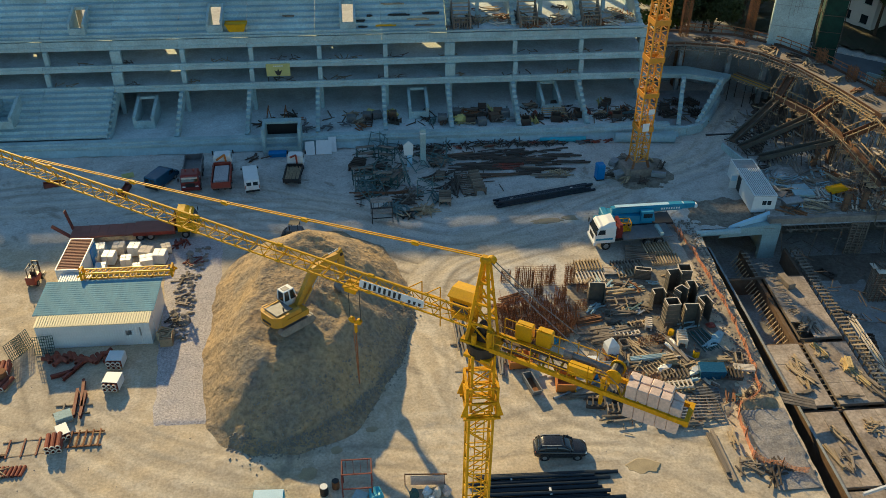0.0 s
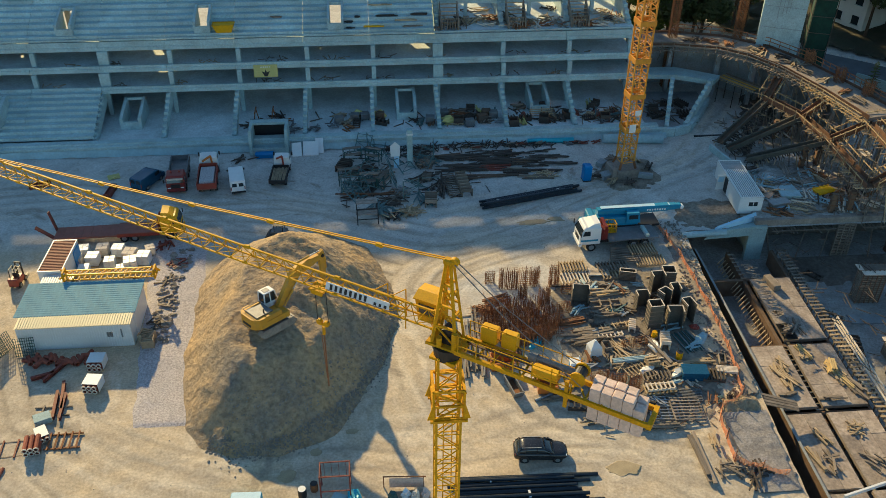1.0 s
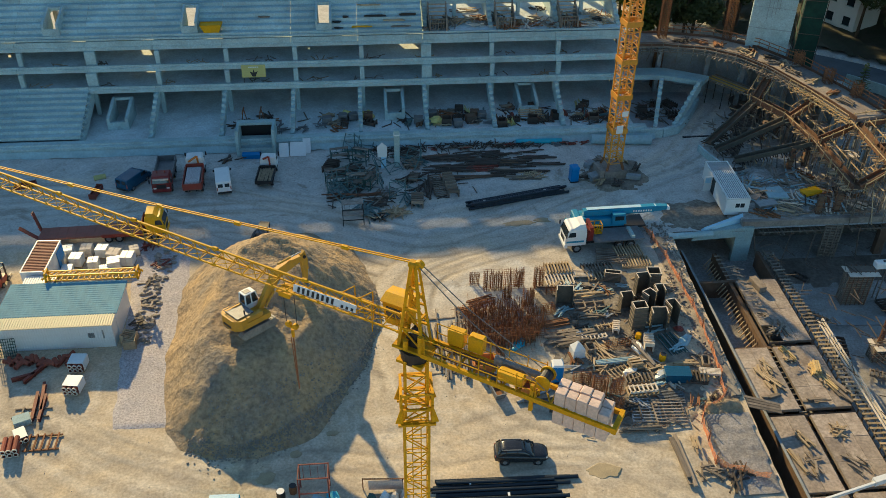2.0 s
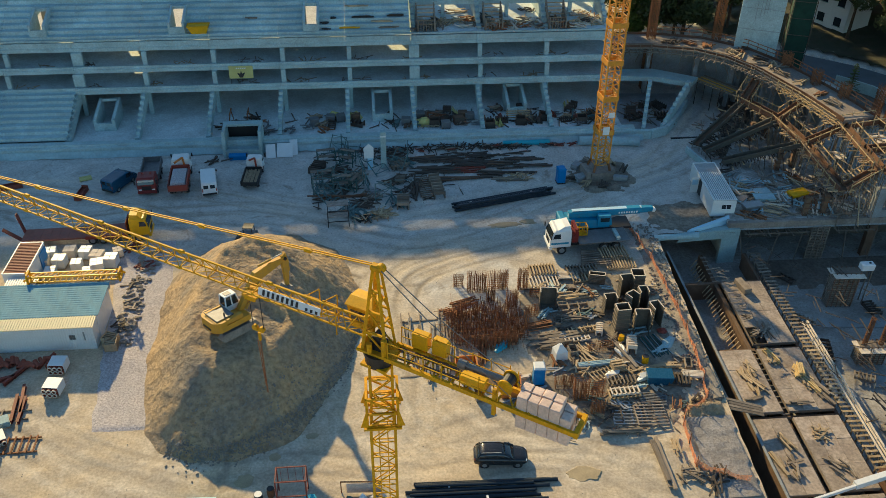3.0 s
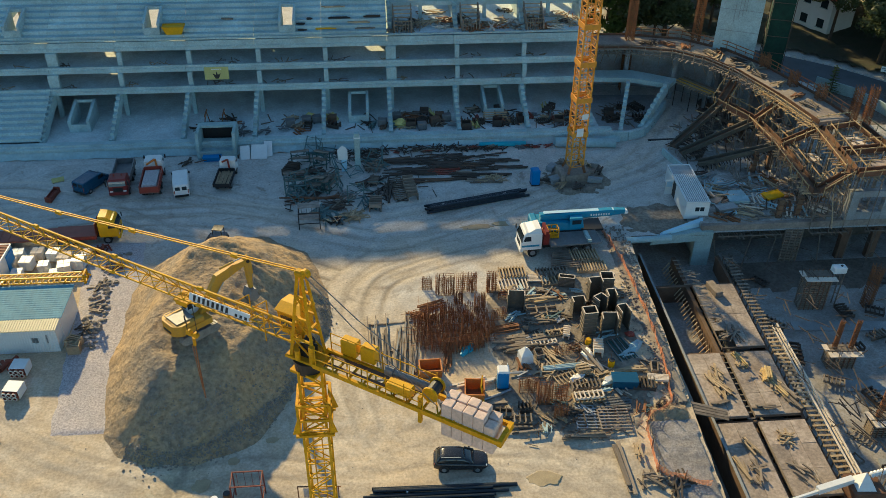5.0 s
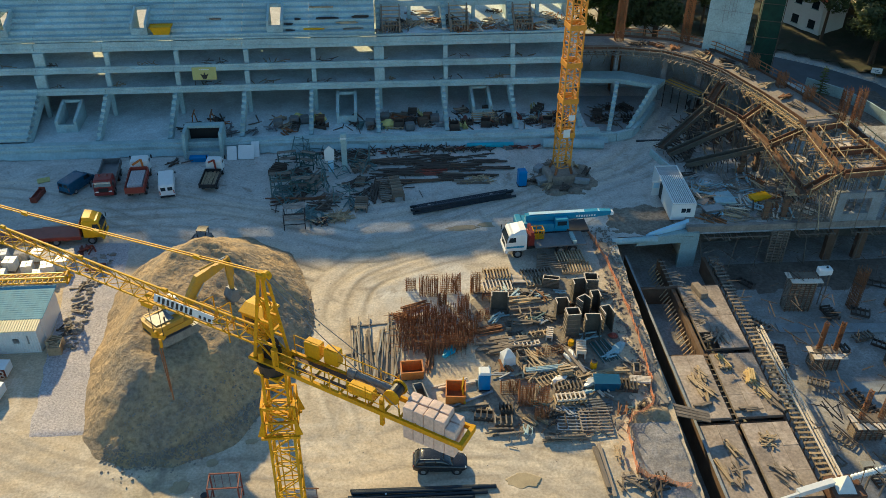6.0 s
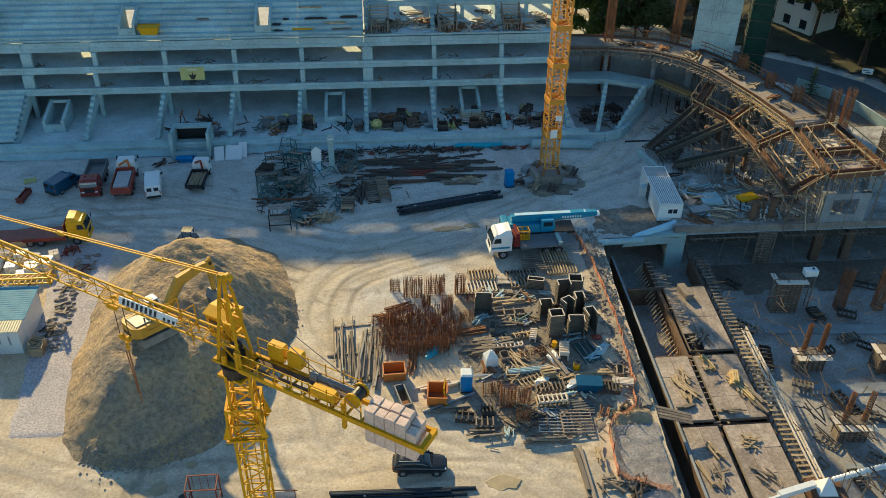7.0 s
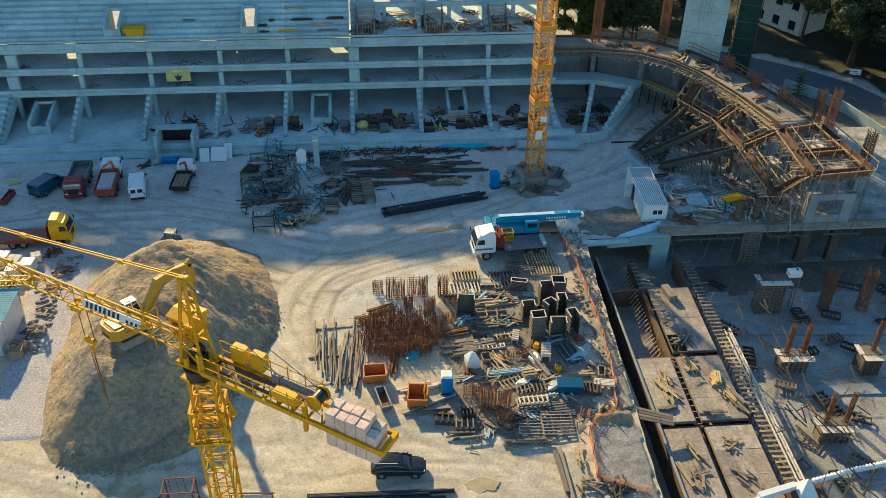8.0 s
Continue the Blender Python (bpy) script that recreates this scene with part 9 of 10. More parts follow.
for x in (-27.05, -17.85):
    part("lean_to_end", Shape().prism([(58.5, 0), (59.68, 0), (59.68, 2.42), (58.5, 2.34)], x - 0.05, x + 0.05, axis="x"), WHITE, v)
v = thing("freight_container", "container with red corrugated roof and white sides", "container", pose(-26.35, 68.75, 0, 0, 0, -1.5) @ Matrix.Diagonal((0.86, 1.0, 1.0, 1)))
part("body", Shape().box(0, 0, 0.05, 2.5, 5.0, 2.35, bevel=0.04), WHITE, v)
rf = part("roof", Shape().box(0, 0, 2.4, 2.44, 4.9, 0.04), REDROOF, v, "red corrugated roof")
rib = Shape().box(0, 0, 2.44, 2.4, 0.1, 0.05).mesh("rib", REDROOF)
for k in range(20):
    part("rib", rib, REDROOF, rf, m=pose(0, -2.3 + 0.242 * k, 0))
part("roof_rim", Shape().box(-1.22, 0, 2.41, 0.1, 5.0, 0.09).box(1.22, 0, 2.41, 0.1, 5.0, 0.09).box(0, -2.47, 2.41, 2.34, 0.1, 0.09).box(0, 2.47, 2.41, 2.34, 0.1, 0.09), WHITE, v)
part("blue_panel", Shape().box(1.32, 1.5, 0.1, 0.1, 1.6, 2.1, bevel=0.03), PORTABLUE, v, "blue plastic panel")
v = thing("low_container", "low white corrugated shed beside the container", "shed", pose(-25.4, 65.2, 0))
part("body", Shape().box(0, 0, 0, 3.0, 1.6, 2.2), WHITE, v)
rib = Shape().box(0, 0, 2.2, 0.09, 1.6, 0.06).mesh("rib", WHITE)
for k in range(14):
    part("rib", rib, CREAM, v, m=pose(-1.4 + 0.215 * k, 0, 0))
# spare jib section on trestles
v = thing("jib_section", "yellow lattice crane section stored on trestles", "crane section")
for a in (-0.33, 0.33):
    for z in (2.45, 3.0):
        part("chord", Shape().bar((-24.6, 65.2 + a, z), (-17.0, 65.2 + a, z), 0.1), TRUCKYELLOW, v)
js = Shape()
for k in range(15):
    x = -24.5 + 0.49 * k
    for a in (-0.33, 0.33):
        js.bar((x, 65.2 + a, 2.45), (x + 0.49, 65.2 + a, 3.0), 0.05).bar((x, 65.2 + a, 3.0), (x, 65.2 + a, 2.45), 0.045)
    js.bar((x, 64.87, 3.0), (x + 0.49, 65.53, 3.0), 0.05).bar((x, 64.87, 2.45), (x, 65.53, 2.45), 0.045)
tagged(part("lacing", js, TRUCKYELLOW, v), kind="stuff")
for x in (-24.75, -16.85):
    end = Shape()
    for s in (-1, 1):
        end.bar((x, 65.2 + 0.42 * s, 2.3), (x, 65.2 + 0.42 * s, 3.2), 0.16).box(x, 65.2, 2.72 + 0.42 * s, 0.16, 0.9, 0.14)
    end.bar((x - 0.35, 64.85, 2.6), (x + 0.35, 64.85, 3.1), 0.14).bar((x - 0.35, 65.55, 3.1), (x + 0.35, 65.55, 2.6), 0.14)
    part("end_frame", end, YELLOW, v)
for x in (-24.0, -18.7):
    part("trestle", Shape().box(x, 65.2, 0, 0.2, 1.1, 2.38), OLDWOOD, v)


def block(x, y, s, turn, mtl, k):
    v_ = thing("block_pallet", "shrink-wrapped pallet of white building blocks", "pallet of blocks", pose(x, y, 0, 0, 0, turn), group="block pallets")
    part("pallet", Shape().box(0, 0, 0, s, s, 0.06).box(-s * 0.4, 0, 0.06, 0.1, s, 0.08).box(s * 0.4, 0, 0.06, 0.1, s, 0.08), WOOD, v_)
    n = 2
    for i in range(n):
        for j in range(n):
            part("block", Shape().box((i - 0.5) * s / 2, (j - 0.5) * s / 2, 0.14, s / 2 - 0.015, s / 2 - 0.015, s * 0.85, bevel=0.02), mtl, v_)


for k, (x, y, s, t) in enumerate(((-25.5, 69.3 + 1.2, 1.1, 3), (-24.0, 70.6, 1.15, -4), (-25.2, 72.0, 1.1, 8), (-23.4, 72.1, 1.1, 0), (-21.9, 71.9, 1.1, -6), (-22.3, 70.0, 1.0, 5), (-20.6, 71.0, 1.2, -10), (-20.3, 69.6, 1.2, 12), (-19.2, 70.4, 1.2, -5), (-18.9, 71.9, 0.9, 20), (-24.4, 68.9, 1.0, 5), (-21.0, 68.8, 0.9, 8))):
    block(x, y, s, t, WHITE if k % 3 else CREAM, k)
v = thing("forklift", "small red forklift with black mast", "forklift", pose(-30.2, 68.2, 0, 0, 0, 84) @ TRUE)
part("body", Shape().box(-0.4, 0, 0.3, 1.7, 1.1, 0.75, bevel=0.1), BRIGHTRED, v)
part("counterweight", Shape().box(-1.1, 0, 0.3, 0.5, 1.1, 1.0, bevel=0.1), BRIGHTRED, v)
fr = Shape()
for a in (-0.75, 0.35):
    for b_ in (-0.45, 0.45):
        fr.bar((a, b_, 1.0), (a * 0.9, b_, 2.1), 0.07)
for b_ in (-0.45, 0, 0.45):
    fr.bar((-0.7, b_, 2.1), (0.32, b_, 2.1), 0.07)
part("overhead_guard", fr, BLACK, v)
part("mast", Shape().bar((0.7, -0.3, 0.1), (0.7, -0.3, 2.3), 0.12).bar((0.7, 0.3, 0.1), (0.7, 0.3, 2.3), 0.12).bar((0.7, -0.3, 1.6), (0.7, 0.3, 1.6), 0.1).bar((0.7, -0.3, 2.25), (0.7, 0.3, 2.25), 0.1), BLACK, v)
part("fork", Shape().box(1.25, -0.25, 0.1, 1.1, 0.12, 0.05).box(1.25, 0.25, 0.1, 1.1, 0.12, 0.05), GREYSTEEL, v)
part("seat", Shape().box(-0.2, 0, 1.05, 0.5, 0.5, 0.14, bevel=0.04).box(-0.45, 0, 1.15, 0.12, 0.5, 0.5, bevel=0.04), BLACK, v)
for a in (-0.85, 0.45):
    for b_ in (-0.5, 0.5):
        wheel(v, a, b_, 0.32, 0.22)


def clay_bundle(x, y, turn, cols, rows_, wrap, label):
    v_ = thing("pipe_pallet", label, "clay pipes", pose(x, y, 0, 0, 0, turn), group="pipe pallets")
    part("pallet", Shape().box(0, 0, 0, 0.4 * cols, 1.3, 0.12), WOOD, v_)
    for i in range(cols):
        for j in range(rows_):
            part("pipe", Shape().pipe((-0.2 * cols + 0.2 + 0.4 * i, -0.75, 0.32 + 0.38 * j), (-0.2 * cols + 0.2 + 0.4 * i, 0.7, 0.32 + 0.38 * j), 0.185, 0.125, 10), BRICKRED, v_)
            part("socket", Shape().pipe((-0.2 * cols + 0.2 + 0.4 * i, -0.77, 0.32 + 0.38 * j), (-0.2 * cols + 0.2 + 0.4 * i, -0.69, 0.32 + 0.38 * j), 0.195, 0.13, 10), CREAM, v_)
    if wrap:
        part("wrapping", Shape().box(0, 0.1, 0.12 + 0.385 * rows_, 0.41 * cols, 1.2, 0.04).box(-0.21 * cols, 0.1, 0.1, 0.03, 1.2, 0.4 * rows_).box(0.21 * cols, 0.1, 0.1, 0.03, 1.2, 0.4 * rows_), WHITE, v_, "white plastic wrapping")


clay_bundle(-20.0, 53.4, -8, 3, 2, True, "white-wrapped pallet of clay pipes")
clay_bundle(-20.3, 56.0, -4, 3, 2, True, "white-wrapped pallet of clay pipes")
clay_bundle(-29.2, 55.6, 6, 3, 2, False, "open pallet of red clay pipes")
clay_bundle(-28.8, 54.2, -20, 3, 1, False, "open pallet of red clay pipes")
clay_bundle(-22.9, 47.2, 8, 3, 2, False, "open pallet of red clay pipes")
clay_bundle(-22.6, 48.4, 30, 2, 1, True, "white-wrapped clay pipes, torn open")
v = thing("drum", "round red steel drum on the pipe pallets", "drum", pose(-29.0, 54.8, 0))
part("body", Shape().tube((0, 0, 0), (0, 0, 1.0), 0.4, 14), RUST, v)
rng = random.Random(12)
for k in range(13):
    x, y = -26.0 + 0.42 * k, 57.0 + rng.uniform(-0.5, 0.4)
    v = thing("drain_fitting", "dark red clay drain fitting on the earth", "drain fitting", pose(x, y, 0, 0, 0, rng.uniform(0, 180)), group="drain fittings")
    part("barrel", Shape().pipe((-0.5, 0, 0.2), (0.5, 0, 0.2), 0.2, 0.15), BRICKRED, v)
    part("branch", Shape().pipe((0.05, 0.1, 0.2), (0.3, 0.5, 0.24), 0.17, 0.12), BRICKRED, v)
for k, (x, y, l, t) in enumerate(((-22.2, 52.6, 3.2, 100), (-21.9, 51.4, 2.8, 94), (-22.5, 51.6, 3.0, 97), (-23.6, 55.4, 2.4, 60), (-24.4, 55.0, 1.8, 20))):
    v = thing("steel_beam", "dark red steel beam lying on the earth", "steel beam", pose(x, y, 0, 0, 0, t), group="steel beams")
    part("web", Shape().box(0, 0, 0.04, l, 0.04, 0.26), REDRUST, v)
    part("flange", Shape().box(0, 0, 0, l, 0.24, 0.04), REDRUST, v)
    part("flange", Shape().box(0, 0, 0.3, l, 0.24, 0.04), REDRUST, v)


def ladder_frame(x, y, turn, l, w, n, mtl, label):
    v_ = thing("ladder_frame", label, "steel frame", pose(x, y, 0.02, 0, 0, turn), group="ladder frames")
    for s_ in (-1, 1):
        part("rail", Shape().box(0, s_ * w / 2, 0, l, 0.1, 0.1), OLDWOOD if mtl is not RUST else mtl, v_)
    for k in range(n):
        part("rung", Shape().box(-l / 2 + l * (k + 0.5) / n, 0, 0.1, 0.12, w + 0.3, 0.08), mtl, v_)


ladder_frame(-25.2, 47.2, 4, 3.2, 1.5, 3, REDRUST, "red steel frames laid over timber bearers")
ladder_frame(-20.9, 47.8, 2, 2.6, 1.4, 5, RUST, "rusty steel frames laid over timber bearers")
ladder_frame(-22.6, 51.0, 0, 2.8, 0.9, 2, OLDWOOD, "timber bearers on the earth")
heap_of("timber_pile", -27.2, 46.2, 0, 0.5, 0.6, 9, 1.4, 0.13, FORMWOOD, "orange-brown boards on a pallet", 4, 10, 0.3, 501)
heap_of("straw_bundle", -26.0, 44.9, 0, 0.8, 0.6, 26, 0.9, 0.05, WOOD, "bundle of pale laths on red pipes", 20, 120, 0.4, 502)
v = thing("pipe_row", "row of short dark red pipes on bearers", "pipes", pose(-25.7, 44.9, 0))
for k in range(10):
    part("pipe", Shape().pipe((-1.6 + 0.3 * k, -0.45, 0.17), (-1.5 + 0.3 * k, 0.5, 0.17), 0.12, 0.09), BRICKRED, v)
v = thing("slab_pallet", "pallet of pale grey paving slabs", "slabs", pose(-23.0, 50.0, 0, 0, 0, 24))
for k in range(5):
    part("slab", Shape().box(0.03 * (k % 2), 0, 0.1 + 0.1 * k, 1.2, 0.9, 0.085, 2 * (k % 2)), CONCRETE, v)
part("pallet", Shape().box(0, 0, 0, 1.3, 1.0, 0.1), WOOD, v)
for k, (x, y, t) in enumerate(((-26.5, 57.7, 4), (-28.6, 57.6, 60), (-28.2, 58.3, 64))):
    v = thing("wire_cage", "grey-green wire mesh panel leaning on the shed", "mesh panel", pose(x, y, 0, -14, 0, t), group="wire cages")
    for i in range(10):
        part("wire", Shape().box(-0.8 + 1.6 * i / 9, 0, 0, 0.04, 0.04, 1.7), STEELGREEN, v)
    for i in range(7):
        part("cross_wire", Shape().box(0, 0.02, 0.05 + 1.6 * i / 6, 1.64, 0.03, 0.04), STEELGREEN, v)
for x, y, t, s in ((-16.8, 59.0, 70, 0.9), (-16.6, 58.3, 95, 0.8)):
    v = thing("wooden_crate", "tipped wooden crate beside the shed", "crate", pose(x, y, 0, 0, 0, t), group="crates")
    for k in range(5):
        part("slat", Shape().box(-s / 2 + s * k / 4, 0, 0.05, 0.1, s * 1.3, 0.8), WOOD, v)
    part("frame", Shape().box(0, -s * 0.6, 0, s, 0.08, 0.9).box(0, s * 0.6, 0, s, 0.08, 0.9), WOOD, v)
rub = Shape()
rng = random.Random(55)
for k in range(150):
    y = rng.uniform(58.5, 72.5)
    x = rng.uniform(-17.0, -15.2) + (0.3 if y > 66 else 0)
    s = rng.uniform(0.1, 0.38)
    rub.lump(x, y, 0, s, s * 0.8, s * 0.8, rng, 0.35)
solid("rubble", rub, DEBRIS, "broken concrete and rubble beside the shed", "rubble", kind="stuff")
for k in range(4):
    heap_of("scrap_pile", -16.6 + 0.5 * (k % 2), 61 + 3.0 * k, 0, 1.0, 1.4, 8, 1.3, 0.09, (DARKWOOD, PLYWOOD, OLDWOOD, REDRUST)[k], "scrap timber and metal beside the shed", 60, 160, 0.3, 600 + k, 6, "scrap", "scrap piles", "piece")
heap_of("scrap_pile", -17.6, 73.0, 0, 1.4, 0.9, 16, 1.2, 0.1, REDRUST, "dark red scrap behind the block pallets", 60, 160, 0.5, 611, 8, "scrap", "scrap piles", "piece")
# bottom edge of the site
v = thing("cyan_box", "box covered with a bright cyan tarpaulin", "covered box", pose(-6.6, 40.0, 0, 0, 0, -2))
part("cover", Shape().box(0, 0, 0.02, 2.1, 1.6, 1.45, bevel=0.08), CYAN, v)
# Paler top layer: sunlight on the cover put into its colour.
part("top_sheet", Shape().box(0, 0, 1.47, 2.0, 1.5, 0.03), PALEBLUE, v, "pale top layer painting sunlight onto the cover")
v = thing("white_sheet", "grey-white sheet lying on the earth", "sheet", pose(-0.7, 40.3, 0.03, 0, 0, 62))
part("sheet", Shape().box(0, 0, 0.02, 2.2, 1.0, 0.05, bevel=0.01), MEMBRANE, v)
v = thing("tarpaulin", "crumpled cyan tarpaulin by the rack", "tarpaulin", pose(0.8, 40.9, 0), group="tarpaulins")
part("sheet", Shape().lump(0, 0, 0, 0.5, 0.7, 0.5, random.Random(4), 0.4), CYAN, v)
v = thing("bed_frame", "rusty frame with a pinkish board behind filled sacks", "frame", pose(4.1, 41.5, 0, 0, 0, -3))
part("board", Shape().box(0.3, 0, 0.1, 2.4, 0.06, 0.9), PINK, v)
part("rail", Shape().bar((-1.3, 0.1, 1.1), (1.7, 0.1, 1.05), 0.07).bar((-1.3, 0.1, 0), (-1.3, 0.1, 1.15), 0.07).bar((1.5, 0.1, 0), (1.5, 0.1, 1.1), 0.07), RUST, v)
for k, (x, y, mtl) in enumerate(((3.4, 40.5, STEELGREEN), (4.3, 40.6, WHITE), (5.0, 40.5, CREAM), (5.7, 40.6, PINK), (4.6, 39.8, WHITE))):
    v = thing("sack", "filled woven sack on the earth", "sack", pose(x, y, 0, 0, 0, 30 * k), group="sacks")
    part("bag", Shape().lump(0, 0, 0, 0.42, 0.34, 0.75, random.Random(70 + k), 0.15), mtl, v)
rub = Shape()
for k in range(160):
    x, y = rng.uniform(-12.5, -8.5), rng.uniform(38.0, 40.6)
    s = rng.uniform(0.06, 0.22)
    rub.lump(x, y, 0, s, s * 0.8, s * 0.8, rng, 0.35)
solid("rubble", rub, DEBRIS, "patch of grey rubble on the earth", "rubble", kind="stuff")

# ---- litter inside the stand ----
rng = random.Random(91)
for k in range(46):
    x = rng.choice((-9, -1, 7, 15, 23, 31)) + rng.uniform(-3.2, 3.2)
    y = rng.uniform(95.2, 99.5)
    if min(abs(x - b_) for b_ in BAYS) < 0.6 or min(abs(x - 6.9), abs(x - 23.0)) < 1.6:
        continue
    mtl = rng.choice((OLDWOOD, DARKWOOD, WOOD, RUST, GREYSTEEL))
    heap_of("stand_litter", x, y, 0.55, 1.2, 0.8, rng.randrange(5, 11), rng.uniform(0.8, 2.0), 0.09, mtl, "boards and scrap stored in an open bay", rng.uniform(0, 180), 90, 0.6, 700 + k, 12, "stored material", "stored material", "piece")
for k in range(14):
    x, y = rng.uniform(-6, 34), rng.uniform(95.0, 98.5)
    if min(abs(x - b_) for b_ in BAYS) < 0.8 or min(abs(x - 6.9), abs(x - 23.0)) < 2.0:
        continue
    v = thing("steel_box", "dark stillage box standing in an open bay", "stillage", pose(x, y, 0.55, 0, 0, rng.uniform(-20, 20)), group="stillages")
    part("box", Shape().box(0, 0, 0.1, 1.1, 0.9, 0.8, bevel=0.04), rng.choice((DARKWOOD, GREYSTEEL, BROWNBEAM)), v)
    part("foot", Shape().box(-0.4, 0, 0, 0.1, 0.8, 0.1).box(0.4, 0, 0, 0.1, 0.8, 0.1), BLACK, v)
for x, y in ((4.0, 98.5), (1.5, 98.8), (12.4, 96.4)):
    v = thing("yellow_bundle", "yellowish covered bundle in an open bay", "bundle", pose(x, y, 0.55), group="bundles")
    part("cover", Shape().lump(0, 0, 0, 1.0, 0.6, 1.0, random.Random(int(x * 3)), 0.2), YELLOWBOARD, v)
for k in range(18):
    x = 12 + 1.35 * k + rng.uniform(-0.3, 0.3)
    heap_of("upper_litter", x, rng.uniform(104.2, 107.5), 9.55, 1.4, 1.6, 9, 1.8, 0.1, rng.choice((WOOD, OLDWOOD, CREAM, RUST)), "boards and props on the unfinished upper deck", rng.uniform(0, 180), 140, 0.5, 800 + k, 10, "stored material", "stored material", "piece")
for x in (13.2, 29.6, 21.6):
    v = thing("upper_form", "timber stair form standing on the unfinished upper deck", "formwork", pose(x, 105.4, 9.52), group="upper forms")
    for sgn in (-1, 1):
        part("cheek", Shape().prism([(-1.6, 0), (1.6, 0), (1.6, 2.6), (1.2, 2.6), (-1.6, 0.9)], sgn * 1.1 - 0.06, sgn * 1.1 + 0.06, axis="x"), OLDWOOD, v)
    for k in range(6):
        part("rail", Shape().box(0, 1.3 - 0.5 * k, 2.3 - 0.3 * k, 2.5, 0.09, 0.12), WOOD, v)
    for k in range(7):
        part("slat", Shape().box(-1.0 + 0.33 * k, -1.65, 0.1, 0.1, 0.08, 1.5), OLDWOOD, v)
part("head_beam", Shape().box(23.9, 108.6, 11.3, 25.2, 0.5, 0.55), PALECON, stand, "pale concrete cross beam")
for x in (12.0, 15.6, 19.8, 23.8, 28.2, 32.0, 36.0):
    part("stub_column", Shape().box(x, 108.6, 9.5, 0.45, 0.45, 1.8), PALECON, stand)
prng = random.Random(515)
for k in range(34):
    heap_of("upper_litter", prng.uniform(12, 36), prng.uniform(104.3, 110.5), 9.53, 1.5, 1.0, prng.randrange(5, 11), prng.uniform(0.8, 2.4), prng.choice((0.07, 0.1)), prng.choice((WOOD, CREAM, OLDWOOD, RUST, DARKWOOD, WOOD)), "boards and props on the unfinished upper deck", prng.uniform(0, 180), 70, 0.5, 1500 + k, 12, "stored material", "stored material", "piece")
part("upper_deck", Shape().box(23.9, 111.2, 9.3, 25.0, 15.0, 0.22), LIGHTCON, stand, "bare concrete deck")
for x, y, l, mtl in ((3.6, 104.5, 2.6, TRUCKYELLOW), (5.4, 105.6, 2.2, BLACK), (7.8, 105.2, 2.4, WOOD), (9.6, 105.8, 1.8, DARKWOOD), (8.6, 104.4, 2.0, OLDWOOD), (4.8, 107.0, 3.0, WOOD), (-8.2, 106.0, 1.2, OLDWOOD), (0.7, 105.0, 0.7, BLACK), (1.9, 105.4, 0.6, BLACK), (0.9, 104.2, 0.7, BLACK)):
    z = 9.96 + 0.46 * int((y - 103.7) / 0.82)
    heap_of("terrace_litter", x, y, z, 0.5, 0.2, 6, l, 0.12, mtl, "boards stacked on the upper terrace", 0, 8, 0.15, int(x * 10 + 900), 0, "stored material", "stored material", "piece")

# ---- haul road, painted shade under the curved deck, clutter in the bays and the yard ----
SHADE_EARTH = mat("shade_darkened_earth", (0.11, 0.09, 0.07), 0.95, var=0.6, scale=0.4, fine=3, bump=1.0, dark=(0.19, 0.16, 0.13))
TEALSTEEL = mat("painted_scaffold_steel", (0.10, 0.19, 0.20), 0.6, var=0.35, scale=1.5, fine=8, bump=0.1, dirt=0.35)
crng = random.Random(77)
# Dark earth sheets: shade below the deck is put into their colour.
shade_sheet = grid(43.0, 78.0, 72.6, 104.0, 0.7, lambda x, y: (0.07 + 0.06 * hump(x, y, 2, 1.2)) if x > 44.6 + 0.38 * max(0, y - 84) + 0.6 * hump(y, 0, 3, 2.5) else -0.2)
solid("damp_earth", shade_sheet, SHADE_EARTH, "churned earth coloured dark as painted shade beneath the curved formwork", "earth", kind="structure", smooth=True)
shade_sheet = grid(45.0, 78.0, 66.5, 71.8, 0.7, lambda x, y: FLOOR + (0.12 if y > 67.2 + 0.7 * hump(x, 0, 3, 2.0) else -0.2) + 0.05 * hump(x, y, 2, 1.2))
solid("damp_earth", shade_sheet, SHADE_EARTH, "earth coloured dark as painted shade on the pit floor", "earth", kind="structure", smooth=True)
debris = Shape()
sticks(debris, crng, 58, 86, 24, 22, 420, 2.0, 0.09, z=0.2, lean=0.3, pile=0.6)
sticks(debris, crng, 50.5, 77, 12, 8, 260, 1.6, 0.07, z=0.66, lean=0.12, pile=0.3)
solid("formwork_debris", debris, OLDWOOD, "loose boards and props strewn under the curved formwork", "offcuts", kind="stuff")

# loose things on the floor of the open bays
for i in range(8, len(BAYS) - 1):
    a, b = BAYS[i] + 0.8, BAYS[i + 1] - 0.8
    low = Shape()
    sticks(low, crng, (a + b) / 2, 97.8, b - a, 4.5, 26 if i > 9 else 10, 1.8, 0.09, z=0.6, lean=0.08)
    solid("bay_boards", low, DARKWOOD if i % 2 else OLDWOOD, "loose boards lying in an open bay of the stand", "boards", kind="stuff")
    for n in range(3 if i > 9 else 1):
        x = crng.uniform(a, b)
        rack(x, crng.uniform(96.2, 99.6), 0.57 + 0.01 * n, crng.uniform(1.2, 2.2), crng.uniform(0.7, 1.2), crng.uniform(0.3, 0.8), crng.uniform(0, 180), crng.randrange(4, 7), DARKWOOD, "dark timber form panel lying in an open bay")
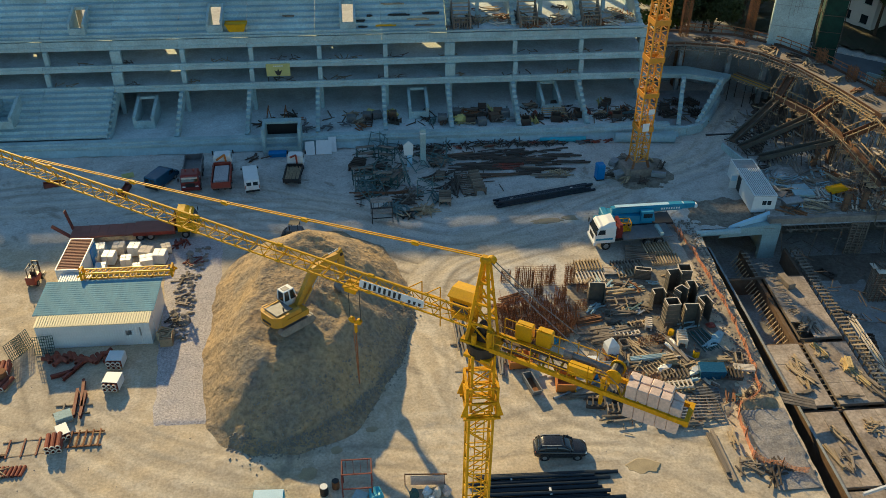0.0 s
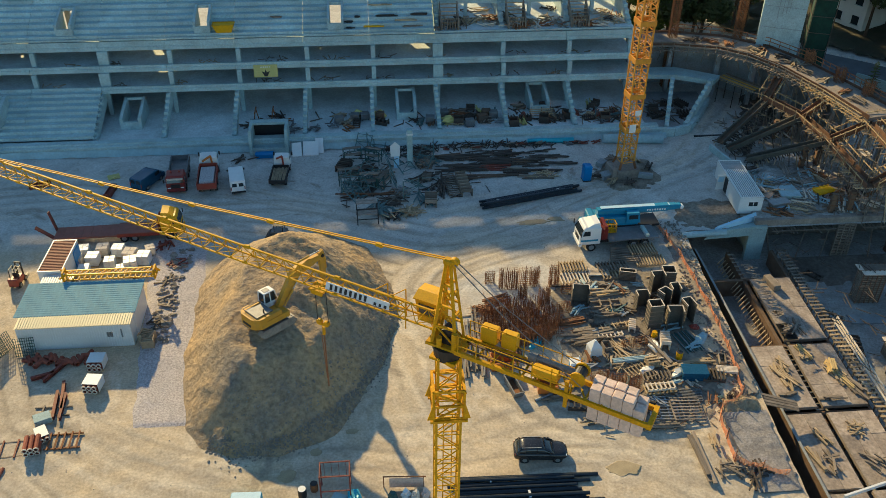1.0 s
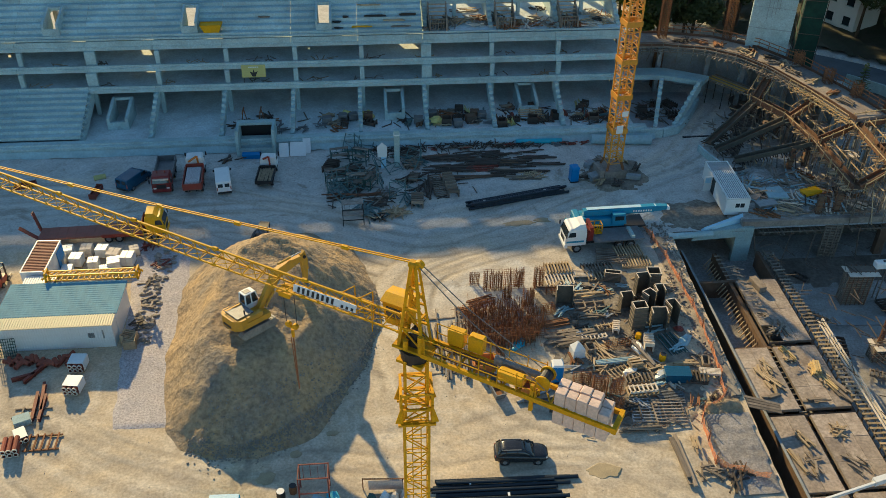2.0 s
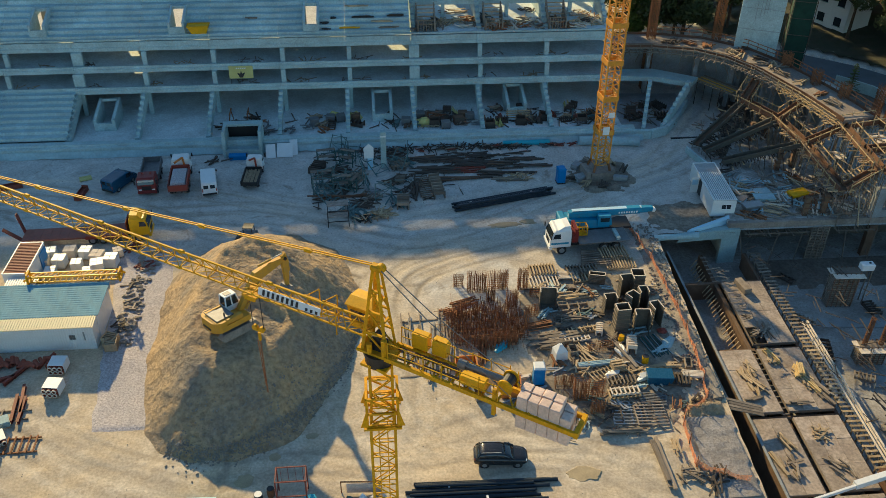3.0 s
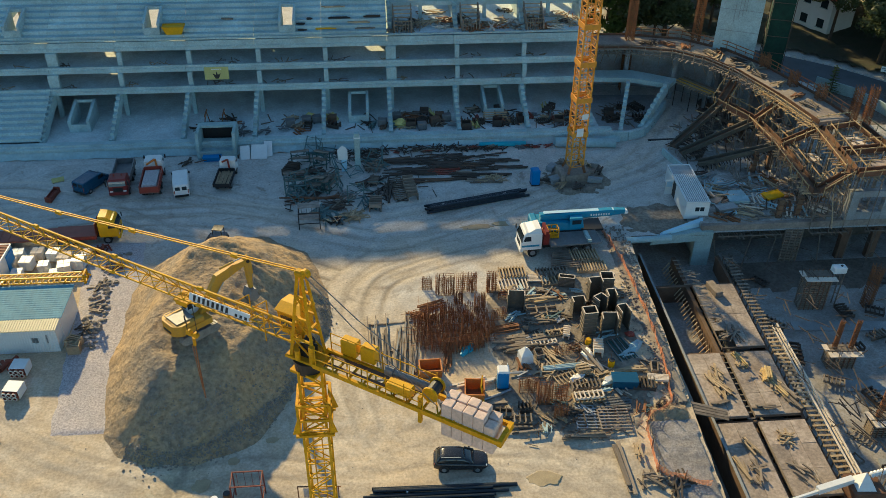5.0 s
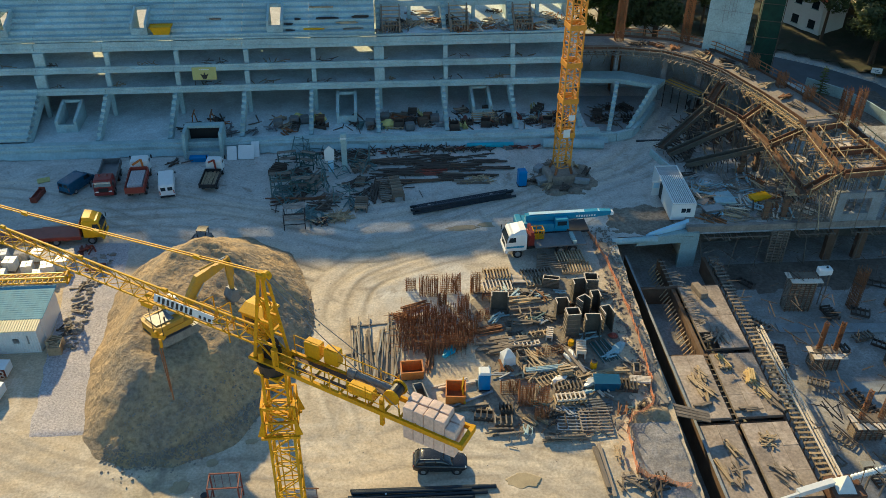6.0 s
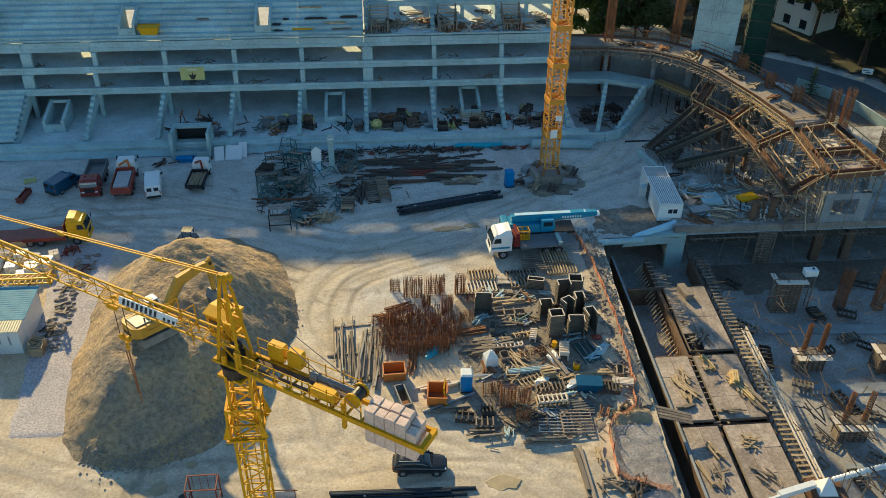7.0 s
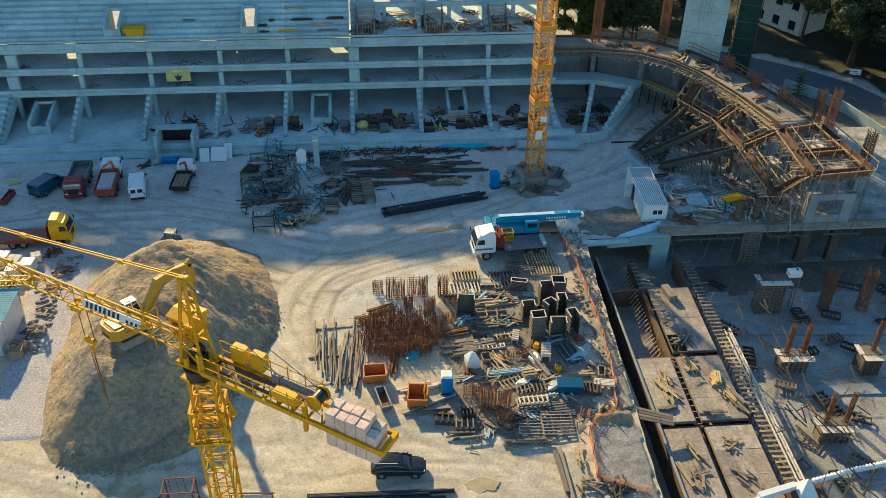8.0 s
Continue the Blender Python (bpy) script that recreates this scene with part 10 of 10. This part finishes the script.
for k, (z, y) in enumerate(((4.1, 102.6), (6.36, 103.7))):
    for n in range(9):
        x = -34 + 7.7 * n + crng.uniform(-2, 2)
        low = Shape()
        sticks(low, crng, x, y, 3.5, 1.2, crng.randrange(4, 12), 1.4, 0.08, z=z, lean=0.05)
        solid("floor_boards", low, OLDWOOD if n % 2 else WOOD, "loose boards on an upper floor of the stand", "boards", kind="stuff")

# timber, drums and frames in the curved bay
low = Shape()
sticks(low, crng, 40.5, 98.0, 6, 6, 60, 1.8, 0.09, z=0.56, lean=0.08)
solid("bay_boards", low, OLDWOOD, "loose boards lying in the curved bay", "boards", kind="stuff")
for n in range(5):
    rack(crng.uniform(38, 43), crng.uniform(96.5, 100.5), 0.53 + 0.01 * n, crng.uniform(1.4, 2.4), crng.uniform(0.8, 1.2), crng.uniform(0.4, 0.9), crng.uniform(0, 180), crng.randrange(4, 7), DARKWOOD, "dark timber form panel lying in the curved bay")

# scaffold frames heaped in the yard
def leaning_frame(x, y, z, turn, lean):
    v = thing("scaffold_frame", "teal-grey painted steel scaffold frame leaning on a heap", "scaffold frame", pose(x, y, z, lean, 0, turn), group="scaffold frames in the yard")
    for s in (-0.9, 0.9):
        part("post", Shape().bar((s, 0, 0), (s, 0, 2.2), 0.09), TEALSTEEL, v)
    for h in (0.3, 1.2, 2.1):
        part("rail", Shape().bar((-0.9, 0, h), (0.9, 0, h), 0.07), TEALSTEEL, v)
    part("brace", Shape().bar((-0.9, 0, 0.3), (0.9, 0, 1.2), 0.05), TEALSTEEL, v)
    return v


for k in range(26):
    x, y = crng.uniform(0, 10), crng.uniform(79, 91.0)
    leaning_frame(x, y, 0.1, crng.uniform(0, 180), crng.choice((0, -20, 35, -60, 75)))
for k in range(9):
    x, y = crng.uniform(0.5, 10.5), crng.uniform(77, 90.5)
    heap_of("steel_heap", x, y, 0.08, 2.0, 1.4, 12, 2.2, 0.09, TEALSTEEL if k % 2 else DARKWOOD, "heap of dark steel tubes and boards in the yard", crng.uniform(0, 180), 60, seed=100 + k)
low = Shape()
sticks(low, crng, 7.5, 85, 16, 12, 120, 1.4, 0.07, z=0.1, lean=0.05)
sticks(low, crng, 18, 88, 12, 4, 70, 2.4, 0.1, z=0.1, angle=5, spread=30, lean=0.03)
solid("yard_litter", low, DARKWOOD, "boards and offcuts strewn over the yard", "offcuts", kind="stuff")
# trodden dark earth under the stored materials
TROD = mat("trodden_earth", (0.31, 0.265, 0.205), 0.96, var=0.6, scale=0.5, fine=3, bump=0.9, dark=(0.17, 0.145, 0.115))
trod = grid(17.0, 31.0, 44.5, 68.0, 0.35, lambda x, y: level(x, y) + (0.035 if ((x - 24.6) / 6.3) ** 4 + ((y - 56.2) / 10.2) ** 4 + 0.55 * hump(x, y, 2.2, 2.2) + 0.35 * hump(x, y, 5.5, 0.8) < 0.9 else -0.2))
solid("trodden_ground", trod, TROD, "dark trodden earth between the stored materials", "ground", kind="structure", smooth=True)
# fine litter over the material yard
low = Shape()
sticks(low, crng, 25, 54, 11, 18, 260, 0.8, 0.05, z=0.06, lean=0.04)
solid("ground_litter", low, OLDWOOD, "short offcuts strewn among the stored materials", "offcuts", kind="stuff")
low = Shape()
sticks(low, crng, 25, 53, 9, 14, 70, 1.1, 0.04, z=0.06, lean=0.04)
solid("ground_litter", low, RUST, "rusty bar ends strewn among the stored materials", "offcuts", kind="stuff")
# grit and stones over the open ground
grit = Shape()
for k in range(1500):
    x, y = crng.uniform(-30, 32), crng.uniform(38, 90)
    if mound(x, y) > 0.02 or y < 72 and k % 4:
        continue
    s = crng.uniform(0.02, 0.05) if y < 74 else crng.uniform(0.02, 0.06)
    grit.lump(x, y, level(x, y) - s * 0.2, s, s * crng.uniform(0.7, 1.1), s, crng)
solid("grit", grit, GREYGRAVEL, "small stones and clods scattered over the earth", "stones", kind="stuff")

# ---- trees, road and houses beyond ----
ROADWAY = [(58.0, 119.0), (66.0, 113.6), (72.0, 109.0), (76.0, 104.4), (78.2, 99.0), (79.6, 92.0), (82.0, 83.0), (87.0, 70.0), (96.0, 50.0)]


def from_road(x, y):
    """Distance to the road's middle line; positive on its outer, wooded side."""
    best, side = 1e9, 1
    for (a, b), (c, d) in zip(ROADWAY, ROADWAY[1:]):
        l2 = (c - a) ** 2 + (d - b) ** 2
        t = min(1.0, max(0.0, ((x - a) * (c - a) + (y - b) * (d - b)) / l2))
        q = math.hypot(x - a - t * (c - a), y - b - t * (d - b))
        if q < best:
            best, side = q, 1 if (c - a) * (y - b) - (d - b) * (x - a) > 0 else -1
    return best * side


def tree_parts(seed, height, spread, leaf):
    r_ = random.Random(seed)
    trunk = Shape()
    trunk.tube((0, 0, 0), (0.1, 0.05, height * 0.35), 0.26, 9, 0.18, cap=False)
    trunk.tube((0.1, 0.05, height * 0.35), (0.15, -0.1, height * 0.75), 0.18, 9, 0.07)
    tips = []
    for k in range(9):
        a, z0 = 2.4 * k + r_.uniform(-0.3, 0.3), height * r_.uniform(0.28, 0.6)
        l = spread * r_.uniform(0.5, 0.85)
        tip = (math.cos(a) * l, math.sin(a) * l, z0 + height * r_.uniform(0.1, 0.3))
        trunk.tube((0.1, 0, z0), tip, 0.1, 6, 0.03)
        tips.append(tip)
    tips.append((0.1, 0, height * 0.82))
    crown = Shape()
    for k in range(5200):
        t = tips[k % len(tips)]
        rad = spread * 0.42
        a, b, c = r_.gauss(0, 1), r_.gauss(0, 1), r_.gauss(0, 1)
        n = math.sqrt(a * a + b * b + c * c) or 1
        q = rad * (0.55 + 0.5 * r_.random())
        p = Vector((t[0] + a / n * q, t[1] + b / n * q, t[2] + c / n * q * 0.8))
        s_ = leaf * r_.uniform(0.6, 1.3)
        u = Vector((r_.uniform(-1, 1), r_.uniform(-1, 1), r_.uniform(-0.5, 0.5))).normalized()
        w = u.cross(Vector((a, b, c + 0.3))).normalized()
        crown.add([p - u * s_, p + w * s_ * 0.6, p + u * s_, p - w * s_ * 0.6 + Vector((0, 0, s_ * 0.2))], [(0, 1, 2, 3)])
    return trunk, crown


kinds = []
for seed, h, sp, mtl in ((1, 11.0, 3.6, LEAF), (2, 14.0, 4.2, LEAF), (3, 9.0, 3.4, LIGHTLEAF), (4, 16.0, 4.4, LEAF)):
    tr, cr = tree_parts(seed, h, sp, 0.24)
    kinds.append((tr.mesh("trunk", BARK, True), cr.mesh("crown", mtl), mtl))
rng = random.Random(17)
spots = [ (44.0, 119.0, 2), (47.5, 122.0, 1), (51.0, 117.5, 0), (53.5, 124.0, 3), (57.5, 121.0, 1), (61.0, 116.0, 0), (63.5, 123.5, 3), (66.5, 113.5, 1), (69.5, 119.0, 3), (71.0, 110.5, 0), (75.0, 114.5, 1), (78.0, 121.0, 3), (81.0, 112.0, 1), (85.0, 118.0, 3), (88.0, 110.5, 0), (91.0, 122.0, 1), (94.0, 113.0, 3), (98.0, 119.0, 1), (40.5, 124.0, 3), (37.0, 128.0, 3), (49.0, 130.0, 3), (58.0, 131.0, 3), (67.0, 130.0, 3), (86.0, 130.0, 1), (95.0, 130.0, 3), (102.0, 112.0, 1), (106.0, 121.0, 3), (44.0, 136.0, 3), (54.0, 139.0, 3), (64.0, 140.0, 1), (33.0, 133.0, 3), (104.0, 133.0, 3), (99.0, 106.5, 0), (92.0, 105.8, 0)]
for k in range(46):
    spots.append((rng.uniform(40, 125), rng.uniform(116, 150), rng.choice((0, 1, 3, 3))))
for k in range(16):
    spots.append((rng.uniform(84, 130), rng.uniform(103.5, 116), rng.choice((0, 1, 0))))
for k in range(14):
    spots.append((rng.uniform(76, 100), rng.uniform(96, 114), rng.choice((0, 1, 0))))
for x, y, k in spots:
    if x > 54 and from_road(x, y) < 7.0 or (abs(x - 79) < 5 and abs(y - 128.5) < 6):
        continue
    tm_, cm_, mtl = kinds[k]
    v = thing("tree", "bright green young tree" if k == 2 else "dark dense broad-leaved tree in shade", "tree", pose(x, y, 0, 0, 0, rng.uniform(0, 360)), group="trees")
    part("trunk", tm_, BARK, v)
    part("crown", cm_, mtl, v)
crown, trunk, crng2 = Shape(), Shape().tube((0, 0, 0), (0, 0, 4.4), 0.09, 7, 0.02), random.Random(8)
for k in range(46):
    z, a = 0.7 + 3.7 * k / 46, 2.4 * k
    l = 1.25 * (1 - k / 50) + 0.15
    for j in range(7):
        f = (j + 0.6) / 7
        p = Vector((math.cos(a) * l * f, math.sin(a) * l * f, z - 0.25 * l * f + 0.12 * f * f))
        for e in (-1, 1):
            q = p + Vector((math.cos(a + e * 1.0), math.sin(a + e * 1.0), -0.1)) * (0.34 * (1.1 - f))
            w = Vector((math.cos(a), math.sin(a), 0.2)) * 0.07
            crown.add([p - w, q, p + w, p + Vector((0, 0, 0.05))], [(0, 1, 2, 3)])
    trunk.tube((0, 0, z), (math.cos(a) * l, math.sin(a) * l, z - 0.13 * l), 0.025, 5, 0.008)
v = thing("tree", "small bright green conifer beside the road", "tree", pose(69.4, 102.4, 0), group="trees")
part("trunk", trunk, BARK, v)
part("crown", crown, LIGHTLEAF, v)
verge = grid(57.5, 160, 60, 170, 1.6, lambda x, y: 0.3 + 0.45 * abs(hump(x, y, 2, 3)) + 0.2 * hump(x, y, 5, 1.2) if from_road(x, y) > 4.6 else -0.4)
keep = [f for f in verge.f if min(verge.v[i][2] for i in f) > 0.0]
used = {i: n for n, i in enumerate(sorted({i for f in keep for i in f}))}
verge.v, verge.f = [verge.v[i] for i in sorted(used)], [tuple(used[i] for i in f) for f in keep]
solid("scrub", verge, SCRUB, "dark low scrub under the trees", "scrub", kind="stuff")


def along_road(offset):
    out_ = []
    for i, (x, y) in enumerate(ROADWAY):
        a, b = Vector(ROADWAY[max(0, i - 1)]), Vector(ROADWAY[min(len(ROADWAY) - 1, i + 1)])
        d = (b - a).normalized()
        out_.append((x - d.y * offset, y + d.x * offset))
    return out_


road, inner_, outer_ = Shape(), along_road(-3.8), along_road(3.8)
for i in range(len(ROADWAY) - 1):
    ring4 = (inner_[i], inner_[i + 1], outer_[i + 1], outer_[i])
    road.wedge([(*p, -0.3) for p in ring4], [(*p, 0.06) for p in ring4])
solid("road", road, ASPHALT, "curving asphalt road beyond the site", "road", kind="structure")
line = along_road(-4.6)
fence_wall = thing("road_wall", "low wall of pale concrete panels along the road", "wall", kind="structure")
for (a, b), (c, d) in zip(line[2:], line[3:]):
    n = max(1, round(math.hypot(c - a, d - b) / 2.4))
    for k in range(n):
        p, q = Vector((a, b, 0.75)).lerp(Vector((c, d, 0.75)), k / n), Vector((a, b, 0.75)).lerp(Vector((c, d, 0.75)), (k + 0.985) / n)
        part("panel", Shape().bar(p, q, 0.2, 1.5), CONCRETE, fence_wall)
kerb, line = Shape(), along_road(4.2)
for (a, b), (c, d) in zip(line[1:], line[2:]):
    n = int(math.hypot(c - a, d - b) / 0.75)
    for k in range(n):
        t = k / n
        kerb.box(a + (c - a) * t, b + (d - b) * t, 0, 0.3, 0.16, 0.14, math.degrees(math.atan2(d - b, c - a)))
solid("kerb_blocks", kerb, CREAM, "row of pale kerb blocks beside the road", "kerb", kind="stuff")
v = thing("road_sign", "small white road board on a post", "sign", pose(79.6, 107.4, 0, 0, 0, -20))
part("board", Shape().box(0, 0, 1.0, 1.4, 0.06, 0.8, bevel=0.02), WHITE, v)
part("lettering_bar", Shape().box(-0.2, -0.04, 1.45, 0.8, 0.02, 0.1).box(0.1, -0.04, 1.2, 0.7, 0.02, 0.1), DARKBLUE, v)
part("post", Shape().box(0, 0.06, 0, 0.08, 0.08, 1.8), GREYSTEEL, v)


def house(x, y, turn, w, d, h, label):
    v_ = thing("house", label, "house", pose(x, y, 0, 0, 0, turn), group="houses")
    part("wall", Shape().box(0, 0, 0, w, d, h), WHITE, v_)
    part("roof", Shape().prism([(-d / 2 - 0.5, h), (d / 2 + 0.5, h), (0, h + 2.2)], -w / 2 - 0.4, w / 2 + 0.4, axis="x"), BRICKRED, v_)
    for k in range(3):
        for z_ in (1.0, 4.0):
            wn = part("window", Shape().box(-w / 3 + w / 3 * k, -d / 2 - 0.01, z_, 1.2, 0.06, 1.3), CLEARGLASS, v_)
            part("sill", Shape().box(-w / 3 + w / 3 * k, -d / 2 - 0.08, z_ - 0.08, 1.4, 0.16, 0.08), CONCRETE, wn)


house(79.0, 128.5, -62, 9, 6, 5.6, "white house with a red tiled roof among trees")
house(99.0, 138.0, -10, 12, 9, 6.4, "white house with a red tiled roof among trees")


def metal_hall(x, y, turn, w, d, h):
    v_ = thing("hall", "low hall with a curved grey metal roof among trees", "hall", pose(x, y, 0, 0, 0, turn), group="halls")
    part("wall", Shape().box(0, 0, 0, w, d, h), CREAM, v_)
    arc = [(d * 0.54 * math.cos(math.pi * k / 10), h + 1.6 * math.sin(math.pi * k / 10)) for k in range(11)]
    rf_ = part("roof", Shape().prism(arc, -w / 2 - 0.3, w / 2 + 0.3, axis="x"), STEEL, v_, "curved corrugated metal roof")
    for k in range(int(w / 0.8)):
        xx = -w / 2 + 0.8 * k
        for (a, b), (c, e) in zip(arc[::2], arc[2::2]):
            part("rib", Shape().bar((xx, a, b + 0.03), (xx, c, e + 0.03), 0.12, 0.06), STEEL, rf_)


metal_hall(84.0, 137.0, -12, 9, 8, 4.2)
metal_hall(94.5, 134.0, -12, 8, 7, 4.2)

# ---- last details ----
drng = random.Random(2024)
# teal plastic and a pale pipe at the foot of the stand's wall
v = thing("plastic_roll", "teal plastic sheet rolled along the wall's foot", "plastic sheet")
part("roll", Shape().tube((21.5, 91.75, 0.3), (27.0, 91.6, 0.3), 0.26, 12, 0.34), CYAN, v, smooth=True)
v = thing("drain_pipe", "large pale blue plastic pipe lying by the wall", "pipe")
part("pipe", Shape().pipe((30.5, 91.3, 0.55), (37.6, 90.6, 0.55), 0.55, 0.48, 18), MEMBRANE, v, smooth=True)
low = Shape()
sticks(low, drng, 14.5, 91.2, 20, 1.0, 150, 1.3, 0.07, z=0.1, lean=0.25, pile=0.5)
solid("wall_litter", low, DARKWOOD, "dark boards and scrap along the foot of the wall", "offcuts", kind="stuff")
for k in range(26):
    x = drng.uniform(2, 30)
    heap_of("wall_scrap", x, drng.uniform(90.6, 91.5), 0, 0.7, 0.4, 5, drng.uniform(0.6, 1.6), 0.09, drng.choice((DARKWOOD, OLDWOOD, TEALSTEEL, GREYSTEEL, REDRUST)), "scrap and boards at the foot of the wall", drng.uniform(-30, 30), 70, 0.4, 1200 + k, 10, "scrap", "scrap piles", "piece")
# dug hollow round the far crane's base
hollow = grid(26.5, 36.2, 79.5, 88.6, 0.3, lambda x, y: level(x, y) - 0.25 + (0.3 + 0.3 * math.exp(-((math.hypot((x - 31.2) / 1.15, y - 84.0) - 3.3) / 0.7) ** 2) * (0.55 + 0.6 * hump(x, y, 3.3, 1.5)) + 0.1 * hump(x, y, 8.1, 0.6)) * min(1.0, max(0.0, 4.2 + 1.1 * hump(x, y, 5.3, 2.0) + 0.7 * hump(x, y, 2.9, 0.7) - math.hypot((x - 31.2) / 1.1, y - 84.0))))
solid("dug_hollow", hollow, TROD, "ring of dug brown earth round the crane's base", "earth", kind="structure", smooth=True)
for x, y, w, d_, h, t, lean in ((28.9, 83.0, 1.3, 0.9, 0.6, 24, 6), (33.3, 82.6, 1.6, 0.7, 0.5, -18, -7), (29.0, 85.8, 1.2, 0.8, 0.5, 50, 4)):
    v = thing("retaining_slab", "weathered concrete slab beside the crane's base", "slab", pose(x, y, 0.1, lean, 0, t), group="retaining slabs")
    part("slab", Shape().box(0, 0, 0, w, d_, h), DARKCON, v)
for k in range(7):
    a = drng.uniform(0, 6.28)
    heap_of("base_scrap", 31.2 + 3.2 * math.cos(a), 84.0 + 2.8 * math.sin(a), 0.25, 0.8, 0.6, 6, 1.4, 0.1, drng.choice((WOOD, OLDWOOD, DARKWOOD)), "boards round the crane's base", drng.uniform(0, 180), 80, 0.3, 1300 + k, 8, "scrap", "scrap piles", "piece")
# rubble on the bank beside the trench and in the gravel bed
rub = Shape()
for k in range(900):
    y = drng.uniform(48.5, 74)
    x = pit_edge(y) - abs(drng.gauss(0.9, 0.8)) - 0.15
    q = drng.uniform(0.04, 0.15)
    rub.lump(x, y, 0.05, q, q * 0.8, q * 0.9, drng, 0.35)
solid("rubble", rub, DEBRIS, "broken stones along the lip of the trench", "rubble", kind="stuff")
# brown earth under the site cabin, with stones
mud = grid(33.9, 42.6, 71.9, 79.0, 0.3, lambda x, y: -0.2 + (0.26 + 0.16 * abs(hump(x, y, 3.6, 1.1)) + 0.07 * hump(x, y, 1.6, 0.5)) * min(1.0, max(0.0, 4.0 + 1.0 * hump(x, y, 7.3, 2.0) + 0.8 * hump(x, y, 4.4, 0.7) - math.hypot((x - 38.2) / 1.05, (y - 75.0) * 1.15))))
solid("mud_patch", mud, TROD, "dark churned mud beside the site cabin", "earth", kind="structure", smooth=True)
# small boards and offcuts among the stored materials
for k in range(44):
    x, y = drng.uniform(19.5, 31.2), drng.uniform(46.5, 64.5)
    heap_of("board_scatter", x, y, 0.03, 0.9, 0.6, drng.randrange(4, 9), drng.uniform(0.5, 1.7), drng.choice((0.06, 0.08, 0.1)), drng.choice((WOOD, CREAM, OLDWOOD, DARKWOOD, STEEL, RUST, TEALSTEEL, MEMBRANE)), "small loose boards and offcuts on the earth", drng.uniform(0, 180), 60, 0.3, 1400 + k, 6, "offcuts", "board scatters", "piece")
for x, y, w, d_, t, mtl in ((24.9, 51.2, 0.9, 0.6, 20, WOOD), (21.7, 58.9, 1.1, 0.5, 75, OLDWOOD), (31.4, 52.6, 0.5, 1.1, -10, OLDWOOD), (27.6, 60.9, 0.9, 0.5, 40, DARKWOOD), (22.2, 55.0, 0.7, 0.9, 10, OLDWOOD)):
    v = thing("open_crate", "small open timber crate on the earth", "crate", pose(x, y, 0, 0, 0, t), group="open crates")
    for sgn in (-1, 1):
        part("side", Shape().box(0, sgn * d_ / 2, 0, w, 0.06, 0.45), mtl, v)
        part("end", Shape().box(sgn * w / 2, 0, 0, 0.06, d_ - 0.07, 0.45), mtl, v)
    part("floor", Shape().box(0, 0, 0, w - 0.07, d_ - 0.07, 0.05), mtl, v)
# rusty trestles and a guarded gangway in the open bays
for x in (-11.0, -8.9):
    v = thing("rust_trestle", "rusty steel trestle standing in an open bay", "trestle", pose(x, 98.6, 0.55), group="rust trestles")
    for sgn in (-1, 1):
        part("leg", Shape().bar((sgn * 0.25, sgn * 0.5, 0), (0, sgn * 0.4, 1.5), 0.1), RUST, v)
    part("head_bar", Shape().bar((0, -0.9, 1.5), (0, 0.9, 1.5), 0.14), RUST, v)
for k in range(22):
    x, y = drng.uniform(9.0, 35.5), drng.uniform(96.0, 100.5)
    heap_of("bay_goods", x, y, 0.56, 0.9, 0.6, drng.randrange(5, 10), drng.uniform(0.8, 1.8), drng.choice((0.08, 0.12, 0.16)), drng.choice((YELLOWBOARD, OLDWOOD, TEALSTEEL, DARKWOOD, REDRUST, STEEL, BROWNBEAM)), "boards and steel parts stored in an open bay", drng.choice((0, 90)) + drng.uniform(-20, 20), 25, 0.7, 1600 + k, 12, "stored material", "stored material", "piece")
for k in range(6):
    x = 13.0 + 3.7 * k + drng.uniform(-0.8, 0.8)
    v = thing("open_bin", "small dark timber bin standing in an open bay", "bin", pose(x, drng.uniform(95.4, 97.4), 0.56, 0, 0, drng.uniform(-15, 15)), group="open bins")
    for sgn in (-1, 1):
        part("side", Shape().box(0, sgn * 0.5, 0, 1.2, 0.07, 0.9), DARKWOOD, v)
        part("end", Shape().box(sgn * 0.57, 0, 0, 0.07, 0.92, 0.9), FORMWOOD, v)
    part("floor", Shape().box(0, 0, 0.02, 1.05, 0.9, 0.05), DARKWOOD, v)
v = thing("timber_guard", "timber guard rails round a gangway box", "guard rail", pose(24.0, 97.0, 0.55))
for k in range(4):
    part("rail", Shape().box(0, 0, 0.3 + 0.3 * k, 3.0, 0.08, 0.13), WOOD, v)
for x in (-1.3, 0, 1.3):
    part("post", Shape().box(x, 0.08, 0, 0.1, 0.08, 1.5), OLDWOOD, v)

# ---- true size ----
# The plan above is drawn at 1:1.2; every top-level thing is brought to full size here.
FULL = Matrix.Scale(1.2, 4)
for ob in list(scene.objects):
    if ob.parent is None and ob.type in {"MESH", "EMPTY"}:
        ob.matrix_basis = FULL @ ob.matrix_basis
